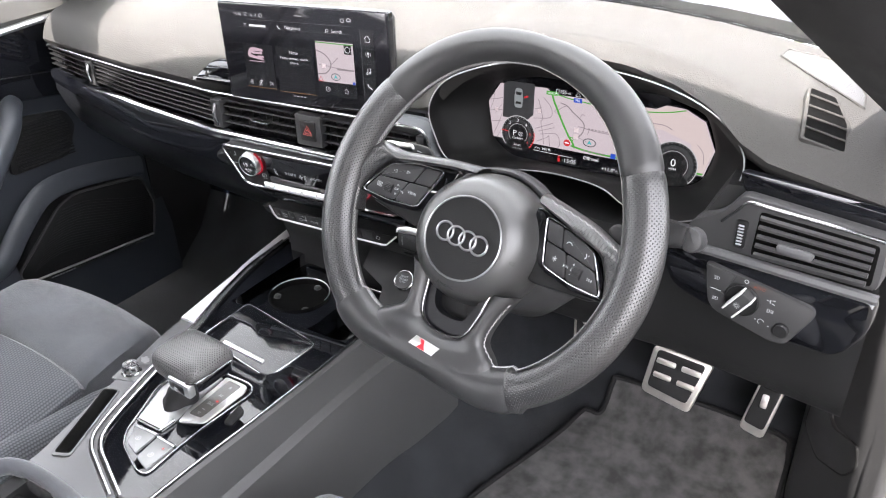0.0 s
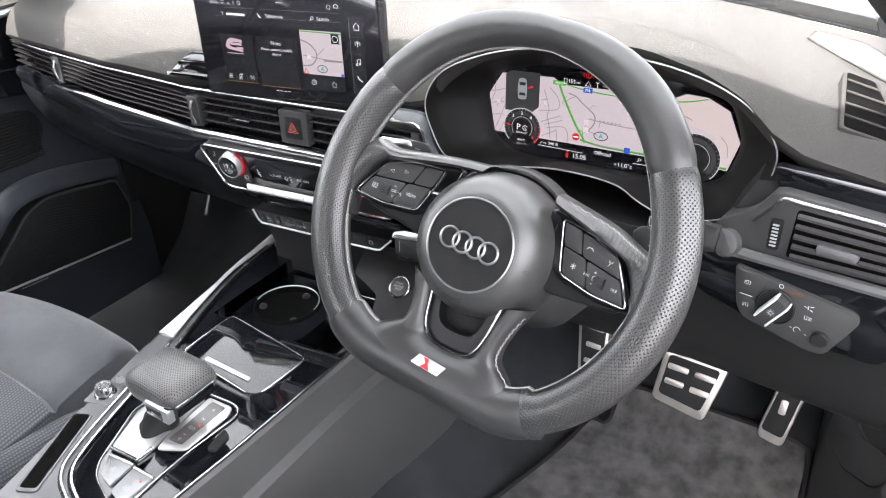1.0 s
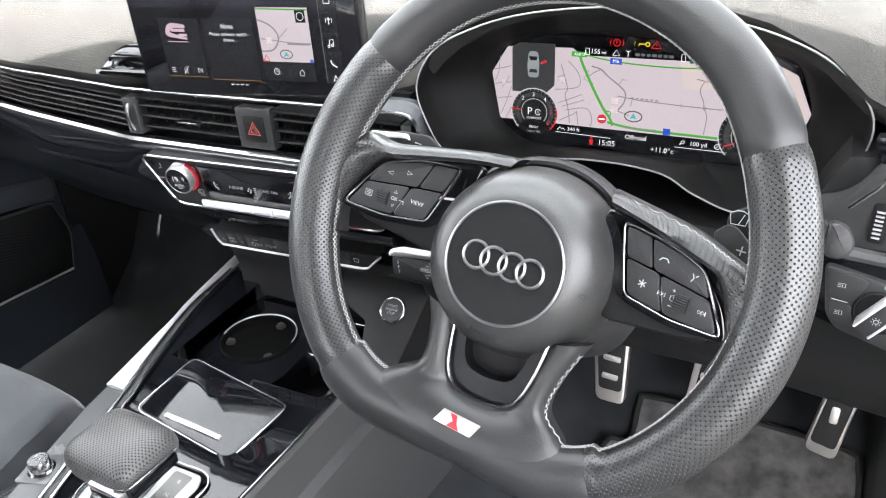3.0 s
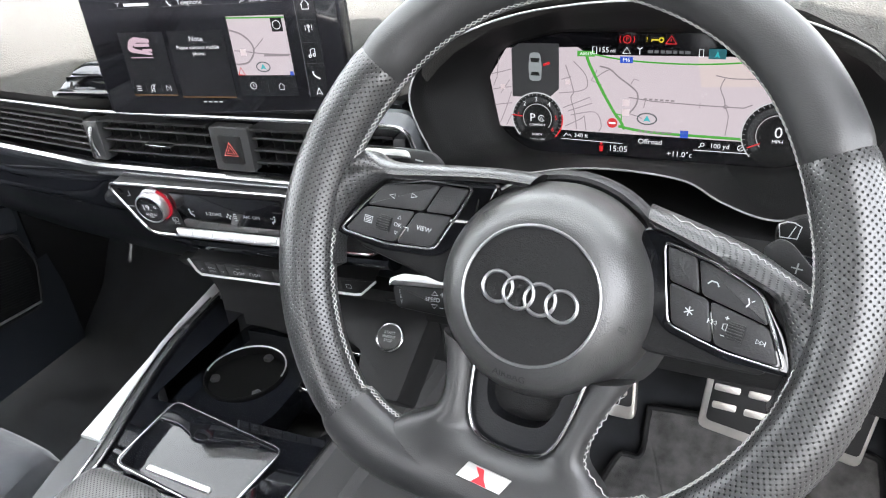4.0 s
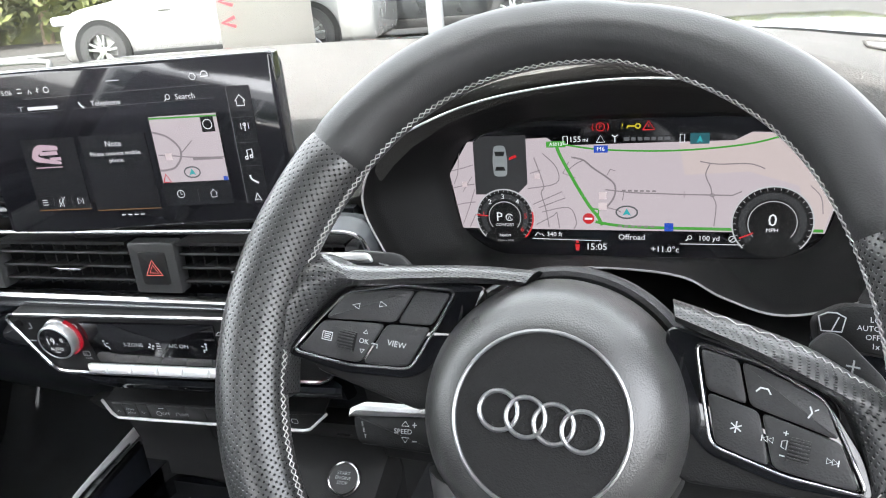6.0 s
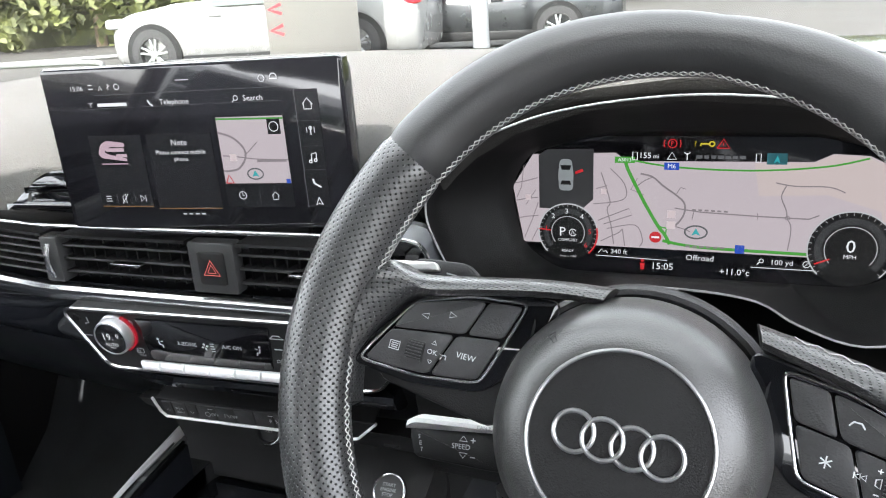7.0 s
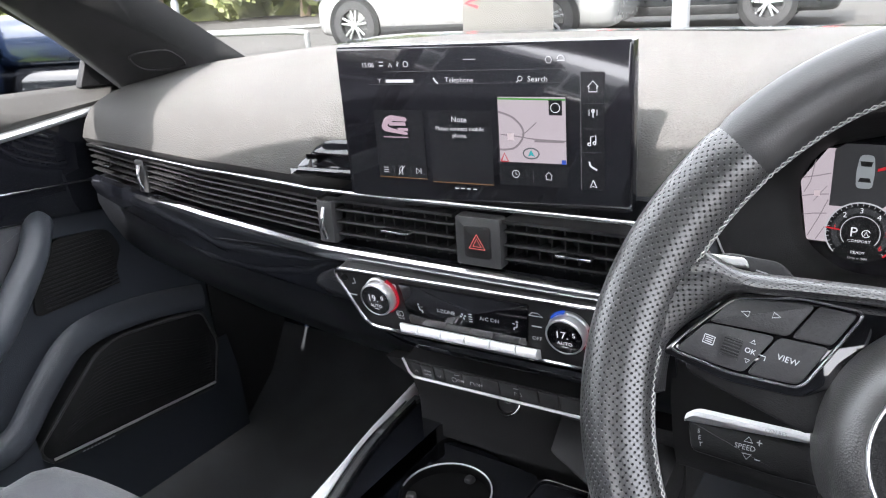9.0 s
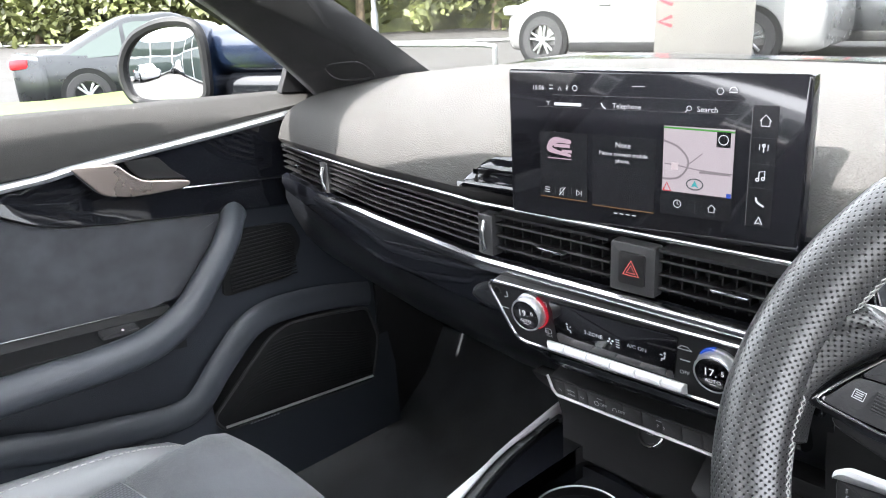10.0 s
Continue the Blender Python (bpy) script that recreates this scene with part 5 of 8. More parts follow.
# ---- steering wheel ----
LEAN_W = radians(27.5)
WM = frame_at((0.347, 0.0, 0.657), (1, 0, 0), (0, math.sin(LEAN_W), math.cos(LEAN_W))) @ Matrix.Rotation(radians(-9.5), 4, "Z")
wheel = thing("steering_wheel", WM, "flat-bottomed black leather sports steering wheel, turned slightly clockwise", "steering wheel")
RIM_C = Vector((0.0, 0.018))
raw = []
for i in range(240):
    a = 2 * math.pi * i / 240
    crown = 0.0115 * ease(1.5 * i, 28, 64) * (1 - ease(1.5 * i, 112, 162))
    p = RIM_C + (0.1578 + crown) * Vector((math.cos(a), math.sin(a)))
    raw.append(Vector((p.x, max(p.y, -0.1175))))
for _ in range(60):
    raw = [(raw[i - 1] + raw[i] * 2 + raw[(i + 1) % 240]) / 4 for i in range(240)]


def rim_ring(i, grow=0.0, seg=20):
    p = raw[i % 240]
    t = (raw[(i + 1) % 240] - raw[(i - 1) % 240]).normalized()
    nn = Vector((t.y, -t.x))
    a = math.degrees(math.atan2(p.y - RIM_C.y, p.x)) % 360
    side = max(0.0, abs(math.cos(radians(a))) ** 0.7)
    wide = 0.0138 + 0.0055 * side + (0.004 if 230 < a < 310 else 0)
    deep = 0.0155 + 0.001 * side
    wide, deep = wide + grow, deep + grow
    out = []
    for j in range(seg):
        f = 2 * math.pi * j / seg
        q = p + nn * (wide * math.cos(f))
        out.append(Vector((q.x, q.y, deep * math.sin(f))))
    return out


def rim_part(name, a0, a1, mat, label):
    n0, n1 = round(a0 / 1.5), round(a1 / 1.5)
    rings = []
    for k in range(n0, n1 + 1):
        g = -0.0012 if k in (n0, n1) else (-0.0003 if k in (n0 + 1, n1 - 1) else 0.0)
        rings.append(rim_ring(k, g))
    part(name, loops(bmesh.new(), rings), mat, wheel, label, local=True, angle=60)


rim_part("rim_top", 38, 146, LEATHER, "smooth black leather rim")
rim_part("grip", 146, 231, PERF, "perforated leather grip")
rim_part("rim_base", 231, 306, LEATHER, "smooth black leather flat base")
rim_part("grip", 306, 398, PERF, "perforated leather grip")
# cross stitching on the inner side of the rim
bm = bmesh.new()
def stitch_at(k, f):
    p = raw[k % 240]
    t = (raw[(k + 1) % 240] - raw[(k - 1) % 240]).normalized()
    nn = Vector((t.y, -t.x))
    r = rim_ring(k)
    a = f / (2 * math.pi) * 20
    j = int(a)
    return Vector(r[j % 20]).lerp(Vector(r[(j + 1) % 20]), a - j) + Vector((-nn.x * 0.0003, -nn.y * 0.0003, 0.0006))
for lo, hi in ((5, 114), (124, 167), (194, 237)):
    bm = bmesh.new()
    for k in range(lo, hi):
        a, b = radians(168), radians(182)
        for f0, f1 in ((a, b), (b, a)):
            tube(bm, [stitch_at(k, f0), stitch_at(k + 1, f1)], 0.00032, 4)
    part("stitching", bm, THREAD, wheel, "white cross stitching", local=True)

HUB = Matrix.Translation((0.0003, 0.0038, -0.0095))
bm = bmesh.new()
lathe(bm, [(0.060, -0.042), (0.0640, -0.037), (0.0655, -0.029), (0.0650, -0.016), (0.0625, -0.002), (0.0592, 0.009), (0.0555, 0.0175), (0.0510, 0.0235), (0.0465, 0.0271), (0.0425, 0.0292), (0.0392, 0.030), (0.0386, 0.0290), (0.0001, 0.0290)], HUB, 64)
hub = part("airbag_cover", bm, HUBSKIN, wheel, "round grained airbag cover", local=True)
bm = bmesh.new()
tube(bm, [HUB @ Vector((0.0388 * math.cos(a), 0.0388 * math.sin(a), 0.0300)) for a in [2 * math.pi * i / 64 for i in range(64)]], 0.0008, 8, True, wide=0.0009, up=(0, 0, 1))
part("emblem_ring", bm, EMBLEM, hub, "satin chrome ring", local=True)
bm = bmesh.new()
lathe(bm, [(0.0377, 0.0288), (0.0377, 0.0294), (0.0001, 0.0296)], HUB, 48)
part("emblem_plate", bm, PLASTIC, hub, local=True)
for i in range(4):
    bm = bmesh.new()
    cx = -0.0186 + 0.0124 * i
    tube(bm, [HUB @ Vector((cx + 0.0086 * math.cos(a), 0.0086 * math.sin(a), 0.0305 + 0.0003 * (i % 2))) for a in [2 * math.pi * k / 40 for k in range(40)]], 0.0010, 8, True, wide=0.0011, up=(0, 0, 1))
    part("emblem_loop", bm, EMBLEM, hub, "satin metal loop", local=True)
text("AIRBAG", 0.0056, HUB @ Matrix.Translation((0, -0.0465, 0.0268)) @ Matrix.Rotation(radians(18), 4, "X"), 0, 0, SOFTBLACK, hub, 0.0004, local=True)
# collar behind the cover
bm = bmesh.new()
rings = []
for i in range(33):
    a = radians(-10 + 185 * i / 32)
    grow = min(1.0, i / 6, (32 - i) / 6)
    rings.append([HUB @ Vector(((0.060 + (r - 0.060) * (0.3 + 0.7 * grow)) * math.cos(a), (0.060 + (r - 0.060) * (0.3 + 0.7 * grow)) * math.sin(a), z)) for r, z in ((0.060, -0.045), (0.0662, -0.033), (0.0675, -0.0305), (0.0700, -0.0302), (0.0722, -0.0325), (0.0735, -0.038), (0.074, -0.048), (0.060, -0.050))])
loops(bm, rings)
part("collar", bm, GREYPLASTIC, wheel, "dark grey column collar", local=True)
# horn marks pressed into the cover
for a, r, z in ((137, 0.0515, 0.0232), (-3, 0.0515, 0.0232)):
    HM = HUB @ Matrix.Rotation(radians(a), 4, "Z") @ Matrix.Translation((r, 0, z)) @ Matrix.Rotation(radians(30), 4, "Y")
    bm = bmesh.new()
    stroke(bm, [(-0.0022, -0.001), (-0.0022, 0.001), (0.0004, 0.001), (0.0022, 0.0022), (0.0022, -0.0022), (0.0004, -0.001)], 0.0005, HM, 0.0008, True)
    part("horn_mark", bm, SOFTBLACK, hub, local=True)

A_, B_, C_, D_ = Vector((-0.1325, 0.0045)), Vector((-0.113, 0.0385)), Vector((-0.0575, 0.0505)), Vector((-0.0715, 0.0085))


def quad_at(s, t, sg):
    p = (A_ * (1 - s) + D_ * s) * (1 - t) + (B_ * (1 - s) + C_ * s) * t
    p = p + Vector((0, 0.004 * math.sin(math.pi * s) * (t - 0.5) * 1.2))
    return Vector((p.x * sg, p.y))


def region(s0, s1, t0, t1, sg, r=0.0015):
    n = 4
    pts = [quad_at(s0 + (s1 - s0) * i / n, t0, sg) for i in range(n + 1)] + [quad_at(s1 + (s0 - s1) * i / n, t1, sg) for i in range(n + 1)]
    pts = [p for i, p in enumerate(pts) if (p - pts[i - 1]).length > 1e-5]
    return rounded(pts, r, 3)


for sg in (1, -1):
    PAD = Matrix.Translation((-0.132 * sg, 0, 0)) @ Matrix.Rotation(radians(8 * sg), 4, "Y") @ Matrix.Translation((0.132 * sg, 0, 0))  # sinks towards the hub
    bm = bmesh.new()
    full = [quad_at(-0.06, -0.10, sg), quad_at(0.5, -0.13, sg), quad_at(1.06, -0.14, sg), quad_at(1.35, 0.3, sg), quad_at(1.25, 1.12, sg), quad_at(0.5, 1.14, sg), quad_at(0.02, 1.10, sg), quad_at(-0.10, 0.45, sg)]
    prism(bm, rounded(full, 0.006, 4), PAD, -0.014, -0.001, 0.002)
    sp = part("spoke_pad", bm, PIANO, wheel, "gloss black switch pad", local=True)
    bm = bmesh.new()
    edge = rounded([quad_at(-0.01, -0.01, sg), quad_at(0.5, -0.015, sg), quad_at(1.01, -0.01, sg), quad_at(1.015, 0.5, sg), quad_at(1.01, 1.02, sg), quad_at(0.5, 1.03, sg), quad_at(0.02, 1.0, sg), quad_at(-0.01, 0.5, sg)], 0.005, 4)
    tube(bm, [PAD @ Vector((p.x, p.y, 0.0006)) for p in edge], 0.0008, 8, True)
    part("chrome_line", bm, CHROME, sp, local=True)
    for s0, s1, t0, t1 in ((0.03, 0.655, 0.555, 0.97), (0.675, 0.975, 0.555, 0.97), (0.03, 0.575, 0.03, 0.53), (0.595, 0.975, 0.03, 0.53)):
        bm = bmesh.new()
        prism(bm, region(s0, s1, t0, t1, sg, 0.003), PAD, -0.003, 0.0012, 0.001)
        part("push_key", bm, GREYPLASTIC, sp, local=True)
    s = 0.36
    c = quad_at(s, 0.28, sg)
    bm = bmesh.new()
    lathe(bm, [(0.0001, -0.0042), (0.0045, -0.0042), (0.0052, -0.003), (0.0052, 0.003), (0.0045, 0.0042), (0.0001, 0.0042)], PAD @ Matrix.Translation((c.x, c.y, 0.0008)) @ Matrix.Rotation(radians(90), 4, "Y"), 22)
    rl = part("roller", bm, RUBBER, sp, "ribbed black roller", local=True)
    for q in range(9):
        a = radians(20 + 17.5 * q)
        bm = bmesh.new()
        box(bm, (c.x, c.y + 0.0053 * math.cos(a), 0.0008 + 0.0053 * math.sin(a)), (0.0082, 0.0006, 0.0006), 0.0, PAD)
        part("rib", bm, GREYPLASTIC, rl, local=True)
    if sg == 1:
        p = quad_at(0.78, 0.29, sg)
        text("VIEW", 0.0041, PAD, p.x, p.y, INK, sp, 0.0015, local=True)
        p = quad_at(0.515, 0.29, sg)
        text("OK", 0.0036, PAD, p.x - 0.001, p.y, INK, sp, 0.0015, local=True)
        a, b = quad_at(0.22, 0.76, sg), quad_at(0.46, 0.77, sg)
        bm = bmesh.new()
        stroke(bm, [(a.x + 0.0018, a.y + 0.0014), (a.x - 0.0018, a.y), (a.x + 0.0018, a.y - 0.0014)], 0.0005, PAD, 0.0015, True)
        stroke(bm, [(b.x - 0.0018, b.y + 0.0014), (b.x + 0.0018, b.y), (b.x - 0.0018, b.y - 0.0014)], 0.0005, PAD, 0.0015, True)
        for q in (1, -1):
            stroke(bm, [(p.x - 0.0022, p.y + 0.004 * q), (p.x - 0.001, p.y + 0.0058 * q), (p.x + 0.0002, p.y + 0.004 * q)], 0.0004, PAD, 0.0015, True)
        stroke(bm, [(p.x + 0.003, p.y), (p.x + 0.0062, p.y), (p.x + 0.0062, p.y - 0.002)], 0.0005, PAD, 0.0015)
        e = quad_at(0.17, 0.3, sg)
        stroke(bm, rect(e.x, e.y, 0.0050, 0.0040), 0.0005, PAD, 0.0015, True)
        for q in (-1, 0, 1):
            stroke(bm, [(e.x - 0.0017, e.y + 0.001 * q), (e.x + 0.0017, e.y + 0.001 * q)], 0.0004, PAD, 0.0015)
        part("symbol", bm, INK, sp, local=True)
    else:
        p = quad_at(0.79, 0.29, sg)
        bm = bmesh.new()
        for q in range(3):
            a = radians(90 + 60 * q)
            stroke(bm, [(p.x - 0.0026 * math.cos(a), p.y - 0.0026 * math.sin(a)), (p.x + 0.0026 * math.cos(a), p.y + 0.0026 * math.sin(a))], 0.0006, PAD, 0.0015)
        e = quad_at(0.52, 0.76, sg)
        stroke(bm, [(e.x - 0.003, e.y - 0.001), (e.x - 0.0015, e.y + 0.001), (e.x + 0.0015, e.y + 0.001), (e.x + 0.003, e.y - 0.001)], 0.0007, PAD, 0.0015)
        e = quad_at(0.20, 0.74, sg)
        stroke(bm, [(e.x, e.y + 0.0025), (e.x + 0.0012, e.y), (e.x, e.y - 0.0025)], 0.0007, PAD, 0.0015)
        stroke(bm, [(e.x + 0.002, e.y + 0.001), (e.x + 0.0035, e.y + 0.002)], 0.0005, PAD, 0.0015)
        for e, d in ((quad_at(0.53, 0.30, sg), -1), (quad_at(0.18, 0.28, sg), 1)):
            for q in (0, 1):
                stroke(bm, [(e.x + (q * 0.0022) * d, e.y + 0.0012), (e.x + (q * 0.0022 + 0.002) * d, e.y), (e.x + (q * 0.0022) * d, e.y - 0.0012)], 0.0004, PAD, 0.0015, True)
            stroke(bm, [(e.x + 0.0045 * d, e.y + 0.0013), (e.x + 0.0045 * d, e.y - 0.0013)], 0.0005, PAD, 0.0015)
        e = quad_at(0.455, 0.30, sg)
        stroke(bm, [(e.x - 0.001, e.y + 0.0048), (e.x + 0.001, e.y + 0.0048)], 0.0005, PAD, 0.0015)
        stroke(bm, [(e.x, e.y + 0.0038), (e.x, e.y + 0.0058)], 0.0005, PAD, 0.0015)
        stroke(bm, [(e.x - 0.001, e.y - 0.0048), (e.x + 0.001, e.y - 0.0048)], 0.0005, PAD, 0.0015)
        stroke(bm, [(e.x - 0.001, e.y - 0.0012), (e.x - 0.001, e.y + 0.0012), (e.x + 0.001, e.y + 0.002), (e.x + 0.001, e.y - 0.002)], 0.0005, PAD, 0.0015, True)
        part("symbol", bm, INK, sp, local=True)
    # leather web from the rim over the pad
    web_in = smooth([Vector((x * sg, y)) for x, y in ((-0.131, -0.018), (-0.1350, 0.003), (-0.1295, 0.020), (-0.121, 0.034), (-0.1125, 0.0415), (-0.099, 0.0450), (-0.080, 0.0500), (-0.046, 0.0575), (-0.024, 0.0600))], 6)
    web_out = smooth([Vector((x * sg, y)) for x, y in ((-0.142, -0.026), (-0.149, 0.004), (-0.150, 0.025), (-0.146, 0.043), (-0.135, 0.0560), (-0.115, 0.0535), (-0.080, 0.0600), (-0.046, 0.0665), (-0.021, 0.0695))], 6)
    if sg == -1:
        web_in = smooth([Vector(p) for p in ((0.131, -0.018), (0.1350, 0.003), (0.1300, 0.020), (0.1230, 0.033), (0.1155, 0.0400), (0.0970, 0.0455), (0.0774, 0.0512), (0.0470, 0.0585))], 6)
        web_out = smooth([Vector(p) for p in ((0.142, -0.026), (0.149, 0.004), (0.152, 0.022), (0.1505, 0.036), (0.1400, 0.0450), (0.1220, 0.0525), (0.0966, 0.0610), (0.0440, 0.0690))], 6)
    n = len(web_in)
    rings = []
    for k, (p, q) in enumerate(zip(web_in, web_out)):
        edge_h = -0.012 * max(0, k / n - 0.8) * 5
        row = []
        for t, w in ((0, -0.014), (0.0, -0.0015), (0.06, 0.0015), (0.2, 0.0042), (0.45, 0.0062), (0.7, 0.0064), (0.88, 0.0045), (0.97, 0.0005), (1.0, -0.004), (1.0, -0.018)):
            c = p.lerp(q, t)
            roll = ease(k / n, 0.35, 0.6) * max(0.0, t - 0.25)
            row.append(Vector((c.x, c.y, w + edge_h - 0.016 * roll * (1.0 if w > -0.01 else 0.4))))
        rings.append(row)
    part("spoke_leather", loops(bmesh.new(), rings), PERF, wheel, "perforated leather spoke", local=True, angle=70)
    if sg == -1:
        bm = bmesh.new()
        seam = [p.lerp(q, 0.86) for p, q in zip(web_in, web_out)][n - 20:n - 2]
        for k, (p, q) in enumerate(zip(seam, seam[1:])):
            tube(bm, [(p.x, p.y + 0.0006, -0.0045), ((p.x + q.x) / 2, (p.y + q.y) / 2 - 0.0008, -0.0036), (q.x, q.y + 0.0006, -0.0045)], 0.00026, 4)
        part("stitching", bm, THREAD, wheel, local=True)
    bm = bmesh.new()
    prism(bm, rounded([(-0.128 * sg, -0.004), (-0.06 * sg, -0.012), (-0.05 * sg, 0.02), (-0.05 * sg, 0.05), (-0.12 * sg, 0.04)], 0.008, 4), I4, -0.034, -0.012, 0.003)
    part("spoke_back", bm, PLASTIC, wheel, local=True)

# lower double spoke
inn = smooth([(-0.0255, -0.040), (-0.0235, -0.058), (-0.020, -0.076), (-0.012, -0.0865), (0.004, -0.0895), (0.024, -0.0865), (0.033, -0.076), (0.0375, -0.058), (0.040, -0.036)], 6)
outw = smooth([(-0.050, -0.034), (-0.0415, -0.056), (-0.0420, -0.080), (-0.062, -0.1005), (0.004, -0.120), (0.068, -0.1005), (0.0515, -0.080), (0.0535, -0.056), (0.064, -0.028)], 6)
rings = []
for p, q in zip(inn, outw):
    row = []
    for t, w in ((0, -0.012), (0.0, -0.002), (0.06, 0.0015), (0.2, 0.0055), (0.45, 0.0085), (0.75, 0.0075), (0.94, 0.003), (1.0, -0.002), (1.0, -0.014)):
        c = p.lerp(q, t)
        lift = ease(-c.y, 0.084, 0.112)
        row.append(Vector((c.x, c.y, w + lift * ((0.0162 if w > -0.01 else 0.0) - w))))
    rings.append(row)
part("lower_spoke", loops(bmesh.new(), rings), LEATHER, wheel, "smooth leather lower spokes", local=True, angle=60)
bm = bmesh.new()
tube(bm, [(p.x, p.y, 0.0024) for p in shrunk(inn, 0.0)], 0.0013, 8)
part("chrome_u", bm, CHROME, wheel, "chrome line round the opening", local=True)
bm = bmesh.new()
rings = []
i2 = [p.lerp(Vector((0.006, -0.03)), 0.26) for p in inn]
loops(bm, [[Vector((p.x, p.y, -0.0015)), Vector((q.x, q.y, -0.0018)), Vector((q.x, q.y, -0.02)), Vector((p.x, p.y, -0.02))] for p, q in zip(inn, i2)])
part("dark_insert", bm, GLOVEBOX, wheel, "black insert", local=True)
bm = bmesh.new()
prism(bm, [Vector((p.x, p.y)) for p in inn], I4, -0.03, -0.016, 0.0)
part("back_cover", bm, PLASTIC, wheel, local=True)
# stitching along the lower spoke edges
bm = bmesh.new()
for seq in (outw[-26:-2],):
    for a, b in zip(seq, seq[1:]):
        d = (b - a)
        nn = Vector((-d.y, d.x)).normalized() * 0.0012
        for s in (1, -1):
            tube(bm, [Vector((*(a - nn * s), 0.0008)), Vector((*(b + nn * s), 0.0008))], 0.0003, 4)
part("stitching", bm, THREAD, wheel, local=True)
bm = bmesh.new()
BD = Matrix.Translation((0.002, -0.1045, 0.0158)) @ Matrix.Rotation(radians(-2), 4, "Z") @ Matrix.Rotation(radians(-13), 4, "X")
prism(bm, [(-0.0155, -0.0048), (0.0115, -0.0048), (0.0155, 0.0048), (-0.0115, 0.0048)], BD, -0.002, 0.0006, 0.0003)
bd = part("badge", bm, ALU, wheel, "silver badge with a red corner", local=True)
bm = bmesh.new()
flat(bm, [(-0.0062, -0.0045), (0.0035, -0.0045), (0.0005, -0.0005), (-0.001, 0.0044), (-0.006, 0.0044), (-0.0025, 0.0)], BD, 0.0009)
part("red_corner", bm, REDPLASTIC, bd, local=True)

# gear paddles
for sg, sign in ((1, "-"), (-1, "+")):
    bm = bmesh.new()
    prism(bm, rounded([(-0.150, 0.030), (-0.150, 0.052), (-0.132, 0.062), (-0.105, 0.065), (-0.094, 0.058), (-0.098, 0.044), (-0.12, 0.036)] if sg == 1 else
                      [(0.106, 0.060), (0.113, 0.069), (0.120, 0.068), (0.141, 0.052), (0.143, 0.044), (0.136, 0.038), (0.124, 0.042)], 0.004, 4), I4, -0.040 - 0.010 * (sg == 1), -0.034 - 0.010 * (sg == 1), 0.002)
    pd = part("gear_paddle", bm, GREYPLASTIC, wheel, "dark grey gear paddle", local=True)
    bm = bmesh.new()
    cx, cy = ((-0.112, 0.057) if sg == 1 else (0.126, 0.055))
    stroke(bm, [(cx - 0.003, cy), (cx + 0.003, cy)], 0.0008, I4, -0.0335 - 0.010 * (sg == 1))
    if sg == -1:
        stroke(bm, [(cx, cy - 0.003), (cx, cy + 0.003)], 0.0008, I4, -0.0333)
    part("symbol", bm, INK, pd, local=True)
bm = bmesh.new()
prism(bm, rounded([(-0.154, 0.049), (-0.152, 0.056), (-0.122, 0.0615), (-0.118, 0.057)], 0.002, 3), I4, -0.047, -0.040, 0.0015)
part("paddle_grip", bm, ALU, wheel, "bright metal paddle face", local=True)

# ---- column and stalks ----
COL = frame_at((0.347, 0.0, 0.657), (1, 0, 0), (0, math.sin(LEAN_W), math.cos(LEAN_W)))
col = thing("steering_column", COL, "dark plastic steering column shroud", "steering column")
rings = []
for w, a, b, up in ((-0.045, 0.050, 0.050, 0.0), (-0.06, 0.060, 0.056, -0.004), (-0.12, 0.066, 0.060, -0.012), (-0.20, 0.07, 0.05, 0.0), (-0.27, 0.07, 0.04, 0.01)):
    rings.append([Vector((a * math.copysign(abs(math.cos(t)) ** 0.7, math.cos(t)), up + b * math.copysign(abs(math.sin(t)) ** 0.7, math.sin(t)), w)) for t in [2 * math.pi * i / 32 for i in range(32)]])
part("shroud", loops(bmesh.new(), rings), GREYPLASTIC, col, local=True)
STL = frame_at((0.252, 0.076, 0.5965), (1, 0.0, 0.02), (0, 0.42, 1))
sl = thing("cruise_stalk", STL, "black cruise control stalk with a silver edge", "stalk")
bm = bmesh.new()
prism(bm, rounded([(-0.042, 0.000), (-0.038, -0.015), (0.01, -0.018), (0.06, -0.017), (0.06, 0.006), (-0.040, 0.006)], 0.004, 4), I4, -0.016, 0.0, 0.003)
part("lever", bm, PLASTIC, sl, local=True)
bm = bmesh.new()
prism(bm, rounded([(-0.044, 0.001), (-0.039, 0.0055), (0.06, 0.0060), (0.06, 0.0095), (-0.038, 0.0095), (-0.0435, 0.0070)], 0.002, 3), I4, -0.012, 0.001, 0.001)
part("silver_edge", bm, SILVER, sl, "silver top edge", local=True)
text("SPEED", 0.0044, I4, -0.0075, -0.005, INK, sl, 0.0004, local=True)
text("CAN RES", 0.003, I4, 0.008, 0.0077, GREYINK, sl, 0.0014, local=True)
for q, ch in enumerate("SET"):
    text(ch, 0.0036, I4, -0.0345 + 0.0010 * q, -0.002 - 0.0038 * q, INK, sl, 0.0004, local=True)
bm = bmesh.new()
for s in (1, -1):
    stroke(bm, [(-0.0085, -0.005 + 0.0035 * s), (-0.006, -0.005 + 0.0065 * s), (-0.0035, -0.005 + 0.0035 * s)], 0.0006, I4, 0.0005, True)
stroke(bm, [(-0.0015, -0.0005), (0.0015, -0.0005)], 0.0006, I4, 0.0005)
stroke(bm, [(0, -0.002), (0, 0.001)], 0.0006, I4, 0.0005)
stroke(bm, [(-0.0015, -0.0105), (0.0015, -0.0105)], 0.0006, I4, 0.0005)
part("symbol", bm, INK, sl, local=True)
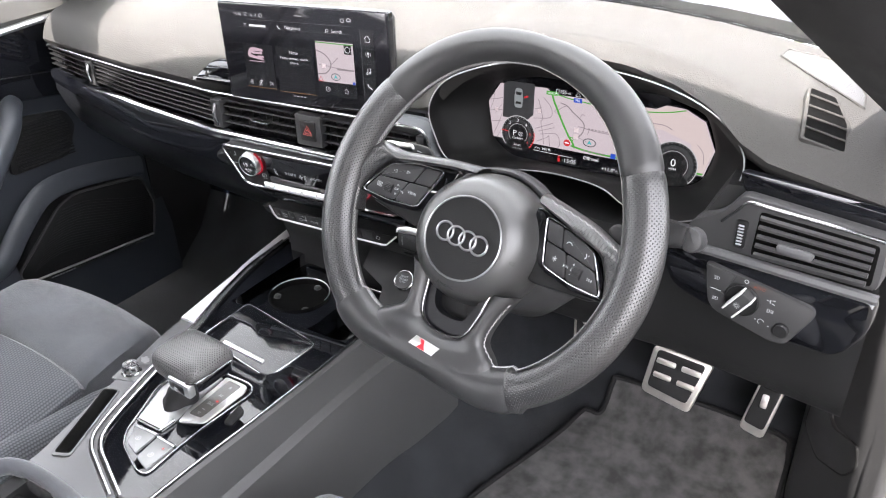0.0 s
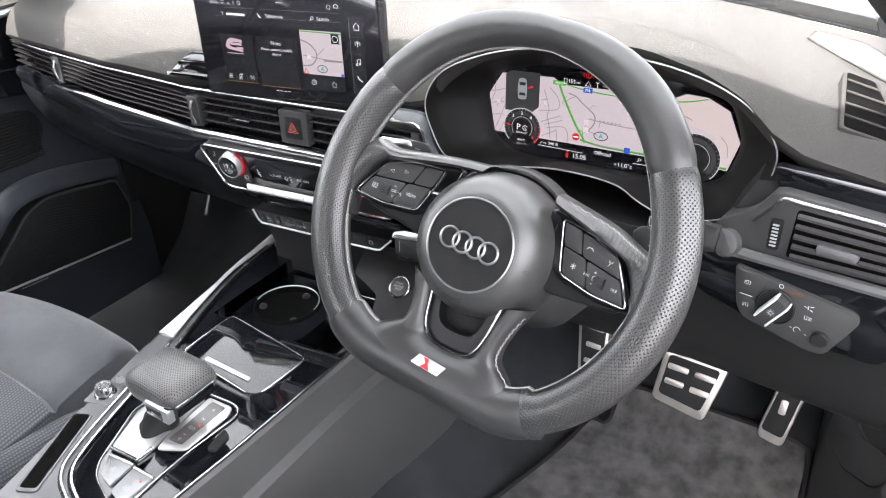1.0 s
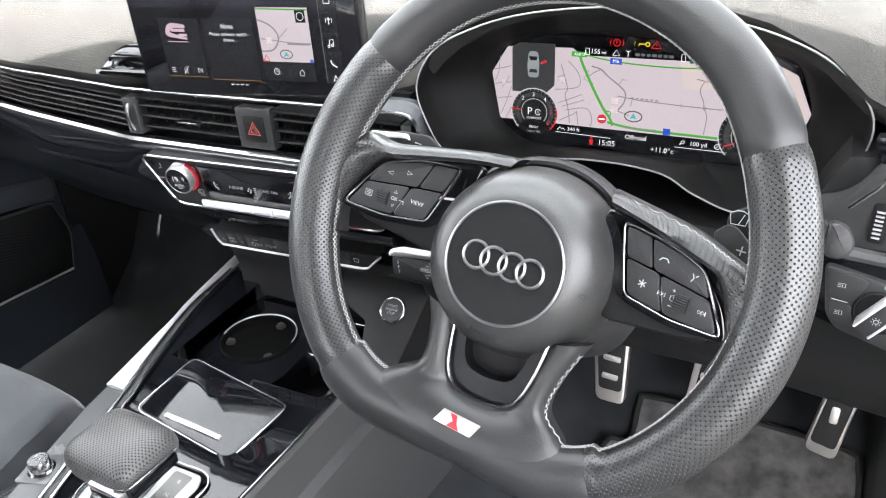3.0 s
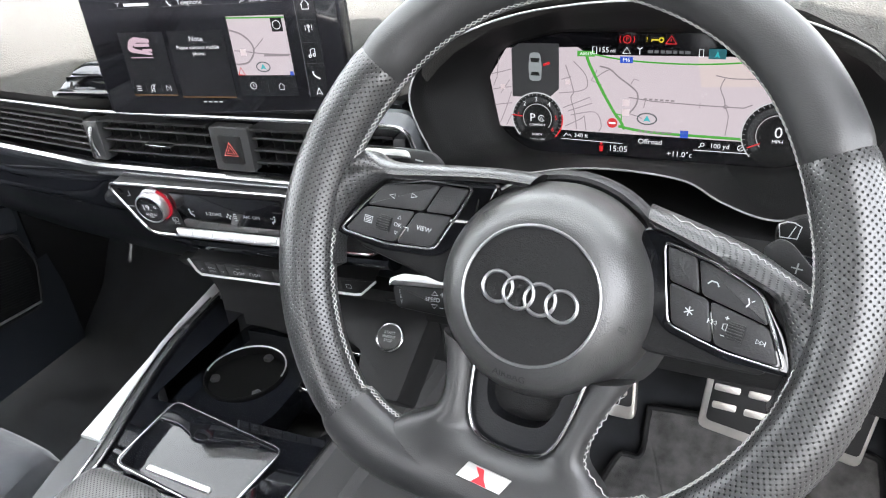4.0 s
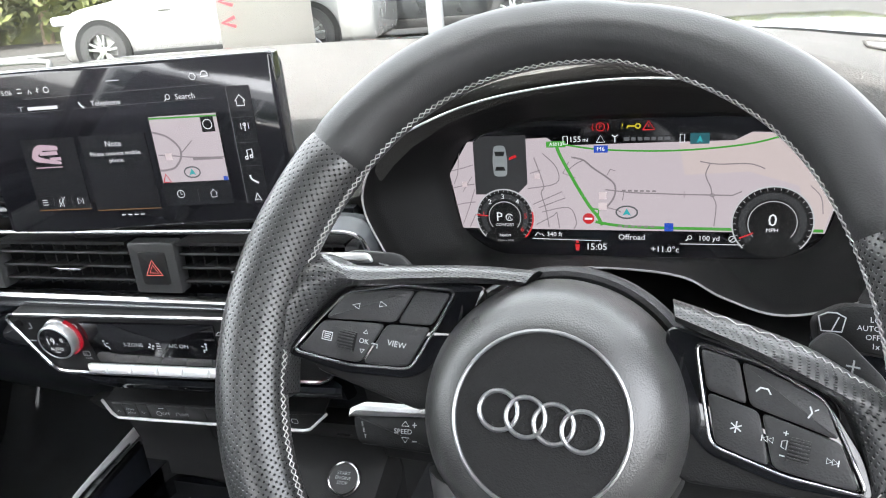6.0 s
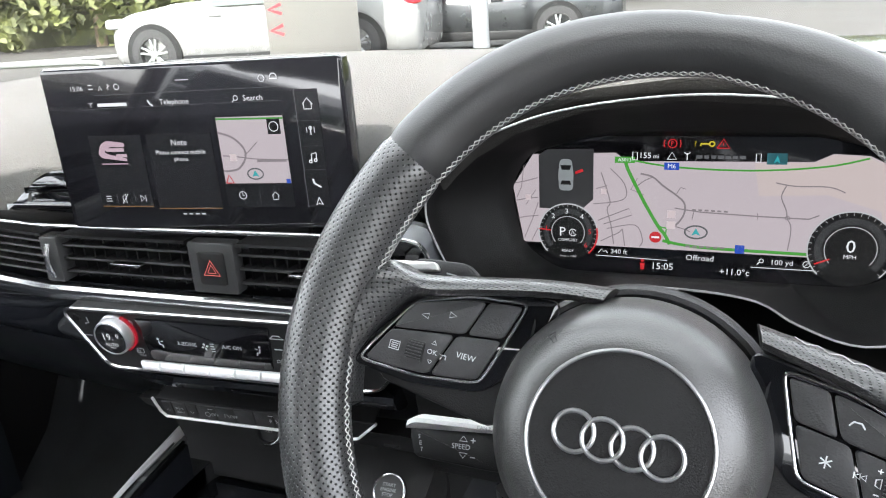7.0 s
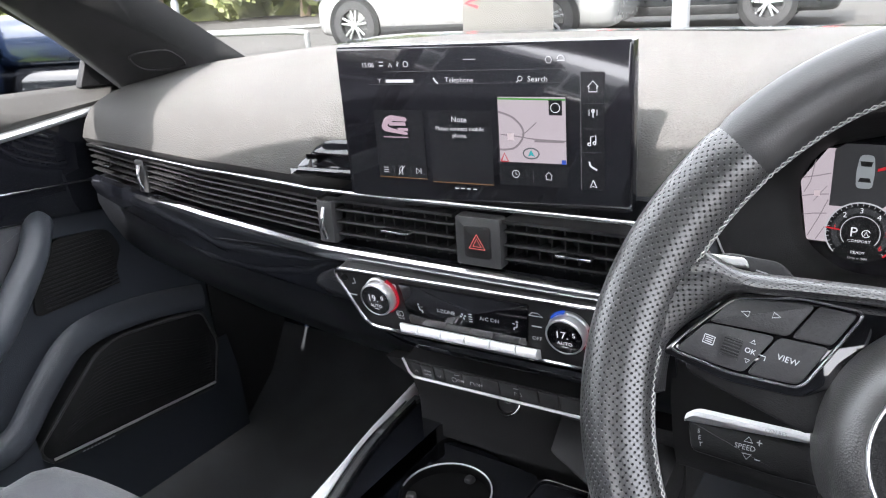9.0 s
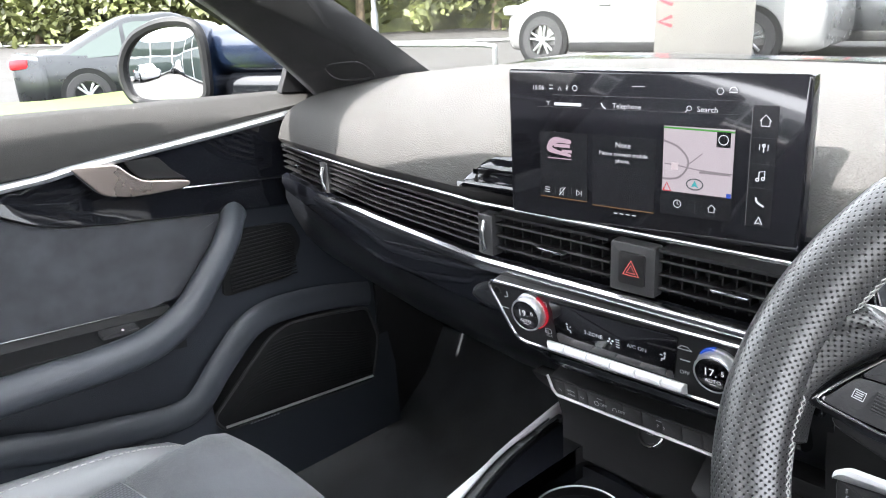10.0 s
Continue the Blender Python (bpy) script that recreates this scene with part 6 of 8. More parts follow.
STR = frame_at((0.477, 0.072, 0.6785), (1, -0.05, -0.02), (0, 0.42, 1))
sr = thing("wiper_stalk", STR, "black windscreen wiper stalk with white markings", "stalk")
bm = bmesh.new()
prism(bm, rounded([(-0.010, 0.003), (-0.008, -0.011), (0.03, -0.015), (0.05, -0.011), (0.05, 0.010), (0.004, 0.011)], 0.005, 4), I4, -0.018, 0.0, 0.004)
part("lever", bm, PLASTIC, sr, local=True)
bm = bmesh.new()
prism(bm, rounded([(0.048, -0.0125), (0.060, -0.0135), (0.0665, -0.004), (0.061, 0.0080), (0.048, 0.0105)], 0.006, 6), I4, -0.020, 0.002, 0.004)
part("stalk_cap", bm, GREYPLASTIC, sr, "grey ribbed stalk cap", local=True)
for q, wd in enumerate(("HI", "LO", "AUTO", "OFF", "1x")):
    text(wd, 0.0036, I4, 0.019, 0.008 - 0.0042 * q, INK, sr, 0.0004, align="RIGHT", local=True)
bm = bmesh.new()
flat(bm, [(0.0215, 0.0075), (0.0235, 0.0105), (0.0255, 0.0075)], I4, 0.0005)
flat(bm, rect(0.0235, 0.0035, 0.0024, 0.0025), I4, 0.0005)
flat(bm, rect(0.0245, -0.0005, 0.0065, 0.0025), I4, 0.0005)
flat(bm, rect(0.0235, -0.0045, 0.0026, 0.0008), I4, 0.0005)
stroke(bm, [(0.0212, -0.0075), (0.0235, -0.0105), (0.0258, -0.0075)], 0.0006, I4, 0.0005)
stroke(bm, [(-0.008, 0.004), (-0.004, 0.006), (0.000, 0.006), (0.004, 0.004), (0.0025, -0.003), (-0.0065, -0.003)], 0.0007, I4, 0.0005, True)
stroke(bm, [(-0.002, -0.003), (0.001, 0.004)], 0.0006, I4, 0.0005)
part("symbol", bm, INK, sr, local=True)
# ---- centre console ----
ZC = 0.400
console = thing("centre_console", (0.02, 0.0, 0.08), "piano black centre console with chrome outline", "centre console")
left_out = [(-0.160, 0.29), (-0.152, 0.20), (-0.122, -0.016), (-0.092, -0.13), (-0.062, -0.245), (-0.058, -0.42)]
left_chr = [(-0.150, 0.27), (-0.138, 0.178), (-0.112, 0.085), (-0.0865, 0.0095), (-0.0645, -0.074), (-0.0335, -0.17), (-0.012, -0.203), (0.026, -0.223), (0.07, -0.243)]
right_e = [(0.132, 0.27), (0.1255, 0.18), (0.118, 0.117), (0.1125, 0.0), (0.108, -0.09), (0.101, -0.20), (0.096, -0.42)]


def along(tbl, y):
    t = sorted([(b, a) for a, b in tbl])
    return lerp(y, t)


# side of the console towards the driver, and towards the passenger
for nm, tbl, sg in (("driver_side", right_e, 1), ("passenger_side", left_out, -1)):
    rings = []
    for i in range(24):
        y = 0.30 - 0.74 * i / 23
        x = along(tbl, y)
        dip = max(0, min(1, (0.02 - y) / 0.25))
        rings.append([Vector((x + sg * a, y, z)) for a, z in ((-0.02, ZC - 0.006), (-0.002, ZC - 0.004), (0.001, ZC - 0.009), (0.003, ZC - 0.03), (0.005, ZC - 0.055 - 0.01 * dip), (0.013, ZC - 0.064 - 0.012 * dip),
                                                              (0.020, ZC - 0.10 - 0.015 * dip), (0.023, 0.24), (0.026, 0.10), (-0.02, 0.10))])
    # driver's side painted paler for open-door light, passenger's darker for footwell shade
    part(nm, loops(bmesh.new(), rings), CONSOLELIT if sg == 1 else SOFTBLACK, console, "dark plastic console side", angle=14)
# grey trim with knob and slot on the passenger's side
rings = []
for i in range(40):
    y = 0.285 - 0.56 * i / 39
    a = along(left_out, y)
    b = along(left_chr[:6], y) if y > -0.17 else lerp(-y, [(0.17, -0.0335), (0.203, -0.012), (0.223, 0.026), (0.243, 0.07), (0.30, 0.09)])
    rings.append([Vector((a - 0.004, y, ZC - 0.02)), Vector((a - 0.003, y, ZC - 0.003)), Vector((a, y, ZC)), Vector((b, y, ZC + 0.001)), Vector((b, y, ZC - 0.02))])
part("side_trim", loops(bmesh.new(), rings), GREYPANEL, console, "satin grey trim beside the selector")
# lacquered top: rear field, and two rails beside the front recess
def field(y0, y1, xa, xb, n=18):
    rr = []
    for i in range(n + 1):
        y = y0 + (y1 - y0) * i / n
        rr.append([Vector((xa(y), y, ZC - 0.03)), Vector((xa(y), y, ZC + 0.0005)), Vector((xb(y), y, ZC + 0.0005)), Vector((xb(y), y, ZC - 0.03))])
    return loops(bmesh.new(), rr)
cl = lambda y: (along(left_chr[:6], y) if y > -0.17 else lerp(-y, [(0.17, -0.0335), (0.203, -0.012), (0.223, 0.026), (0.243, 0.07), (0.27, 0.09)])) + 0.001
cr = lambda y: along(right_e, y) - 0.004
part("gloss_top", field(0.088, -0.268, cl, cr, 30), PIANO, console, "piano black console top")
part("gloss_rail", field(0.27, 0.088, cl, lambda y: -0.100), PIANO, console)
part("gloss_rail", field(0.27, 0.088, lambda y: 0.108, cr), PIANO, console)
bm = bmesh.new()
tube(bm, [Vector((x, y, ZC + 0.0015)) for x, y in smooth(left_chr, 6)], 0.0025, 8, wide=0.0040)
part("chrome_outline", bm, CHROME, console, "bright chrome outline")
bm = bmesh.new()
tube(bm, [Vector((x - 0.0105, y - 0.004, ZC + 0.001)) for x, y in smooth(left_chr, 6)], 0.0022, 8, wide=0.0034)
part("chrome_outline", bm, CHROME, console)
bm = bmesh.new()
tube(bm, [Vector((x - 0.0015, y, ZC + 0.0005)) for x, y in smooth(right_e, 5)], 0.0010, 8)
part("chrome_outline", bm, CHROME, console)
# front chrome flare where the trim climbs to the dashboard
rings = []
for i in range(17):
    t = i / 16
    y = 0.02 + 0.29 * t
    a, b = along(left_out, y) - 0.004, along(left_chr[:6], y) - 0.014
    b = max(b, a + 0.003)
    a = a + (b - a) * 0.12
    a += (b - 0.0035 - a) * ease(t, 0.30, 0.62)
    lift = 0.003 + 0.010 * t * t
    rings.append([Vector((a, y, ZC - 0.02)), Vector((a, y, ZC + lift)), Vector(((a + b) / 2, y, ZC + lift + 0.002)), Vector((b, y, ZC + lift)), Vector((b, y, ZC - 0.02))])
part("chrome_flare", loops(bmesh.new(), rings), SILVER, console, "satin metal flare")
# recess with cup holder
bm = bmesh.new()
loops(bm, [[Vector((x, y, z)) for x, y in rounded([(-0.100, 0.088), (0.108, 0.088), (0.108, 0.26), (-0.100, 0.26)], 0.02, 4)] for z in (ZC, ZC - 0.07)], caps=False)
flat(bm, rounded([(-0.100, 0.088), (0.108, 0.088), (0.108, 0.26), (-0.100, 0.26)], 0.02, 4), Matrix.Translation((0, 0, ZC - 0.07)))
part("recess", bm, PLASTIC, console, "deep black storage recess")
bm = bmesh.new()
CUPM = Matrix.Translation((-0.044, 0.172, ZC - 0.013))
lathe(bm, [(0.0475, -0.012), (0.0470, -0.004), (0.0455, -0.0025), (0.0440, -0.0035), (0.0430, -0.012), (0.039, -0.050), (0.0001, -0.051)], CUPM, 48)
# the shade inside the well is put into its near-black colour
cup = part("cup_holder", bm, NEARBLACK, console, "round black cup holder")
bm = bmesh.new()
tube(bm, [CUPM @ Vector((0.0447 * math.cos(a), 0.0455 * math.sin(a), -0.0025)) for a in [radians(5 + 190 * i / 40) for i in range(41)]], 0.0009, 6)
part("chrome_ring", bm, ALU, cup)
for a in (-8, 112, 232):
    bm = bmesh.new()
    box(bm, (0, 0.036, -0.02), (0.010, 0.010, 0.026), 0.003, CUPM @ Matrix.Rotation(radians(a), 4, "Z"))
    part("grip_finger", bm, GREYPLASTIC, cup)
edge = rounded([(-0.100, 0.088), (0.01, 0.088), (0.025, 0.12), (0.025, 0.24), (-0.100, 0.26)], 0.01, 3)
edge = [edge[i - 1].lerp(edge[i], j / 8) - Vector((-0.044, 0.172)) for i in range(len(edge)) for j in range(8)]
hole = [Vector((0.0472 * math.cos(a), 0.0472 * math.sin(a))) for a in [2 * math.pi * i / 96 for i in range(96)]]
wide = [max(p.length, 0.0485) * p.normalized() for p in fit_to(edge, hole)]
bm = bmesh.new()
loops(bm, [[CUPM @ Vector((*p, h)) for p in ring] for ring, h in ((wide, -0.04), (wide, -0.007), (hole, -0.006), (hole, -0.04))], caps=False)
part("cup_surround", bm, PIANO, console, "gloss black cup surround")
CUP2 = Matrix.Translation((0.062, 0.195, ZC - 0.012))
bm = bmesh.new()
prism(bm, rounded(rect(0, 0, 0.066, 0.075), 0.014, 5), CUP2, -0.03, 0.0, 0.003)
part("tray", bm, PIANO, console, "gloss black tray")
bm = bmesh.new()
tube(bm, [CUP2 @ Vector((p.x, p.y, 0.001)) for p in rounded(rect(0, 0, 0.062, 0.071), 0.013, 5)], 0.0010, 6, True)
part("chrome_ring", bm, CHROME, console)
# lid
bm = bmesh.new()
lid = rounded([(-0.060, -0.002), (0.066, -0.0165), (0.081, 0.0595), (-0.051, 0.0765)], 0.009, 4)
TIP = Matrix.Translation((0.02, -0.014, ZC)) @ Matrix.Rotation(radians(4.0), 4, "Y") @ Matrix.Rotation(radians(7.5), 4, "X") @ Matrix.Translation((-0.02, 0.014, -ZC))  # the lid rises forwards
prism(bm, lid, TIP, ZC - 0.018, ZC + 0.0035, 0.0012)
ld = part("lid", bm, PIANO, console, "gloss grey-black storage lid")
bm = bmesh.new()
tube(bm, [TIP @ Vector((p.x, p.y, ZC + 0.0022)) for p in shrunk(lid, -0.0012)], 0.0010, 6, True)
part("chrome_line", bm, CHROME, ld)
bm = bmesh.new()
LH = TIP @ frame_at((0.0098, -0.0032, ZC + 0.0035), (1, -0.03, 0), (0, 1, 0))
prism(bm, rounded(rect(0, 0.004, 0.070, 0.006), 0.002, 3), LH, -0.001, 0.003, 0.001)
part("lid_handle", bm, ALU, ld, "silver lid handle")
# round knob and slot
KN = Matrix.Translation((-0.0905, -0.0955, ZC))
bm = bmesh.new()
lathe(bm, [(0.0125, 0.0), (0.0125, 0.0015), (0.0110, 0.003), (0.0100, 0.003), (0.0098, 0.012), (0.009, 0.0135), (0.0065, 0.0135), (0.006, 0.0125), (0.0001, 0.0125)], KN, 32)
part("rotary_knob", bm, CHROME, console, "small silver rotary knob")
bm = bmesh.new()
prism(bm, rounded(rect(0, 0, 0.034, 0.036), 0.003, 3), KN @ Matrix.Rotation(radians(15), 4, "Z"), -0.001, 0.0012, 0.0006)
part("knob_plate", bm, GREYPANEL, console)
bm = bmesh.new()
SL = frame_at((-0.060, -0.184, ZC + 0.0005), (1, 0.44, 0), (-0.44, 1, 0))
prism(bm, rounded(rect(0, 0, 0.024, 0.115), 0.006, 4), SL, -0.001, 0.0016, 0.001)
sl_ = part("slot_frame", bm, GREYPANEL, console)
# slot as a flat inlay; its dark depth is painted, not cut
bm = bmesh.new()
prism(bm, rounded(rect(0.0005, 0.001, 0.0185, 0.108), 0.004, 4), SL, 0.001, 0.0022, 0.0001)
part("slot", bm, NEARBLACK, sl_, "flat near-black inlay painted as the slot's shaded depth")

# armrest at the rear of the console
arm = thing("armrest", (0.02, -0.40, 0.40), "dark leather-covered armrest box", "armrest")
bm = bmesh.new()
prism(bm, rounded([(-0.085, -0.285), (0.085, -0.285), (0.095, -0.47), (-0.085, -0.47)], 0.02, 4), Matrix.Identity(4), ZC - 0.06, ZC - 0.012, 0.004)
part("tray", bm, RUBBER, arm, "dark open tray")
bm = bmesh.new()
tube(bm, smooth([(-0.088, -0.47, ZC + 0.004), (-0.086, -0.34, ZC + 0.004), (-0.078, -0.285, ZC + 0.003), (-0.055, -0.268, ZC), (0.0, -0.266, ZC - 0.002), (0.06, -0.276, ZC), (0.085, -0.30, ZC + 0.003), (0.092, -0.36, ZC + 0.004), (0.094, -0.47, ZC + 0.004)], 6), 0.010, 12, wide=0.009, up=(0, 0, 1))
part("rim", bm, SEATPLAIN, arm, "grey leather rim")

# ---- gear selector ----
gear = thing("gear_selector", (0.02, -0.10, ZC), "leather-topped automatic gear selector on a chrome gate", "gear selector")
gate = rounded([(-0.030, -0.040), (0.062, -0.040), (0.075, -0.052), (0.0675, -0.118), (0.0675, -0.160), (0.0700, -0.208), (0.056, -0.2095), (0.011, -0.190), (-0.004, -0.174), (-0.036, -0.100)], 0.009, 4)
bm = bmesh.new()
prism(bm, gate, I4, ZC - 0.005, ZC + 0.0022, 0.001)
g = part("gate_plate", bm, PIANO, gear)
bm = bmesh.new()
tube(bm, [(p.x, p.y, ZC + 0.0024) for p in gate], 0.0010, 6, True)
part("chrome_line", bm, CHROME, g)
# bright plinth under the gaiter, with a raised lip towards the keys
bm = bmesh.new()
prism(bm, rounded([(-0.026, -0.050), (0.024, -0.048), (0.030, -0.116), (0.0335, -0.136), (0.033, -0.156), (-0.0085, -0.156), (-0.029, -0.102)], 0.006, 4), I4, ZC, ZC + 0.006, 0.004)
pn = part("metal_plinth", bm, material("satin_plinth_metal", (0.42, 0.42, 0.42), 0.40, 0.8, blotch=0.05), gear, "bright metal plinth")
bm = bmesh.new()
tube(bm, [(-0.0075, -0.1555, ZC + 0.005), (0.032, -0.1555, ZC + 0.005), (0.0335, -0.136, ZC + 0.006)], 0.0022, 8)
part("plinth_lip", bm, CHROME, pn)
bm = bmesh.new()
prism(bm, rounded([(0.026, -0.0455), (0.061, -0.0460), (0.0670, -0.058), (0.0650, -0.120), (0.036, -0.134), (0.031, -0.116)], 0.005, 4), I4, ZC, ZC + 0.0045, 0.0015)
pl = part("position_plate", bm, ALU, gear, "brushed plate with selector positions")
bm = bmesh.new()
flat(bm, rounded([(0.035, -0.0505), (0.0565, -0.0515), (0.0560, -0.117), (0.0375, -0.118)], 0.003, 3), I4, ZC + 0.0048)
part("position_window", bm, material("position_window_grey", (0.11, 0.105, 0.10), 0.22), pl)
for ch, y, mt in (("R", -0.061, INK), ("N", -0.077, INK), ("D/S", -0.0935, INK)):
    text(ch, 0.0062, Matrix.Translation((0.0475, y, ZC + 0.0052)), 0, 0, mt, pl, 0.0)
bm = bmesh.new()
flat(bm, disc(0.0515, -0.0865, 0.0018, 14), I4, ZC + 0.0053)
part("position_lamp", bm, glow("gear_red", (0.95, 0.05, 0.05), 1.6), pl, "red lit position mark")
bm = bmesh.new()
stroke(bm, [(0.0455, -0.1045), (0.0495, -0.1045)], 0.0008, I4, ZC + 0.0053)
stroke(bm, [(0.0455, -0.1105), (0.0475, -0.1135), (0.0495, -0.1105)], 0.0007, I4, ZC + 0.0053, True)
part("symbol", bm, INK, pl)
KEYGREY = material("key_grey", (0.20, 0.202, 0.205), 0.35, 0.3)
for quad, sx, sy in (([(-0.001, -0.1635), (0.0335, -0.1625), (0.0355, -0.1935), (0.0135, -0.1865)], 0.020, -0.176), ([(0.0370, -0.1645), (0.0655, -0.1655), (0.0650, -0.2040), (0.0410, -0.1965)], 0.053, -0.187)):
    bm = bmesh.new()
    prism(bm, rounded(quad, 0.003, 3), I4, ZC, ZC + 0.0050, 0.0012)
    k = part("push_key", bm, KEYGREY, gear, "grey parking brake key")
    bm = bmesh.new()
    stroke(bm, disc(sx, sy, 0.0030, 12), 0.0006, I4, ZC + 0.0053, True)
    flat(bm, rect(sx, sy, 0.0012, 0.003), I4, ZC + 0.0053)
    part("symbol", bm, INK, k)
    bm = bmesh.new()
    prism(bm, [(quad[0][0], quad[0][1] - 0.001), (quad[1][0], quad[1][1] - 0.001), (quad[1][0], quad[1][1] + 0.003), (quad[0][0], quad[0][1] + 0.003)], I4, ZC, ZC + 0.0055, 0.001)
    part("chrome_bar", bm, CHROME, k)
bm = bmesh.new()
flat(bm, disc(0.058, -0.174, 0.0014, 12), I4, ZC + 0.0054)
part("brake_lamp", bm, glow("brake_red", (0.95, 0.08, 0.06), 1.2), k, "red lit brake mark")
bm = bmesh.new()
prism(bm, rounded([(0.0765, -0.075), (0.0895, -0.081), (0.0925, -0.107), (0.0815, -0.108)], 0.005, 4), I4, ZC, ZC + 0.0035, 0.0015)
part("push_key", bm, RUBBER, gear, "small recessed black key")
# boot and knob
bm = bmesh.new()
rings = []
for z, a, b, cx, cy in ((0.004, 0.0185, 0.025, 0.003, -0.104), (0.009, 0.0190, 0.0245, 0.004, -0.104), (0.014, 0.0165, 0.021, 0.005, -0.103), (0.020, 0.0172, 0.0205, 0.007, -0.101), (0.026, 0.0145, 0.017, 0.009, -0.099), (0.034, 0.0142, 0.0155, 0.011, -0.096), (0.046, 0.0125, 0.0125, 0.014, -0.093)):
    rings.append([Vector((cx + 0.007 + a * (1 + 0.11 * math.sin(5 * t + 90 * z)) * math.cos(t), cy + b * (1 + 0.09 * math.sin(4 * t + 130 * z)) * math.sin(t), ZC + z)) for t in [2 * math.pi * i / 28 for i in range(28)]])
part("gaiter", loops(bm, rings), RUBBER, gear, "crumpled leather gaiter", angle=70)
KM = frame_at((0.0245, -0.0875, ZC + 0.0615), (1, -0.08, 0.0), (0.05, 1, 0.02)) @ Matrix.Scale(1.08, 4)
bm = bmesh.new()
rings = []
for z, a, b in ((-0.021, 0.025, 0.022), (-0.019, 0.031, 0.0265), (-0.012, 0.0355, 0.0305), (-0.002, 0.0378, 0.0322), (0.005, 0.0370, 0.0310), (0.0102, 0.0340, 0.0275), (0.0138, 0.0285, 0.0222), (0.0158, 0.0190, 0.0145), (0.0165, 0.002, 0.002)):
    rings.append([KM @ Vector((a * math.copysign(abs(math.cos(t)) ** 0.38, math.cos(t)), b * math.copysign(abs(math.sin(t)) ** 0.38, math.sin(t)), z)) for t in [2 * math.pi * (i + 0.5) / 56 for i in range(56)]])
loops(bm, rings)
bm.normal_update()
flat_uv, back = bm.loops.layers.uv.verify(), KM.inverted()
for f in bm.faces:
    if f.normal.z > 0.45:
        for lp in f.loops:
            lp[flat_uv].uv = (back @ lp.vert.co).xy
kb = part("knob", bm, KNOBSKIN, gear, "perforated leather selector knob", angle=70)
def knob_box(name, c, size, bevel, mat, parent, label=""):
    bm = bmesh.new()
    box(bm, c, size, bevel)
    bm.transform(KM)
    return part(name, bm, mat, parent, label)
bz = knob_box("button_bezel", (0.019, -0.0310, -0.0100), (0.034, 0.0095, 0.0165), 0.0025, DIALRIM, kb, "satin metal bezel")
knob_box("side_panel", (0.0362, -0.003, -0.0085), (0.0068, 0.046, 0.0125), 0.0022, PIANO, kb, "gloss black side panel")
bm = bmesh.new()
tube(bm, [KM @ Vector(p) for p in smooth([(0.030, -0.0325, -0.0010), (0.0375, -0.0290, -0.0008), (0.0397, -0.018, -0.0006), (0.0397, 0.020, -0.0006)], 5)], 0.0010, 6)
part("chrome_line", bm, CHROME, kb)
rb = knob_box("release_button", (0.017, -0.0355, -0.0100), (0.023, 0.0025, 0.0110), 0.0012, PIANO, bz, "black release button")
BM_ = KM @ Matrix.Translation((0.017, -0.0369, -0.0100)) @ Matrix.Rotation(radians(90), 4, "X")
bm = bmesh.new()
flat(bm, [(-0.0022, -0.0022), (0.0025, 0.0), (-0.0022, 0.0022)], BM_, 0.0003)
part("symbol", bm, INK, bz)

# ---- floor, mat, pedals ----
bm = bmesh.new()
prof = [(-1.4, 0.06), (-0.5, 0.075), (0.0, 0.078), (0.40, 0.080), (0.47, 0.095), (0.55, 0.16), (0.66, 0.34), (0.70, 0.50)]
rings = []
for i in range(31):
    x = -0.72 + 1.44 * i / 30
    lift = 0.16 * math.exp(-((x - 0.0) / 0.17) ** 4) if abs(x) < 0.35 else 0
    rings.append([Vector((x, y, z + (lift if y < 0.5 else lift * 0.5))) for y, z in prof] + [Vector((x, 0.72, 0.50)), Vector((x, 0.72, 0.0)), Vector((x, -1.4, 0.0))])
setting("floor", loops(bm, rings), CARPET, "charcoal carpeted car floor", "floor", angle=60)
mat_ob = thing("floor_mat", (0.45, 0.2, 0.085), "dark grey velour driver's floor mat with bound edge", "floor mat")
edge = smooth([(0.235, -0.10), (0.236, 0.05), (0.240, 0.17), (0.258, 0.24), (0.290, 0.34), (0.318, 0.440), (0.330, 0.452), (0.347, 0.452), (0.352, 0.470), (0.352, 0.505), (0.366, 0.514), (0.50, 0.514), (0.625, 0.508), (0.645, 0.49), (0.648, 0.43), (0.645, 0.2), (0.64, -0.10)], 5)
def mat_z(y):
    return lerp(y, [(-1.4, 0.066), (-0.5, 0.080), (0.0, 0.083), (0.40, 0.086), (0.47, 0.101), (0.55, 0.168)])
bm = bmesh.new()
k = len(edge)
c = Vector((0.46, 0.2))
rr = []
for s in (1.0, 1.0, 0.985, 0.9, 0.7, 0.45, 0.2, 0.02):
    h = 0.0 if not rr else 0.010
    rr.append([Vector((c.x + (p.x - c.x) * s, c.y + (p.y - c.y) * s, mat_z(c.y + (p.y - c.y) * s) + h)) for p in edge])
loops(bm, rr)
part("velour", bm, MATVELOUR, mat_ob)
bm = bmesh.new()
tube(bm, [Vector((p.x, p.y, mat_z(p.y) + 0.009)) for p in edge], 0.0045, 8)
part("binding", bm, RUBBER, mat_ob, "black fabric binding")


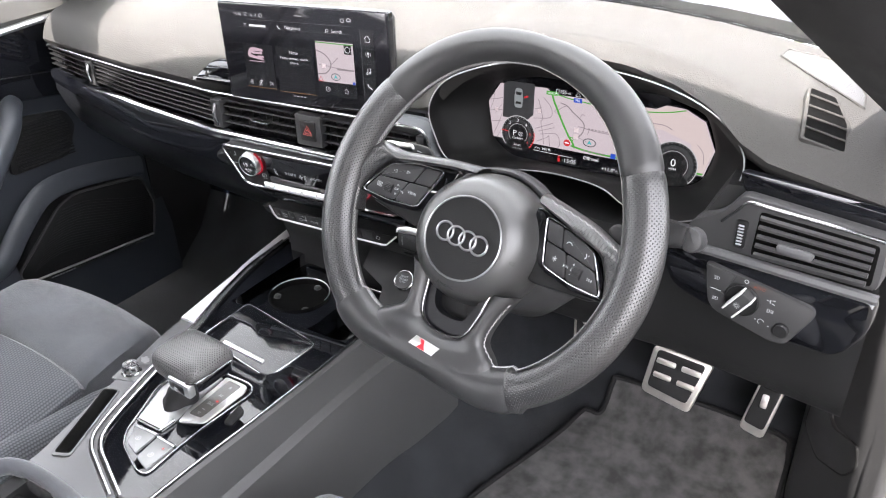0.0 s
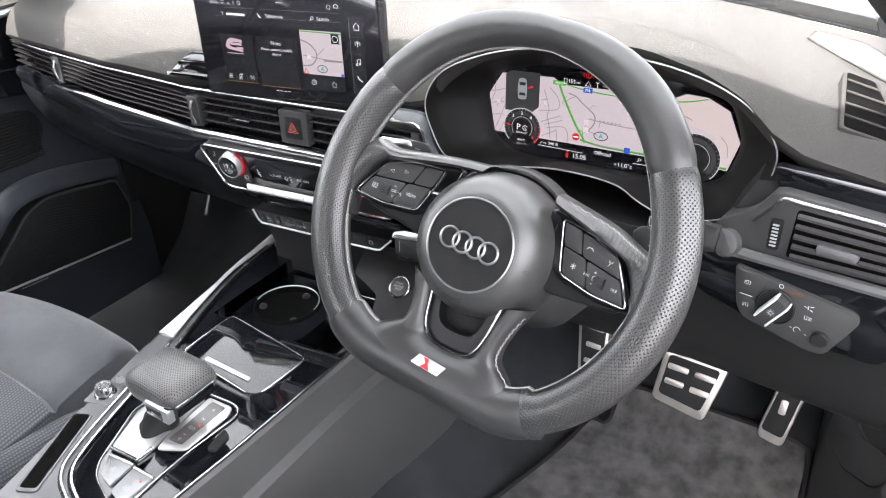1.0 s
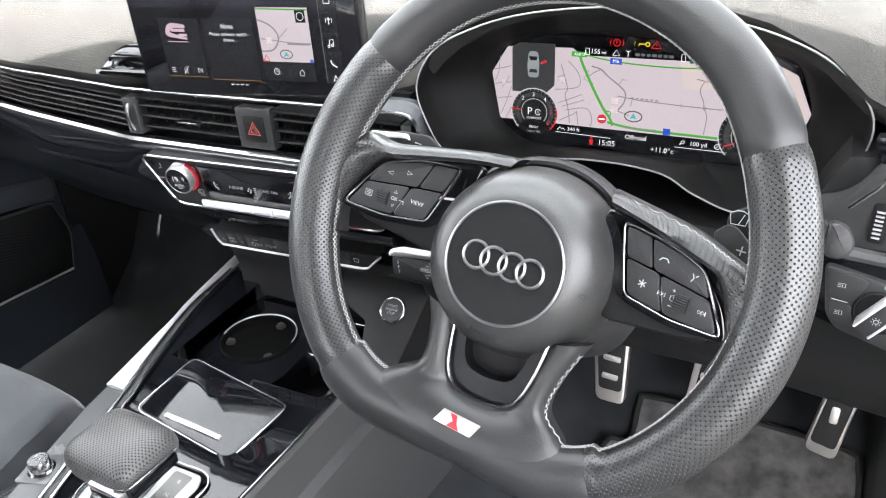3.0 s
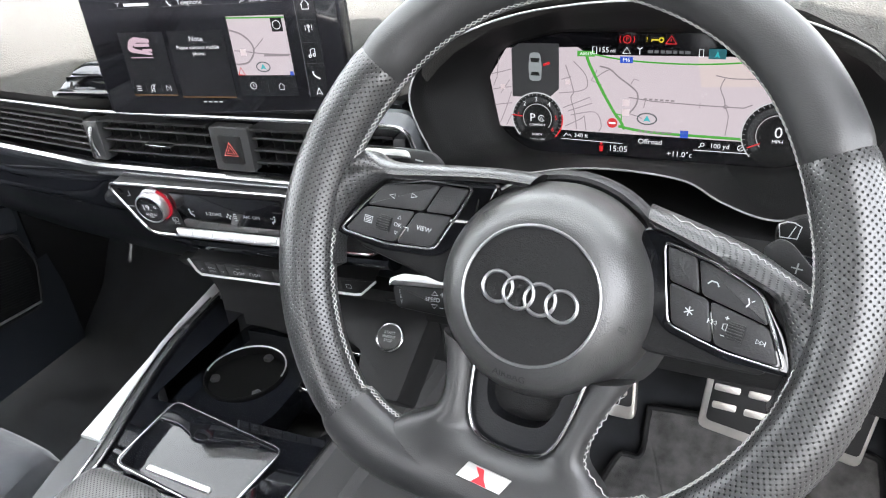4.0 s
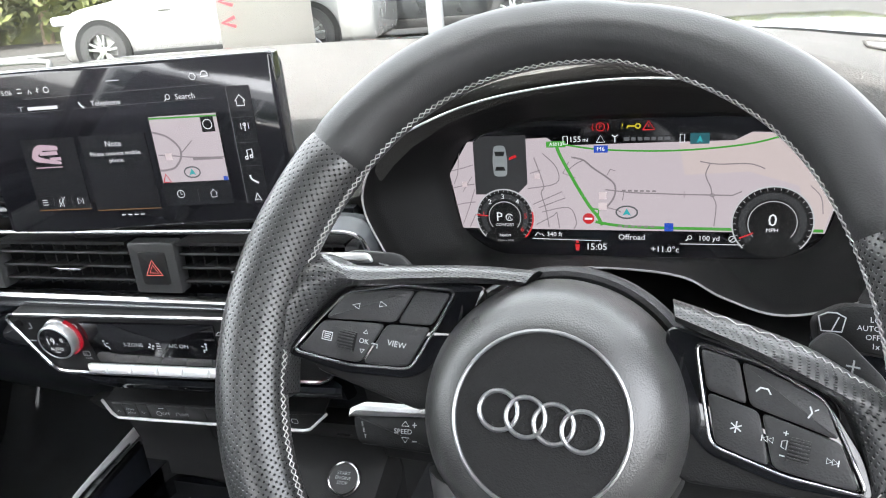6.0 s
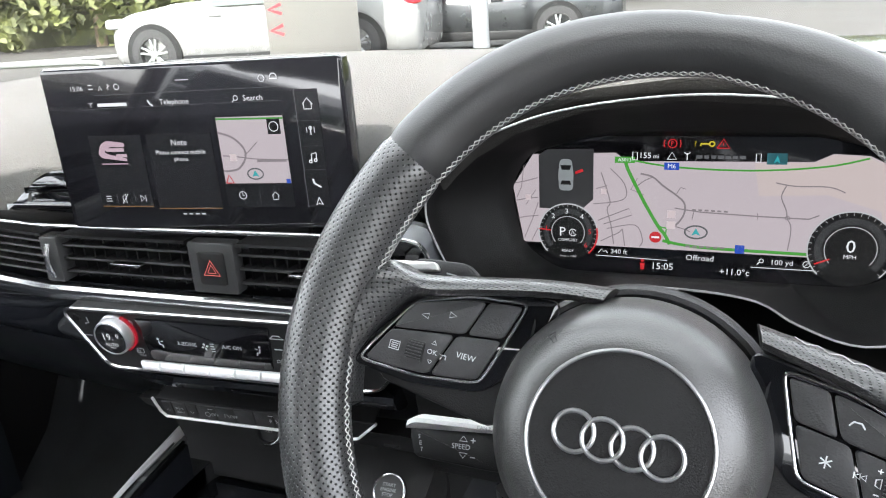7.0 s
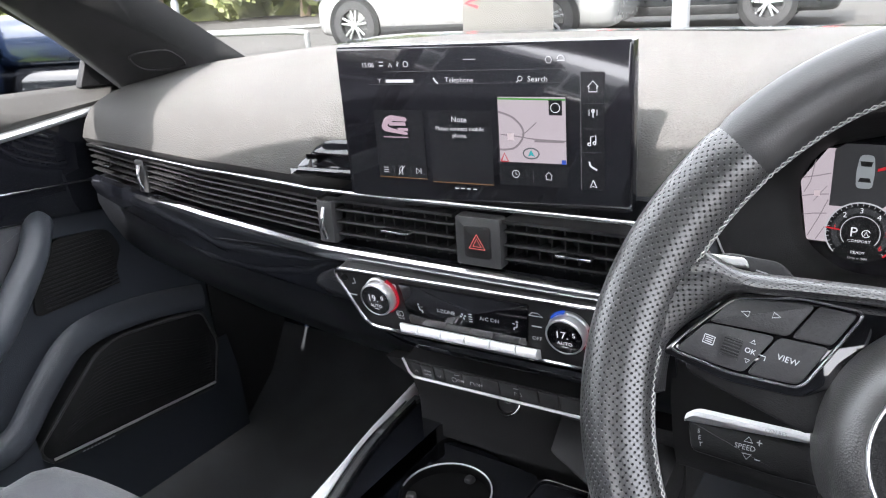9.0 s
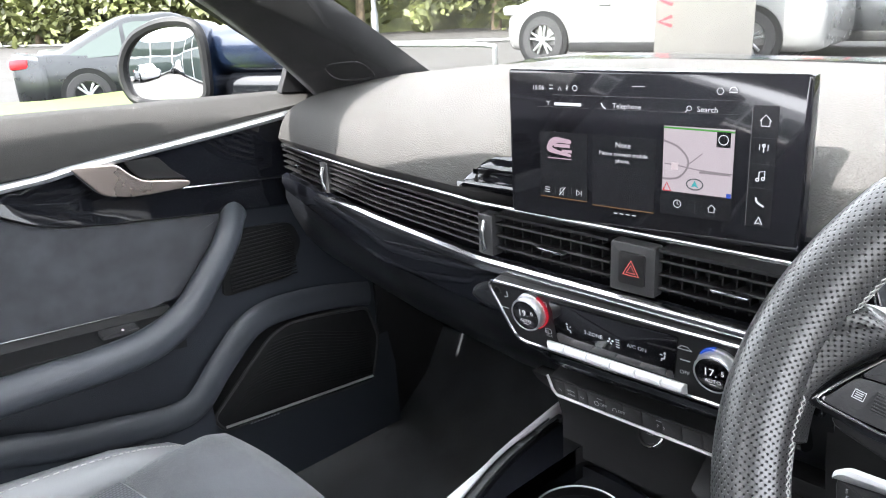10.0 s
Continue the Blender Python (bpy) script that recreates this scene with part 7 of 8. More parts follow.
def pedal(name, quad, y0, lean, bars, label):
    """A steel pedal pad: its outline as (x, z) at the depth y0, leaning forward at its foot."""
    m = frame_at((sum(q[0] for q in quad) / 4, y0, sum(q[1] for q in quad) / 4), (1, 0, 0), (0, lean, 1))
    loc = [(q[0] - m.translation.x, (q[1] - m.translation.z)) for q in quad]
    t = thing(name, m, label, "pedal")
    bm = bmesh.new()
    prism(bm, rounded(loc, 0.010, 4), I4, -0.012, 0.004, 0.003)
    part("steel_pad", bm, STEEL, t, local=True)
    bm = bmesh.new()
    ins = [(x * 0.8, y * 0.78 + 0.004) for x, y in loc]
    prism(bm, rounded(ins, 0.006, 3), I4, 0.0, 0.0052, 0.001)
    part("rubber_insert", bm, RUBBER, t, local=True)
    for x, y, w, h in bars:
        bm = bmesh.new()
        prism(bm, rounded(rect(x, y, w, h), min(w, h) * 0.3, 3), I4 @ Matrix.Rotation(radians(-4), 4, "Z"), 0.003, 0.0068, 0.001)
        part("steel_bar", bm, STEEL, t, local=True)
    bm = bmesh.new()
    box(bm, (0, 0.05, -0.03), (0.016, 0.11, 0.018), 0.004)
    part("lever_arm", bm, PLASTIC, t, local=True)
    return t


pedal("brake_pedal", [(0.421, 0.213), (0.499, 0.199), (0.520, 0.285), (0.428, 0.292)], 0.43, 0.35, [(-0.017, 0.020, 0.030, 0.009), (0.022, 0.020, 0.030, 0.009), (-0.017, -0.003, 0.028, 0.009), (0.020, -0.004, 0.028, 0.009)], "brushed steel brake pedal with rubber insert")
pedal("accelerator_pedal", [(0.570, 0.188), (0.607, 0.180), (0.623, 0.270), (0.586, 0.275)], 0.45, 0.35, [(0.0, 0.012, 0.010, 0.022)], "brushed steel accelerator pedal with rubber insert")
pedal("foot_rest", [(0.306, 0.199), (0.345, 0.198), (0.340, 0.330), (0.288, 0.320)], 0.44, 0.35, [(0.0, 0.028, 0.026, 0.008), (0.002, 0.0, 0.024, 0.008), (0.004, -0.026, 0.022, 0.008)], "brushed steel driver's foot rest")

# ---- seats ----
def seat(name, cx, label, sg):
    """A sports seat: cloth centre with a seam, leather bolsters; cx its middle, front edge at y = 0.03."""
    t = thing(name, (cx, -0.30, 0.10), label, "car seat")
    rings = []
    for y, z, b in ((0.030, 0.285, 0.14), (0.045, 0.315, 0.15), (0.045, 0.340, 0.152), (0.034, 0.356, 0.153), (0.010, 0.364, 0.155), (-0.04, 0.361, 0.157), (-0.088, 0.352, 0.158), (-0.094, 0.345, 0.158), (-0.100, 0.351, 0.158), (-0.18, 0.343, 0.16), (-0.30, 0.332, 0.16), (-0.42, 0.326, 0.16), (-0.55, 0.33, 0.16)):
        row = []
        for i in range(21):
            s = -1 + 2 * i / 20
            row.append(Vector((cx + b * s, y - 0.012 * s * s, z + 0.006 * (1 - s * s) - 0.008 * max(0, abs(s) - 0.9) / 0.1)))
        row += [Vector((cx + b, y - 0.02, 0.20)), Vector((cx - b, y - 0.02, 0.20))]
        rings.append(row)
    part("cushion", loops(bmesh.new(), rings[8:]), SEATCLOTH, t, "charcoal woven cloth cushion", angle=60)
    part("thigh_support", loops(bmesh.new(), rings[:9]), SEATPLAIN, t, "plain grey suede cushion front", angle=60)
    for s in (-1, 1):
        rings = []
        for y, h, w in ((0.012, 0.292, 0.030), (0.004, 0.330, 0.045), (-0.03, 0.352, 0.054), (-0.10, 0.372, 0.060), (-0.22, 0.385, 0.062), (-0.40, 0.39, 0.062), (-0.55, 0.39, 0.062)):
            x0 = cx + s * 0.150
            rings.append([Vector((x0 + s * a * w, y, b)) for a, b in ((0.0, h - 0.028), (0.14, h - 0.010), (0.4, h), (0.75, h - 0.005), (0.98, h - 0.03), (1.02, h - 0.08), (1.0, 0.2), (0.0, 0.2))])
        if s == sg:
            rings = [[Vector((v.x - s * 0.012, v.y, v.z if v.z < 0.21 else v.z - 0.042)) for v in r] for r in rings]
            part("side_bolster", loops(bmesh.new(), rings), SEATCLOTH, t, "charcoal cloth side bolster", angle=60)
            continue
        part("side_bolster", loops(bmesh.new(), rings), SEATLEATHER, t, "grey leather side bolster", angle=60)
        bm = bmesh.new()
        pts = [Vector((cx + s * (0.150 + 0.30 * w), y, h + 0.0005)) for y, h, w in ((0.004, 0.330, 0.045), (-0.03, 0.352, 0.054), (-0.10, 0.372, 0.060), (-0.22, 0.385, 0.062), (-0.40, 0.39, 0.062))]
        pts = smooth(pts, 12)
        for a, b in zip(pts, pts[1:]):
            tube(bm, [a, a.lerp(b, 0.6)], 0.0007, 4)
        part("stitching", bm, THREAD, t, "white seam stitching")
    bm = bmesh.new()
    rings = []
    for z, y in ((0.34, -0.56), (0.40, -0.60), (0.60, -0.68), (0.80, -0.75), (0.92, -0.79), (0.95, -0.83)):
        rings.append([Vector((cx + a, y + b, z)) for a, b in ((-0.22, 0.05), (-0.17, 0.03), (0, 0.0), (0.17, 0.03), (0.22, 0.05), (0.23, -0.04), (0.0, -0.10), (-0.23, -0.04))])
    part("backrest", loops(bm, rings), SEATCLOTH, t, "charcoal cloth backrest", angle=60)
    bm = bmesh.new()
    box(bm, (cx, -0.25, 0.15), (0.40, 0.50, 0.12), 0.02)
    part("seat_base", bm, PLASTIC, t)
    return t


seat("passenger_seat", -0.350, "charcoal cloth and leather passenger seat", 1)
seat("driver_seat", 0.360, "charcoal cloth and leather driver seat, pushed back", -1).matrix_basis = Matrix.Translation((0.360, -0.42, 0.095))
# ---- passenger door ----
DX = -0.700
door = thing("passenger_door", (DX, -0.1, 0.2), "closed passenger door with suede insert and gloss black trim", "car door")


def panel_strip(rows, n=24):
    """Lofts profiles (x, z) along y; rows: list of (y, [(x, z), ...])."""
    return loops(bmesh.new(), [[Vector((x, y, z)) for x, z in prof] for y, prof in rows])


# carcass and lower panel
rows = []
for y in (-0.75, -0.5, -0.3, -0.15, 0.0, 0.15, 0.3, 0.46):
    k = max(0, (y - 0.1) / 0.36)
    rows.append((y, [(DX - 0.010, 0.70), (DX - 0.012, 0.56), (DX - 0.010, 0.44), (DX - 0.010, 0.30), (DX + 0.000, 0.26), (DX + 0.012, 0.22), (DX + 0.015, 0.10), (DX - 0.06, 0.10), (DX - 0.06, 0.70)]))
part("door_panel", panel_strip(rows), DOORDARK, door, "soft black lower door panel")
# padded sill under the window
rows = []
for i in range(15):
    y = -0.75 + 1.17 * i / 14
    zt = 0.7585 - 0.045 * (y + 0.1) if y > -0.1 else 0.7585
    ze = lerp(y, [(-0.75, 0.672), (-0.12, 0.683), (0.1, 0.699), (0.37, 0.715), (0.5, 0.716)])
    rows.append((y, [(DX - 0.045, zt - 0.03), (DX - 0.044, zt - 0.003), (DX - 0.036, zt), (DX - 0.018, zt - 0.006), (DX + 0.002, zt - 0.020 - 0.3 * max(0, zt - 0.04 - ze)), (DX + 0.014, ze + 0.010), (DX + 0.012, ze), (DX - 0.03, ze)]))
part("window_sill_pad", panel_strip(rows), DASH, door, "grained grey padded window sill", angle=60)
# chrome strip falling to the handle
bm = bmesh.new()
path = smooth([(DX + 0.010, 0.365, 0.7095), (DX + 0.013, 0.345, 0.7115), (DX + 0.014, 0.28, 0.7085), (DX + 0.014, 0.185, 0.700), (DX + 0.014, 0.098, 0.6935), (DX + 0.015, 0.019, 0.688), (DX + 0.015, -0.037, 0.684), (DX + 0.014, -0.118, 0.677), (DX + 0.012, -0.5, 0.665)], 8)
tube(bm, path, 0.006, 8, wide=0.006, up=(1, 0, 0))
part("chrome_strip", bm, DIALRIM, door, "satin aluminium strip")
# gloss black panel
rows = []
for i in range(25):
    y = -0.40 + 0.70 * i / 24
    zt = lerp(y, [(-0.4, 0.667), (-0.12, 0.676), (0.1, 0.693), (0.37, 0.712)])
    zb = lerp(y, [(-0.4, 0.70), (-0.2, 0.67), (-0.125, 0.643), (-0.105, 0.628), (-0.091, 0.620), (-0.06, 0.611), (0.004, 0.600), (0.123, 0.585), (0.30, 0.563)])
    zb = min(zb, zt - 0.001)
    rows.append((y, [(DX - 0.02, zt), (DX + 0.008, zt - 0.001), (DX + 0.003, (zt + zb) / 2), (DX + 0.010, zb + 0.004), (DX + 0.004, zb), (DX - 0.02, zb)]))
part("gloss_panel", panel_strip(rows), PIANO, door, "piano black door trim")
bm = bmesh.new()
tube(bm, smooth([(DX + 0.012, -0.03, 0.676), (DX + 0.013, -0.012, 0.655), (DX + 0.013, 0.004, 0.642), (DX + 0.013, 0.02, 0.639), (DX + 0.012, 0.088, 0.633), (DX + 0.011, 0.249, 0.617), (DX + 0.008, 0.30, 0.612)], 6), 0.0014, 6)
part("chrome_line", bm, CHROME, door)
# lever handle
HM = frame_at((DX + 0.012, 0.03, 0.656), (0, 1, 0), (0, 0, 1))
hd = bmesh.new()
prism(hd, rounded([(y - 0.03, z - 0.656) for y, z in ((-0.040, 0.689), (0.020, 0.683), (0.034, 0.667), (0.050, 0.655), (0.108, 0.6445), (0.116, 0.6415), (0.112, 0.634), (0.060, 0.634), (0.022, 0.637), (-0.006, 0.646), (-0.022, 0.666))], 0.008, 4), HM, -0.004, 0.012, 0.0015)
part("door_handle", hd, material("warm_satin_metal", (0.50, 0.43, 0.385), 0.28, 1.0, grain=0.1, grain_size=2500, blotch=0.05), door, "satin aluminium door handle", angle=20)
bm = bmesh.new()
prism(bm, rounded([(0.002, 0.027), (0.048, 0.026), (0.066, 0.004), (0.086, -0.012), (0.020, 0.000)], 0.004, 3), HM, -0.006, 0.0015, 0.001)
part("handle_recess", bm, PLASTIC, door)
# suede insert
rows = []
for i in range(17):
    y = -0.55 + 0.72 * i / 16
    zt = lerp(y, [(-0.55, 0.68), (-0.2, 0.67), (-0.125, 0.643), (-0.105, 0.628), (-0.06, 0.611), (0.004, 0.600), (0.123, 0.585), (0.3, 0.563)]) - 0.002
    zb = lerp(y, [(-0.55, 0.50), (-0.156, 0.483), (0.06, 0.466), (0.10, 0.48), (0.15, 0.56), (0.18, 0.585)])
    rows.append((y, [(DX - 0.02, zt), (DX + 0.003, zt), (DX + 0.000, zt * 0.6 + zb * 0.4), (DX + 0.002, zb), (DX - 0.02, zb)]))
part("suede_insert", panel_strip(rows), SUEDE, door, "grey microsuede door insert")
# armrest that rises into the pull handle
bm = bmesh.new()
path = smooth([(-0.697, 0.186, 0.578), (-0.680, 0.170, 0.570), (-0.660, 0.146, 0.545), (-0.650, 0.101, 0.499), (-0.643, 0.058, 0.461), (-0.637, 0.0, 0.441), (-0.635, -0.075, 0.437), (-0.636, -0.174, 0.439), (-0.64, -0.60, 0.44)], 8)
n = len(path)
tube(bm, path, [0.015 + 0.004 * min(1, i / (n * 0.35)) for i in range(n)], 14, wide=[0.019 + 0.005 * min(1, max(0, i / n - 0.25) * 3) for i in range(n)], up=(1, 0, 0.35))
part("pull_handle", bm, DOORSKIN, door, "black leather pull handle and armrest")
rows = []
for i in range(11):
    y = -0.5 + 0.56 * i / 10
    zt = lerp(y, [(-0.5, 0.49), (-0.156, 0.480), (0.06, 0.464)])
    rows.append((y, [(DX - 0.01, zt + 0.004), (DX + 0.006, zt + 0.003), (DX + 0.012, zt - 0.008), (DX + 0.05, zt - 0.016), (DX + 0.05, zt - 0.05), (DX - 0.01, zt - 0.05)]))
part("switch_ledge", panel_strip(rows), PLASTIC, door)
bm = bmesh.new()
tube(bm, [(DX + 0.007, -0.40, 0.491), (DX + 0.007, -0.156, 0.4845), (DX + 0.008, 0.055, 0.4685)], 0.0012, 6)
part("chrome_line", bm, CHROME, door)
SW = frame_at((DX + 0.030, -0.022, 0.4605), (0, 1, -0.07), (-1, 0, 0.21))
bm = bmesh.new()
prism(bm, rounded(rect(0, 0, 0.050, 0.018), 0.003, 3), SW, -0.003, 0.003, 0.001)
w_ = part("window_switch", bm, GREYPLASTIC, door, "grey window switch")
bm = bmesh.new()
flat(bm, disc(0.004, -0.004, 0.0022, 10), SW, 0.0034)
part("symbol", bm, W_GLOW, w_)
# ribbed grille ahead of the handle
bm = bmesh.new()
prism(bm, rounded([(0.16, 0.50), (0.20, 0.545), (0.285, 0.535), (0.30, 0.50), (0.27, 0.445), (0.15, 0.445)], 0.012, 3), frame_at((DX - 0.012, 0, 0), (0, 1, 0), (0, 0, 1)), 0.0, 0.008, 0.002)
gr = part("speaker_grille", bm, PLASTIC, door, "ribbed black speaker grille")
for k in range(15):
    z = 0.452 + 0.006 * k
    bm = bmesh.new()
    tube(bm, [(DX - 0.0025, 0.165 + max(0, 0.4 * (z - 0.5)), z), (DX - 0.0025, 0.283 - max(0, z - 0.51) * 0.5, z - 0.003)], 0.0014, 5)
    part("rib", bm, RUBBER, gr)
# bottle pocket and its rim, sweeping up to the hinge
bm = bmesh.new()
path = smooth([(-0.672, -0.75, 0.37), (-0.672, -0.30, 0.365), (-0.672, -0.192, 0.350), (-0.672, -0.128, 0.331), (-0.672, -0.056, 0.316), (-0.672, 0.024, 0.302), (-0.672, 0.069, 0.309), (-0.672, 0.113, 0.353), (-0.673, 0.158, 0.393), (-0.676, 0.199, 0.408), (-0.684, 0.261, 0.405), (-0.695, 0.34, 0.39), (-0.70, 0.42, 0.37)], 8)
tube(bm, path, 0.0075, 12, wide=0.021, up=(1, 0, 0.3))
part("pocket_rim", bm, DOORSKIN, door, "moulded pocket rim")
rows = []
for i in range(11):
    y = -0.75 + 0.84 * i / 10
    zt = lerp(y, [(-0.75, 0.365), (-0.3, 0.36), (-0.128, 0.326), (0.024, 0.297), (0.09, 0.30)])
    rows.append((y, [(DX - 0.01, zt), (DX + 0.03, zt), (DX + 0.036, zt - 0.08), (DX + 0.032, 0.12), (DX - 0.01, 0.12)]))
part("pocket_front", panel_strip(rows), DOORDARK, door)
# lower speaker
SPK = frame_at((DX + 0.012, 0, 0), (0, 1, 0), (0, 0, 1))
bm = bmesh.new()
out = rounded([(0.092, 0.268), (0.108, 0.240), (0.40, 0.212), (0.42, 0.29), (0.40, 0.355), (0.30, 0.372), (0.245, 0.379), (0.205, 0.366), (0.17, 0.335)], 0.014, 4)
prism(bm, out, SPK, -0.03, 0.008, 0.004)
sk = part("door_speaker", bm, PLASTIC, door, "ribbed black door speaker")
bm = bmesh.new()
tube(bm, [SPK @ Vector((p.x, p.y, 0.007)) for p in out], 0.003, 6, True)
part("speaker_rim", bm, GREYPLASTIC, sk)
for k in range(18):
    t = k / 17
    a = Vector((0.125 + 0.085 * t, 0.262 + 0.095 * t))
    bm = bmesh.new()
    tube(bm, [SPK @ Vector((*q, 0.0085)) for q in smooth([a, a + Vector((0.06, 0.012 - 0.016 * t)), a + Vector((0.16, -0.01 - 0.03 * t)), (0.40, a.y - 0.035 - 0.01 * t)], 3)], 0.0012, 4)
    part("rib", bm, RUBBER, sk)
bm = bmesh.new()
tube(bm, [SPK @ Vector(q) for q in ((0.110, 0.2465, 0.010), (0.20, 0.239, 0.012), (0.397, 0.222, 0.012))], 0.0022, 6)
part("alloy_strip", bm, ALU, sk, "slim alloy strip with faint lettering")
bm = bmesh.new()
for k in range(9):
    flat(bm, rect(0.150 + 0.006 * k, 0.2385 - 0.0005 * k, 0.0042, 0.0022), SPK, 0.0165)
part("print", bm, GREYINK, sk)
# side window, frame
bm = bmesh.new()
tube(bm, smooth([(DX - 0.035, 0.40, 0.745), (DX + 0.0, 0.22, 0.86), (DX + 0.06, 0.0, 0.985), (DX + 0.10, -0.22, 1.07), (DX + 0.11, -0.75, 1.09)], 6), 0.016, 8)
part("window_frame", bm, PLASTIC, door)
bm = bmesh.new()
prism(bm, rounded([(0.30, 0.735), (0.46, 0.725), (0.33, 0.80)], 0.008, 3), frame_at((DX - 0.03, 0, 0), (0, 1, 0), (0, 0, 1)), 0, 0.012, 0.004)
part("mirror_triangle", bm, PLASTIC, door)

# door mirror outside
MM = frame_at((-0.992, 0.266, 0.774), (0.89, 0.455, 0), (0, 0.05, 1)) @ Matrix.Scale(1.06, 4)
mirror = thing("door_mirror", MM, "dark blue door mirror reflecting parked cars", "door mirror")
bm = bmesh.new()
sh = rounded([(-0.105, -0.055), (-0.118, 0.0), (-0.085, 0.050), (-0.02, 0.072), (0.045, 0.070), (0.062, 0.04), (0.062, -0.062), (-0.06, -0.066)], 0.03, 5)
rr = []
for s, z in ((0.94, 0.004), (1.0, 0.0), (1.02, -0.02), (0.98, -0.06), (0.8, -0.10), (0.4, -0.13), (0.02, -0.135)):
    rr.append([Vector((p.x * s, p.y * s, z)) for p in sh])
BLUEPAINT = material("dark_blue_metallic", (0.01, 0.018, 0.04), 0.25, 0.4, coat=0.6, blotch=0.2)
part("mirror_shell", loops(bm, rr), BLUEPAINT, mirror, local=True, angle=60)
bm = bmesh.new()
tube(bm, [(p.x * 0.97, p.y * 0.97, 0.004) for p in sh], 0.009, 8, True)
part("mirror_bezel", bm, PLASTIC, mirror, local=True)
bm = bmesh.new()
loops(bm, [[Vector((p.x * 0.90 * q, p.y * 0.90 * q, 0.0075 - 0.0036 * q * q)) for p in sh] for q in (1.0, 0.85, 0.7, 0.55, 0.4, 0.25, 0.1, 0.01)], caps=False)
bm.faces.new([bm.verts.new(Vector((p.x * 0.90, p.y * 0.90, 0.001))) for p in sh])
part("mirror_glass", bm, material("mirror_silver", (0.9, 0.9, 0.9), 0.01, 1.0), mirror, "silvered mirror glass", local=True)
bm = bmesh.new()
box(bm, (0.135, 0.022, -0.06), (0.20, 0.075, 0.10), 0.03, seg=4)
part("mirror_shoulder", bm, BLUEPAINT, mirror, "dark blue painted mirror shoulder", local=True)
bm = bmesh.new()
box(bm, (0.15, -0.045, -0.06), (0.24, 0.065, 0.085), 0.02, seg=3)
part("mirror_arm", bm, PIANO, mirror, local=True)

# ---- pillars, roof, screen ----
rings = []
for t in [i / 16 for i in range(17)]:
    c = Vector((0.66, 0.46, 0.725)).lerp(Vector((0.50, -0.12, 1.03)), t)
    c.z += 0.03 * math.sin(math.pi * t)
    wy = 0.058 * (1 - t) ** 2 + 0.034
    slim = 0.030 * t
    row = []
    for a, b in ((-0.040 + slim, 0.9), (-0.050 + slim, 0.5), (-0.045 + slim, 0.0), (-0.020 + slim, -0.5), (0.02, -0.95), (0.05, -0.9), (0.095, 0.0), (0.06, 0.9)):
        row.append(Vector((-c.x - a, c.y + wy * b, c.z + 0.02 * b)))
    rings.append(row)
setting("pillar_left", loops(bmesh.new(), rings), PILLARCLOTH, "dark cloth-covered windscreen pillar", "pillar", angle=70)
# the driver's pillar: its inner edge stands back from the glass, its front lies along it
rings = []
for t in [i / 16 for i in range(17)]:
    e = Vector((0.701, 0.365, 0.69)).lerp(Vector((0.498, -0.238, 1.03)), t)
    g = Vector((0.700, 0.47, 0.735)).lerp(Vector((0.590, -0.12, 1.045)), t)
    m = e.lerp(g, 0.5) + Vector((0.012, 0, 0))
    rings.append([g, m, e + Vector((0.004, 0.02, 0.004)), e, e + Vector((0.006, -0.018, -0.004)), e + Vector((0.05, -0.045, -0.004)), e + Vector((0.10, -0.03, 0.01)), g + Vector((0.05, 0.0, 0.01))])
setting("pillar_right", loops(bmesh.new(), rings), PILLARCLOTH, "dark cloth-covered windscreen pillar beside the open door", "pillar", angle=70)
bm = bmesh.new()
TW = Matrix.Translation((-0.605, 0.36, 0.773))
oval = smooth([Vector(p) + Vector((0.72, -0.24, -0.65)) * 0.0012 for p in ((-0.614, 0.317, 0.7795), (-0.6013, 0.344, 0.784), (-0.5959, 0.3705, 0.780), (-0.6066, 0.398, 0.7575), (-0.6223, 0.346, 0.7585))], 6, True)
tube(bm, oval, 0.0012, 6, True)
tw_ = thing("tweeter_cover", TW, "dark oval tweeter cover on the pillar", "speaker")
part("rim", bm, PLASTIC, tw_)
bm = bmesh.new()
rings = []
for i in range(17):
    x = -0.722 + 1.392 * i / 16
    bow = 0.05 * max(0.0, 1 - (x / 0.60) ** 2)
    lip = -0.165 + 0.12 * x
    rings.append([Vector((x, y, z + bow)) for y, z in ((lip, 1.055), (-0.5, 1.085), (-1.3, 1.07), (-1.3, 1.10), (-0.5, 1.115), (lip, 1.085))])
setting("ceiling", loops(bm, rings), material("dark_headlining", (0.10, 0.10, 0.098), 0.9, grain=0.5, grain_size=900, blotch=0.06), "dark cloth car headlining", "headlining")
bm = bmesh.new()
box(bm, (-0.73, -1.05, 0.42), (0.05, 0.60, 0.66), 0.01)
setting("wall_left", bm, SOFTBLACK, "dark rear door panel", "wall")
bm = bmesh.new()
box(bm, (0.75, -1.10, 0.42), (0.05, 0.52, 0.66), 0.01)
setting("wall_right", bm, SOFTBLACK, "dark rear door panel", "wall")
bm = bmesh.new()
box(bm, (0.735, -0.80, 0.62), (0.05, 0.10, 0.95), 0.01)
setting("pillar_middle_right", bm, SOFTBLACK, "dark centre pillar", "pillar")
bm = bmesh.new()
box(bm, (0, -1.36, 0.45), (1.4, 0.08, 0.75), 0.02)
setting("wall_rear", bm, SEATLEATHER, "dark grey rear seat back", "wall")
bm = bmesh.new()
box(bm, (-0.67, -0.62, 0.62), (0.05, 0.09, 0.95), 0.01)
setting("pillar_middle", bm, SOFTBLACK, "dark centre pillar", "pillar")
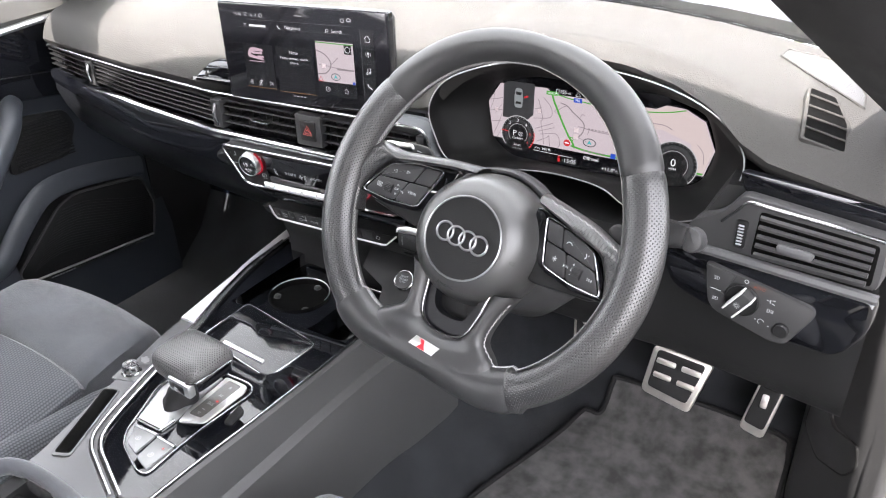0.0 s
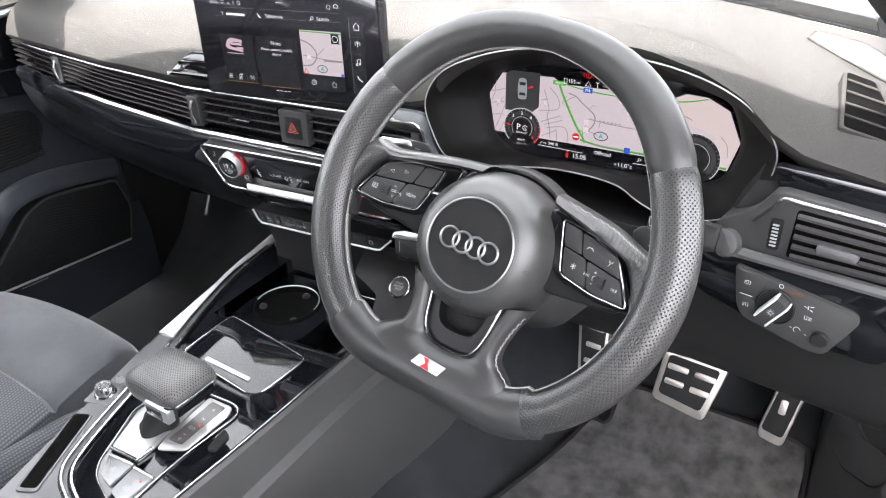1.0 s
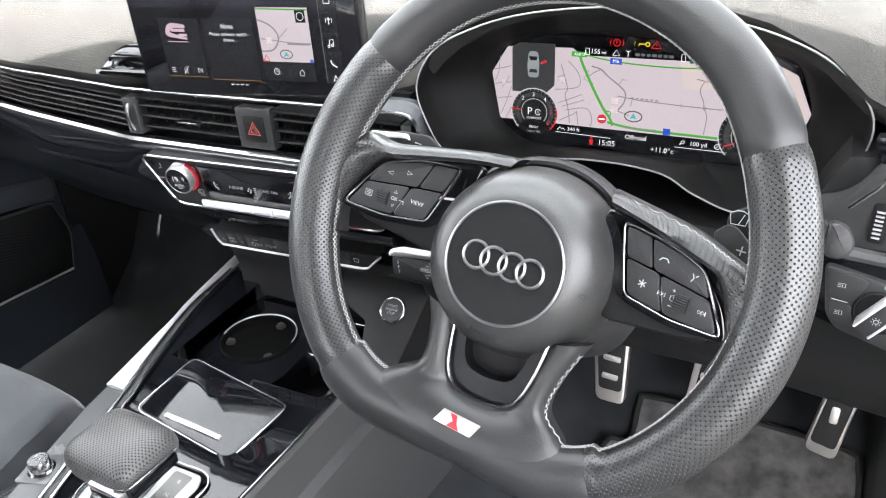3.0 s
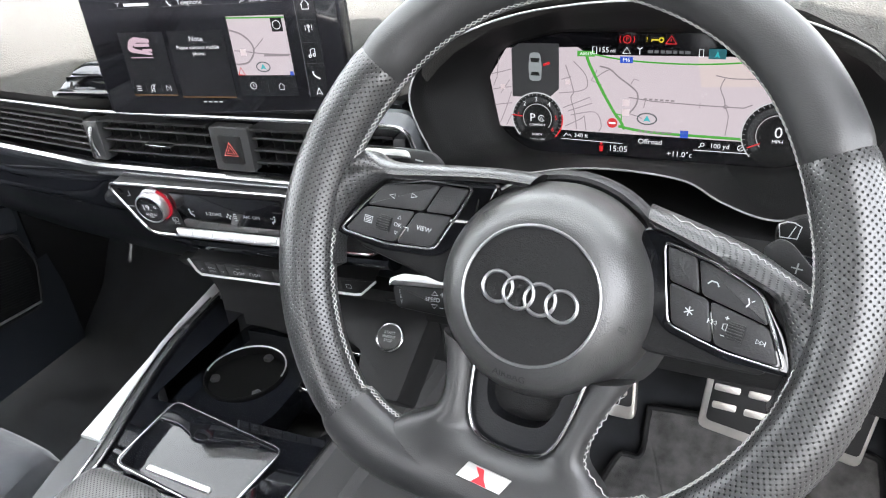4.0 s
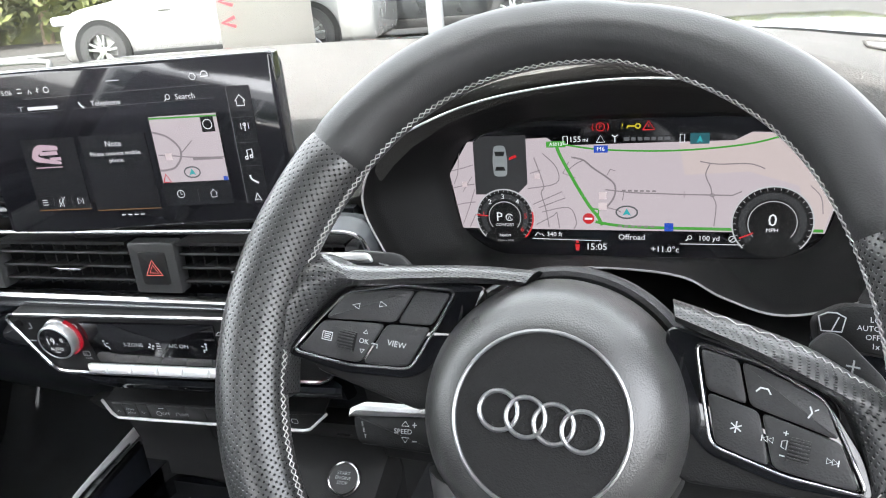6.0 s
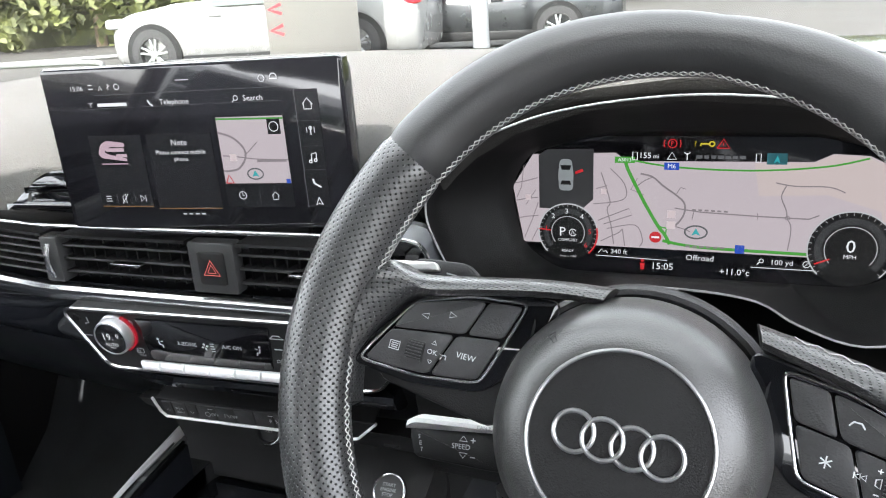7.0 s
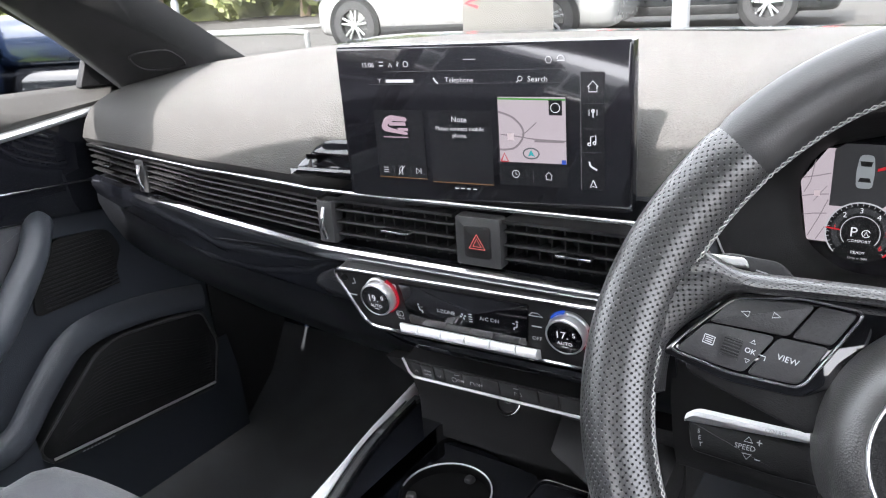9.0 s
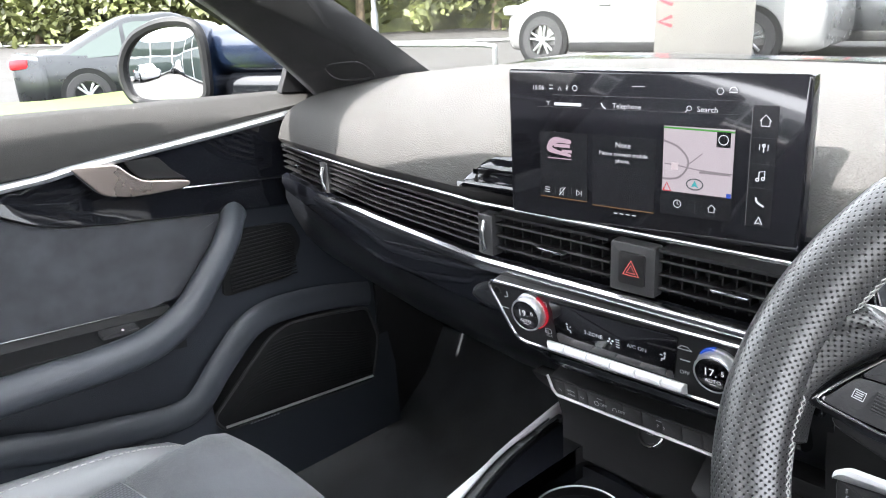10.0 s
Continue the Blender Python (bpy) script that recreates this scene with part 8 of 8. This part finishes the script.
# kick panel and door sill on the driver's side
bm = bmesh.new()
rings = []
for y, a in ((0.66, -0.052), (0.45, -0.048), (0.42, -0.044), (0.31, 0.029), (0.2, 0.031), (0.1, 0.031), (-0.1, 0.031), (-0.6, 0.02), (-1.2, 0.02)):
    top = lerp(y, [(-1.2, 0.17), (0.0, 0.17), (0.12, 0.24), (0.2, 0.50), (0.3, 0.68), (0.7, 0.68)])
    rings.append([Vector((0.702 + a + b, y, z)) for b, z in ((0, 0.05), (0, top - 0.02), (0.012, top), (0.06, top), (0.06, 0.05))])
setting("kick_panel", loops(bm, rings), GREYPLASTIC, "dark grey footwell side panel and sill", "panel", angle=60)
bm = bmesh.new()
loops(bm, [[Vector((-0.705 + b, y, z)) for b, z in ((0, 0.05), (0, 0.73), (-0.05, 0.73), (-0.05, 0.05))] for y in (0.74, 0.6, 0.44)])
setting("kick_panel_left", bm, SOFTBLACK, "dark passenger footwell side panel", "panel")
hatch = thing("access_flap", (0.69, 0.373, 0.27), "dark plastic access flap in the footwell side", "flap")
KP = frame_at((0.688, 0.372, 0.27), (0.55, -0.83, 0), (0, 0, 1))
out = rounded([(-0.050, 0.05), (-0.0157, 0.047), (0.0045, 0.026), (0.058, 0.044), (0.068, 0.0125), (0.049, -0.017), (-0.011, -0.042), (-0.054, -0.02)], 0.012, 4)
bm = bmesh.new()
prism(bm, out, KP, -0.004, 0.003, 0.002)
part("flap", bm, GREYPLASTIC, hatch)
bm = bmesh.new()
tube(bm, [KP @ Vector((p.x, p.y, 0.002)) for p in out], 0.0014, 6, True)
part("seam", bm, RUBBER, hatch)
# windscreen glass and black cowl
gm = bpy.data.materials.new("clear_glass")
gm.use_nodes = True
gb = gm.node_tree.nodes["Principled BSDF"]
gb.inputs["Base Color"].default_value = (0.80, 0.82, 0.80, 1)
gb.inputs["Roughness"].default_value = 0.0
gb.inputs["Transmission Weight"].default_value = 1.0
gb.inputs["IOR"].default_value = 1.12
bm = bmesh.new()
rings = []
for i in range(17):
    x = -0.60 + 1.20 * i / 16
    yf = far_y(x) + 0.02
    zf = pad_point(x, yf - 0.02 - lerp(x, EDGE_Y)).z - 0.006
    rings.append([Vector((x, yf, zf)), Vector((x * 0.92, -0.14, 1.085 - 0.05 * (x / 0.6) ** 2)), Vector((x * 0.92, -0.14, 1.089 - 0.05 * (x / 0.6) ** 2)), Vector((x, yf + 0.003, zf + 0.004))])
ws = setting("windscreen", loops(bm, rings), gm, "clear raked windscreen glass", "windscreen")
ws.visible_shadow = False
bm = bmesh.new()
rings = []
for i in range(17):
    x = -0.66 + 1.32 * i / 16
    yf = far_y(x) + 0.03
    zf = pad_point(x, yf - 0.03 - lerp(x, EDGE_Y)).z - 0.006
    rings.append([Vector((x, yf, 0.66)), Vector((x, yf, zf)), Vector((x * 1.03, yf + 0.10, zf - 0.004)), Vector((x * 1.05, yf + 0.16, zf - 0.05)), Vector((x * 1.05, yf + 0.17, 0.66))])
setting("cowl", loops(bm, rings), NEARBLACK, "black plastic windscreen cowl", "cowl")

# bonnet beyond the cowl, crowned, falling to the wings
bm = bmesh.new()
rings = []
for i in range(25):
    x = -0.84 + 1.68 * i / 24
    fall = 0.10 * max(0.0, abs(x) / 0.84 - 0.72) ** 2 / 0.0784
    rings.append([Vector((x, y, z - fall)) for y, z in ((0.60, 0.70), (0.615, 0.725), (0.66, 0.738), (0.72, 0.746), (0.80, 0.749), (0.90, 0.747), (1.00, 0.741), (1.10, 0.732), (1.25, 0.712), (1.45, 0.675), (1.65, 0.62), (1.72, 0.52), (1.72, 0.20), (0.60, 0.20))])
setting("bonnet", loops(bm, rings), material("dark_blue_bonnet_lacquer", (0.010, 0.014, 0.026), 0.12, 0.0, coat=0.2, blotch=0.1, blotch_size=3), "glossy dark blue car bonnet", "bonnet", angle=60)

# pane of the passenger door
pane = gm.copy()
pane.node_tree.nodes["Principled BSDF"].inputs["IOR"].default_value = 1.01
pane.node_tree.nodes["Principled BSDF"].inputs["Base Color"].default_value = (0.76, 0.79, 0.77, 1)
bm = bmesh.new()
rings = []
for i in range(13):
    t = i / 12
    rings.append([Vector((DX - 0.046 + 0.06 * t * t + q, y, 0.735 + (zt - 0.735) * t)) for y, zt, q in ((-0.75, 1.085, 0), (-0.4, 1.08, 0), (-0.2, 1.06, 0), (0.0, 0.98, -0.01), (0.2, 0.87, -0.012), (0.36, 0.77, -0.012))])
sw = part("side_glass", loops(bm, rings, closed=False), pane, door, "clear side window glass")
sw.visible_shadow = False
# ---- outside ----
GZ = -0.33
TARMAC = material("pale_tarmac", (0.030, 0.0275, 0.0245), 0.9, grain=0.8, grain_size=120, blotch=0.18, blotch_size=0.6)
GRASSM = material("mown_grass", (0.075, 0.105, 0.018), 0.9, grain=1.0, grain_size=90, blotch=0.35, blotch_size=2.5)
LOW = GZ - 0.27  # the road lies lower than the bay


def ground_z(x):
    t = max(0.0, min(1.0, (-7.9 - x) / 3.2))
    return GZ - 0.02 - 0.27 * t * t * (3 - 2 * t)


bm = bmesh.new()
loops(bm, [[Vector((x, y, ground_z(x))) for y in (-900, -60, -20, 0, 10, 20, 60, 900)] for x in (-900, -60, -20, -13, -11.1, -10.3, -9.5, -8.7, -7.9, -6, -3, 0, 3, 20, 60, 900)], closed=False)
setting("ground", bm, TARMAC, "pale dry tarmac reaching the horizon", "ground")
bm = bmesh.new()
prism(bm, [(-30, -6), (-1.3, -6), (-1.3, 1.5), (-1.6, 3.2), (-2.5, 5.5), (-2.6, 7.6), (-3.5, 8.1), (-8.3, 7.9), (-11.2, 6.8), (-11.4, 3.0), (-14, -0.5), (-30, -4)], Matrix.Identity(4), GZ - 0.45, GZ + 0.02, 0.02)
setting("grass_verge", bm, GRASSM, "bright mown grass verge", "grass")
bm = bmesh.new()
tube(bm, [(-40, 9.5, LOW + 0.02), (-17.5, 15.5, LOW + 0.02), (-9, 18.5, LOW + 0.08), (20, 24, GZ + 0.02)], 0.06, 6, wide=0.1, up=(0, 0, 1))
setting("kerb", bm, material("grey_kerb", (0.22, 0.22, 0.21), 0.9, blotch=0.2, blotch_size=3), "grey concrete kerb along the road", "kerb")
TYRE = material("tyre_rubber", (0.02, 0.02, 0.021), 0.8, grain=0.4, grain_size=80)
CARGLASS = material("tinted_car_glass", (0.05, 0.065, 0.058), 0.08, coat=0.3)
RIMM = material("alloy_rim", (0.45, 0.46, 0.47), 0.3, 0.9, blotch=0.05)
HEADLAMP = material("headlamp_glass", (0.35, 0.36, 0.38), 0.1, 0.3, coat=0.6)


def car(name, m, paint, label, length, width, height, base, wr, bonnet, tail_h, roof, front_over):
    """A parked car: x forward, origin on the ground under its middle. roof: x stations of screen foot, roof front, roof rear, rear screen foot."""
    t = thing(name, m, label, "car")
    hl = length / 2
    belt = height * 0.60
    # lower body
    rings = []
    st = [(-hl, 0.35, tail_h * 0.9, 0.80), (-hl + 0.06, 0.22, tail_h, 0.9), (-hl + 0.5, 0.20, tail_h + 0.02, 0.98), (roof[3], 0.20, belt + 0.04, 1.0), (0, 0.20, belt + 0.01, 1.0), (roof[0], 0.20, bonnet + 0.05, 0.99), (roof[0] + 0.5, 0.2, bonnet, 0.96), (hl - 0.35, 0.20, bonnet - 0.08, 0.9), (hl - 0.06, 0.22, bonnet - 0.22, 0.76), (hl, 0.30, bonnet - 0.34, 0.66)]
    st = sorted(st)
    sm = smooth([(a, b, c) for a, b, c, d in st], 4)
    dm = smooth([(a, d, 0) for a, b, c, d in st], 4)
    for p, q in zip(sm, dm):
        w = width / 2 * q.y
        zl, zt = p.y, p.z
        rings.append([Vector((p.x, s * w * a, zl + (zt - zl) * b)) for s, a, b in ((1, 0.86, 0.0), (1, 0.97, 0.12), (1, 1.0, 0.45), (1, 0.985, 0.75), (1, 0.93, 0.95), (1, 0.80, 1.0), (-1, 0.80, 1.0), (-1, 0.93, 0.95), (-1, 0.985, 0.75), (-1, 1.0, 0.45), (-1, 0.97, 0.12), (-1, 0.86, 0.0))])
    body = part("body", loops(bmesh.new(), rings), paint, t, local=True, angle=60)
    # cabin
    ca = smooth([(roof[3], belt - 0.06, 0.93), (roof[3] + 0.12, belt + 0.06, 0.90), (roof[2], height - 0.03, 0.72), ((roof[1] + roof[2]) / 2, height, 0.71), (roof[1], height - 0.03, 0.71), (roof[0] - 0.15, belt + 0.04, 0.90), (roof[0], belt - 0.06, 0.92)], 5)
    rings = []
    for p in ca:
        w = width / 2
        rings.append([Vector((p.x, s * w * a, z)) for s, a, z in ((1, 0.93, belt - 0.08), (1, p.z * 0.97 + 0.01, p.y - 0.05), (1, p.z * 0.9, p.y - 0.01), (-1, p.z * 0.9, p.y - 0.01), (-1, p.z * 0.97 + 0.01, p.y - 0.05), (-1, 0.93, belt - 0.08))])
    part("roof", loops(bmesh.new(), rings), paint, t, local=True, angle=60)
    # side glass
    for s in (1, -1):
        xs = [roof[3] + 0.28, (roof[2] + roof[1]) / 2 - 0.42, (roof[2] + roof[1]) / 2 + 0.42, roof[0] - 0.42]
        for x0, x1 in zip(xs, xs[1:]):
            def top_at(x):
                return lerp(x, [(p.x, p.y) for p in sorted(ca, key=lambda q: q.x)])
            pts = []
            n = 6
            for i in range(n + 1):
                x = x0 + 0.03 + (x1 - x0 - 0.06) * i / n
                pts.append((x, max(belt + 0.03, top_at(x) - 0.10)))
            low = [(x1 - 0.03, belt + 0.02), (x0 + 0.03, belt + 0.02)]
            bm = bmesh.new()
            vs = []
            for x, z in pts + low:
                f = (z - belt) / (height - belt)
                vs.append(bm.verts.new((x, s * (width / 2 * (0.925 - 0.215 * f) + 0.012), z)))
            bm.faces.new(vs)
            part("side_window", bm, CARGLASS, t, local=True)
    # wheels
    for x in (base / 2 + front_over, -base / 2 + front_over):
        for s in (1, -1):
            wm = Matrix.Translation((x, s * (width / 2 - 0.11), wr)) @ Matrix.Rotation(radians(-90 * s), 4, "X")
            bm = bmesh.new()
            lathe(bm, [(wr + 0.07, 0.04), (wr + 0.07, 0.112), (wr - 0.01, 0.112), (wr - 0.01, 0.04)], wm, 36)
            part("wheel_arch", bm, PLASTIC, t, local=True)
            bm = bmesh.new()
            lathe(bm, [(wr * 0.66, -0.11), (wr * 0.97, -0.10), (wr, -0.06), (wr, 0.09), (wr * 0.96, 0.12), (wr * 0.68, 0.125), (wr * 0.66, 0.02)], wm, 40)
            w = part("wheel", bm, TYRE, t, "black tyre on an alloy rim", local=True)
            bm = bmesh.new()
            lathe(bm, [(wr * 0.67, 0.02), (wr * 0.67, 0.122), (wr * 0.62, 0.122), (wr * 0.60, 0.05), (0.01, 0.04)], wm, 36)
            part("rim", bm, GREYPLASTIC, w, local=True)
            for k in range(10):
                bm = bmesh.new()
                a = 2 * math.pi * k / 10 + (0.12 if k % 2 else -0.12)
                box(bm, (wr * 0.36, 0, 0.10), (wr * 0.56, 0.035, 0.03), 0.008, wm @ Matrix.Rotation(a, 4, "Z"), 1)
                part("spoke", bm, RIMM, w, local=True)
            bm = bmesh.new()
            lathe(bm, [(wr * 0.16, 0.06), (wr * 0.16, 0.125), (0.001, 0.13)], wm, 16)
            part("hub_cap", bm, RIMM, w, local=True)
    for s in (1, -1):
        bm = bmesh.new()
        box(bm, (hl - 0.14, s * width * 0.355, bonnet - 0.20), (0.30, 0.26, 0.15), 0.05)
        part("headlight", bm, HEADLAMP, t, local=True)
        bm = bmesh.new()
        box(bm, (-hl + 0.10, s * width * 0.40, tail_h - 0.10), (0.26, 0.24, 0.16), 0.05)
        part("tail_light", bm, REDPLASTIC, t, local=True)
        bm = bmesh.new()
        box(bm, (0.0, s * width / 2 * 0.995, 0.27), (base * 0.72, 0.05, 0.14), 0.02)
        part("side_skirt", bm, PLASTIC, t, local=True)
        for k in (-0.45, 0.55):
            bm = bmesh.new()
            box(bm, (k, s * width / 2 * 0.985, belt - 0.10), (0.20, 0.03, 0.03), 0.01)
            part("door_handle", bm, paint, t, local=True)
    return t


WHITECAR = material("white_car_paint", (0.20, 0.20, 0.197), 0.25, coat=0.7, blotch=0.03)
BLACKCAR = material("dark_grey_car_paint", (0.018, 0.02, 0.022), 0.3, 0.2, coat=0.35, blotch=0.1)
# white car facing left beyond the verge
car("white_car", pose(-6.25, 10.5, GZ, 0, 0, 188), WHITECAR, "white sport utility car parked beyond the grass", 4.9, 1.95, 1.64, 3.15, 0.375, 1.03, 1.05, (1.05, 0.2, -1.8, -2.15), 0.03)
car("dark_car", pose(-12.35, 5.3, LOW - 0.10, 0, 0, 73), BLACKCAR, "dark grey saloon parked across the verge", 4.6, 1.80, 1.40, 2.65, 0.33, 0.90, 0.95, (1.0, 0.15, -0.75, -1.85), 0.0)
# cars seen in the mirror behind
car("silver_car", pose(-7.6, -20.0, GZ, 0, 0, 60), material("silver_car_paint", (0.5, 0.51, 0.52), 0.3, 0.6, coat=0.5), "silver car parked behind", 4.4, 1.8, 1.45, 2.6, 0.33, 0.92, 1.0, (0.85, 0.05, -0.85, -1.55), 0.0)
car("black_car", pose(-4.4, -20.5, GZ, 0, 0, 75), BLACKCAR, "black car parked behind", 4.4, 1.8, 1.45, 2.6, 0.33, 0.92, 1.0, (0.85, 0.05, -0.85, -1.55), 0.0)
car("grey_car", pose(-3.6, 12.6, GZ, 0, 0, 185), BLACKCAR, "dark estate car parked beyond the lamp post", 4.7, 1.85, 1.50, 2.8, 0.34, 0.98, 1.02, (1.0, 0.2, -1.75, -2.1), 0.0)
# glass showroom behind
sho = thing("showroom", (-8, -24, GZ), "white showroom with a gridded glass front", "building")
bm = bmesh.new()
box(bm, (-6, -27, 2.4), (26, 5, 5.2), 0.05)
part("wall", bm, material("white_cladding", (0.75, 0.75, 0.74), 0.6, blotch=0.06, blotch_size=0.5), sho)
for i in range(10):
    for j in range(2):
        bm = bmesh.new()
        box(bm, (-17.0 + 2.4 * i, -24.45, 1.0 + 2.1 * j), (2.2, 0.12, 1.9), 0.02)
        part("window", bm, CARGLASS, sho)

# totem with a red mark
tot = thing("sign_totem", (-4.87, 8.8, GZ), "pale grey sign totem with a red mark", "sign")
bm = bmesh.new()
TM = frame_at((-4.87, 8.75, GZ), (0.88, 0.47, 0), (0, 0, 1))
prism(bm, rounded(rect(0.18, 2.2, 1.18, 4.4), 0.02, 2), TM, -0.25, 0.0, 0.01)
part("slab", bm, material("pale_grey_panel", (0.11, 0.105, 0.10), 0.5, blotch=0.05, blotch_size=1), tot)
bm = bmesh.new()
for k in range(4):
    y = 0.62 + 0.26 * k
    stroke(bm, [(-0.20, y), (-0.36, y + 0.06), (-0.20, y + 0.12)], 0.04, TM, 0.006)
part("red_mark", bm, REDPLASTIC, tot)


def post(x, y, h, lean, label):
    z0 = LOW if x < -11 else GZ
    t = thing("lamp_post", (x, y, z0), label, "lamp post", "lamp posts")
    bm = bmesh.new()
    lathe(bm, [(0.11, 0), (0.11, 0.9), (0.075, 1.0), (0.06, h)], Matrix.Translation((x, y, z0)) @ Matrix.Rotation(lean, 4, "Y"), 16)
    part("pole", bm, material("galvanised_steel", (0.16, 0.165, 0.17), 0.6, 0.2, blotch=0.1), t)
    bm = bmesh.new()
    box(bm, (x + 0.45, y, z0 + h), (1.0, 0.18, 0.10), 0.03)
    part("lamp_head", bm, GREYPLASTIC, t)


post(-2.72, 9.7, 6.0, 0.0, "galvanised street lamp post beyond the grass")
post(-19.5, 15.3, 8.0, 0.0, "galvanised lamp post beside the road")
# hooped barrier rail
rail = thing("barrier_rail", (-9.0, 7.9, GZ), "grey tubular hoop barrier on the verge", "barrier")
bm = bmesh.new()
tube(bm, smooth([(-7.6, 8.1, GZ), (-7.6, 8.1, GZ + 0.30), (-7.7, 8.1, GZ + 0.40), (-8.6, 7.9, GZ + 0.42), (-11.2, 7.4, GZ + 0.42), (-11.35, 7.4, GZ + 0.3), (-11.4, 7.4, LOW)], 5), 0.04, 8)
part("rail", bm, material("weathered_steel", (0.12, 0.122, 0.125), 0.6, 0.2), rail)

LEAF = material("leaves", (0.075, 0.085, 0.02), 0.6, blotch=0.5, blotch_size=1.2)
LEAF.node_tree.nodes["Principled BSDF"].inputs["Transmission Weight"].default_value = 0.0
BARK = material("bark", (0.16, 0.12, 0.08), 0.9, grain=0.8, grain_size=40, blotch=0.3)


def leaves(bm, c, size, count, seed, leaf=0.13):
    """Clumps of small leaves in an uneven blob."""
    r = random.Random(seed)
    clumps = [(Vector((r.gauss(0, 0.42), r.gauss(0, 0.42), r.gauss(0, 0.36))), r.uniform(0.14, 0.34)) for _ in range(26)]
    for _ in range(count):
        o, s = r.choice(clumps)
        d = Vector((r.gauss(0, 1), r.gauss(0, 1), r.gauss(0, 1))).normalized() * s * (0.5 + 0.5 * r.random())
        p = Vector(c) + Vector(((o.x + d.x) * size[0], (o.y + d.y) * size[1], (o.z + d.z) * size[2]))
        a = Vector((r.gauss(0, 1), r.gauss(0, 1), r.gauss(0, 1))).normalized()
        b = a.orthogonal().normalized()
        l = leaf * r.uniform(0.6, 1.4)
        v = [bm.verts.new(p + q) for q in (-a * l, b * l * 0.5, a * l, -b * l * 0.5)]
        bm.faces.new(v)


bm = bmesh.new()
r0 = random.Random(9)
for i in range(26):
    t = i / 25
    x, y = -42 + 42 * t, 3.0 + 20.5 * t + (2.0 if t > 0.4 else 0)
    leaves(bm, (x + r0.uniform(-0.5, 0.5), y + 6.0 + r0.uniform(-0.6, 0.6), GZ + 1.7), (2.8, 2.0, 2.6 + r0.uniform(-0.4, 0.8)), 620, i, 0.2)
for i in range(14):
    leaves(bm, (1.5 + 2.6 * i, 32 + r0.uniform(-0.6, 0.6), GZ + 1.6), (2.6, 2.0, 2.4), 420, 50 + i, 0.2)
rows = []
for i in range(161):
    t = i / 160
    x = -44 + 88 * t
    y = 9.6 + 20.5 * (x + 42) / 42 + (2.0 if x > -25 else 0) if x < 0 else 33.0
    rows.append([Vector((x + r0.uniform(-0.3, 0.3), y + 0.9 + r0.uniform(-0.7, 0.7), LOW + z + (r0.uniform(-0.7, 0.9) if k > 4 else 0))) for k, z in enumerate((-0.2, 0.5, 1.0, 1.6, 2.2, 2.8, 3.4, 4.2, 5.0))])
loops(bm, rows, closed=False)
hob = new("roadside_hedge", finish(bm, "roadside_hedge", LEAF))
tagged(hob, "dense mixed green hedge along the road", "hedge", "", "stuff")
for i in range(9):
    x, y = -40 + 5.0 * i, 9.0 + 2.5 * i
    t = thing("roadside_tree", (x, y + 2.4, LOW), "bare-trunked leafy tree behind the road", "tree", "roadside trees")
    bm = bmesh.new()
    tube(bm, [(x, y + 2.4, LOW - 0.1), (x + 0.1, y + 2.4, GZ + 1.6), (x - 0.1, y + 2.5, GZ + 3.4), (x, y + 2.4, GZ + 5.0)], [0.20, 0.15, 0.11, 0.05], 10)
    for k in range(5):
        a = k * 1.3 + i
        tube(bm, [(x, y + 2.4, GZ + 1.9 + 0.4 * k), (x + 0.8 * math.cos(a), y + 2.4 + 0.8 * math.sin(a), GZ + 2.9 + 0.5 * k)], [0.07, 0.02], 6)
    part("trunk", bm, BARK, t)
    bm = bmesh.new()
    leaves(bm, (x, y + 2.4, GZ + 5.0), (2.6, 2.6, 2.8), 900, 200 + i, 0.2)
    part("crown", bm, LEAF, t)
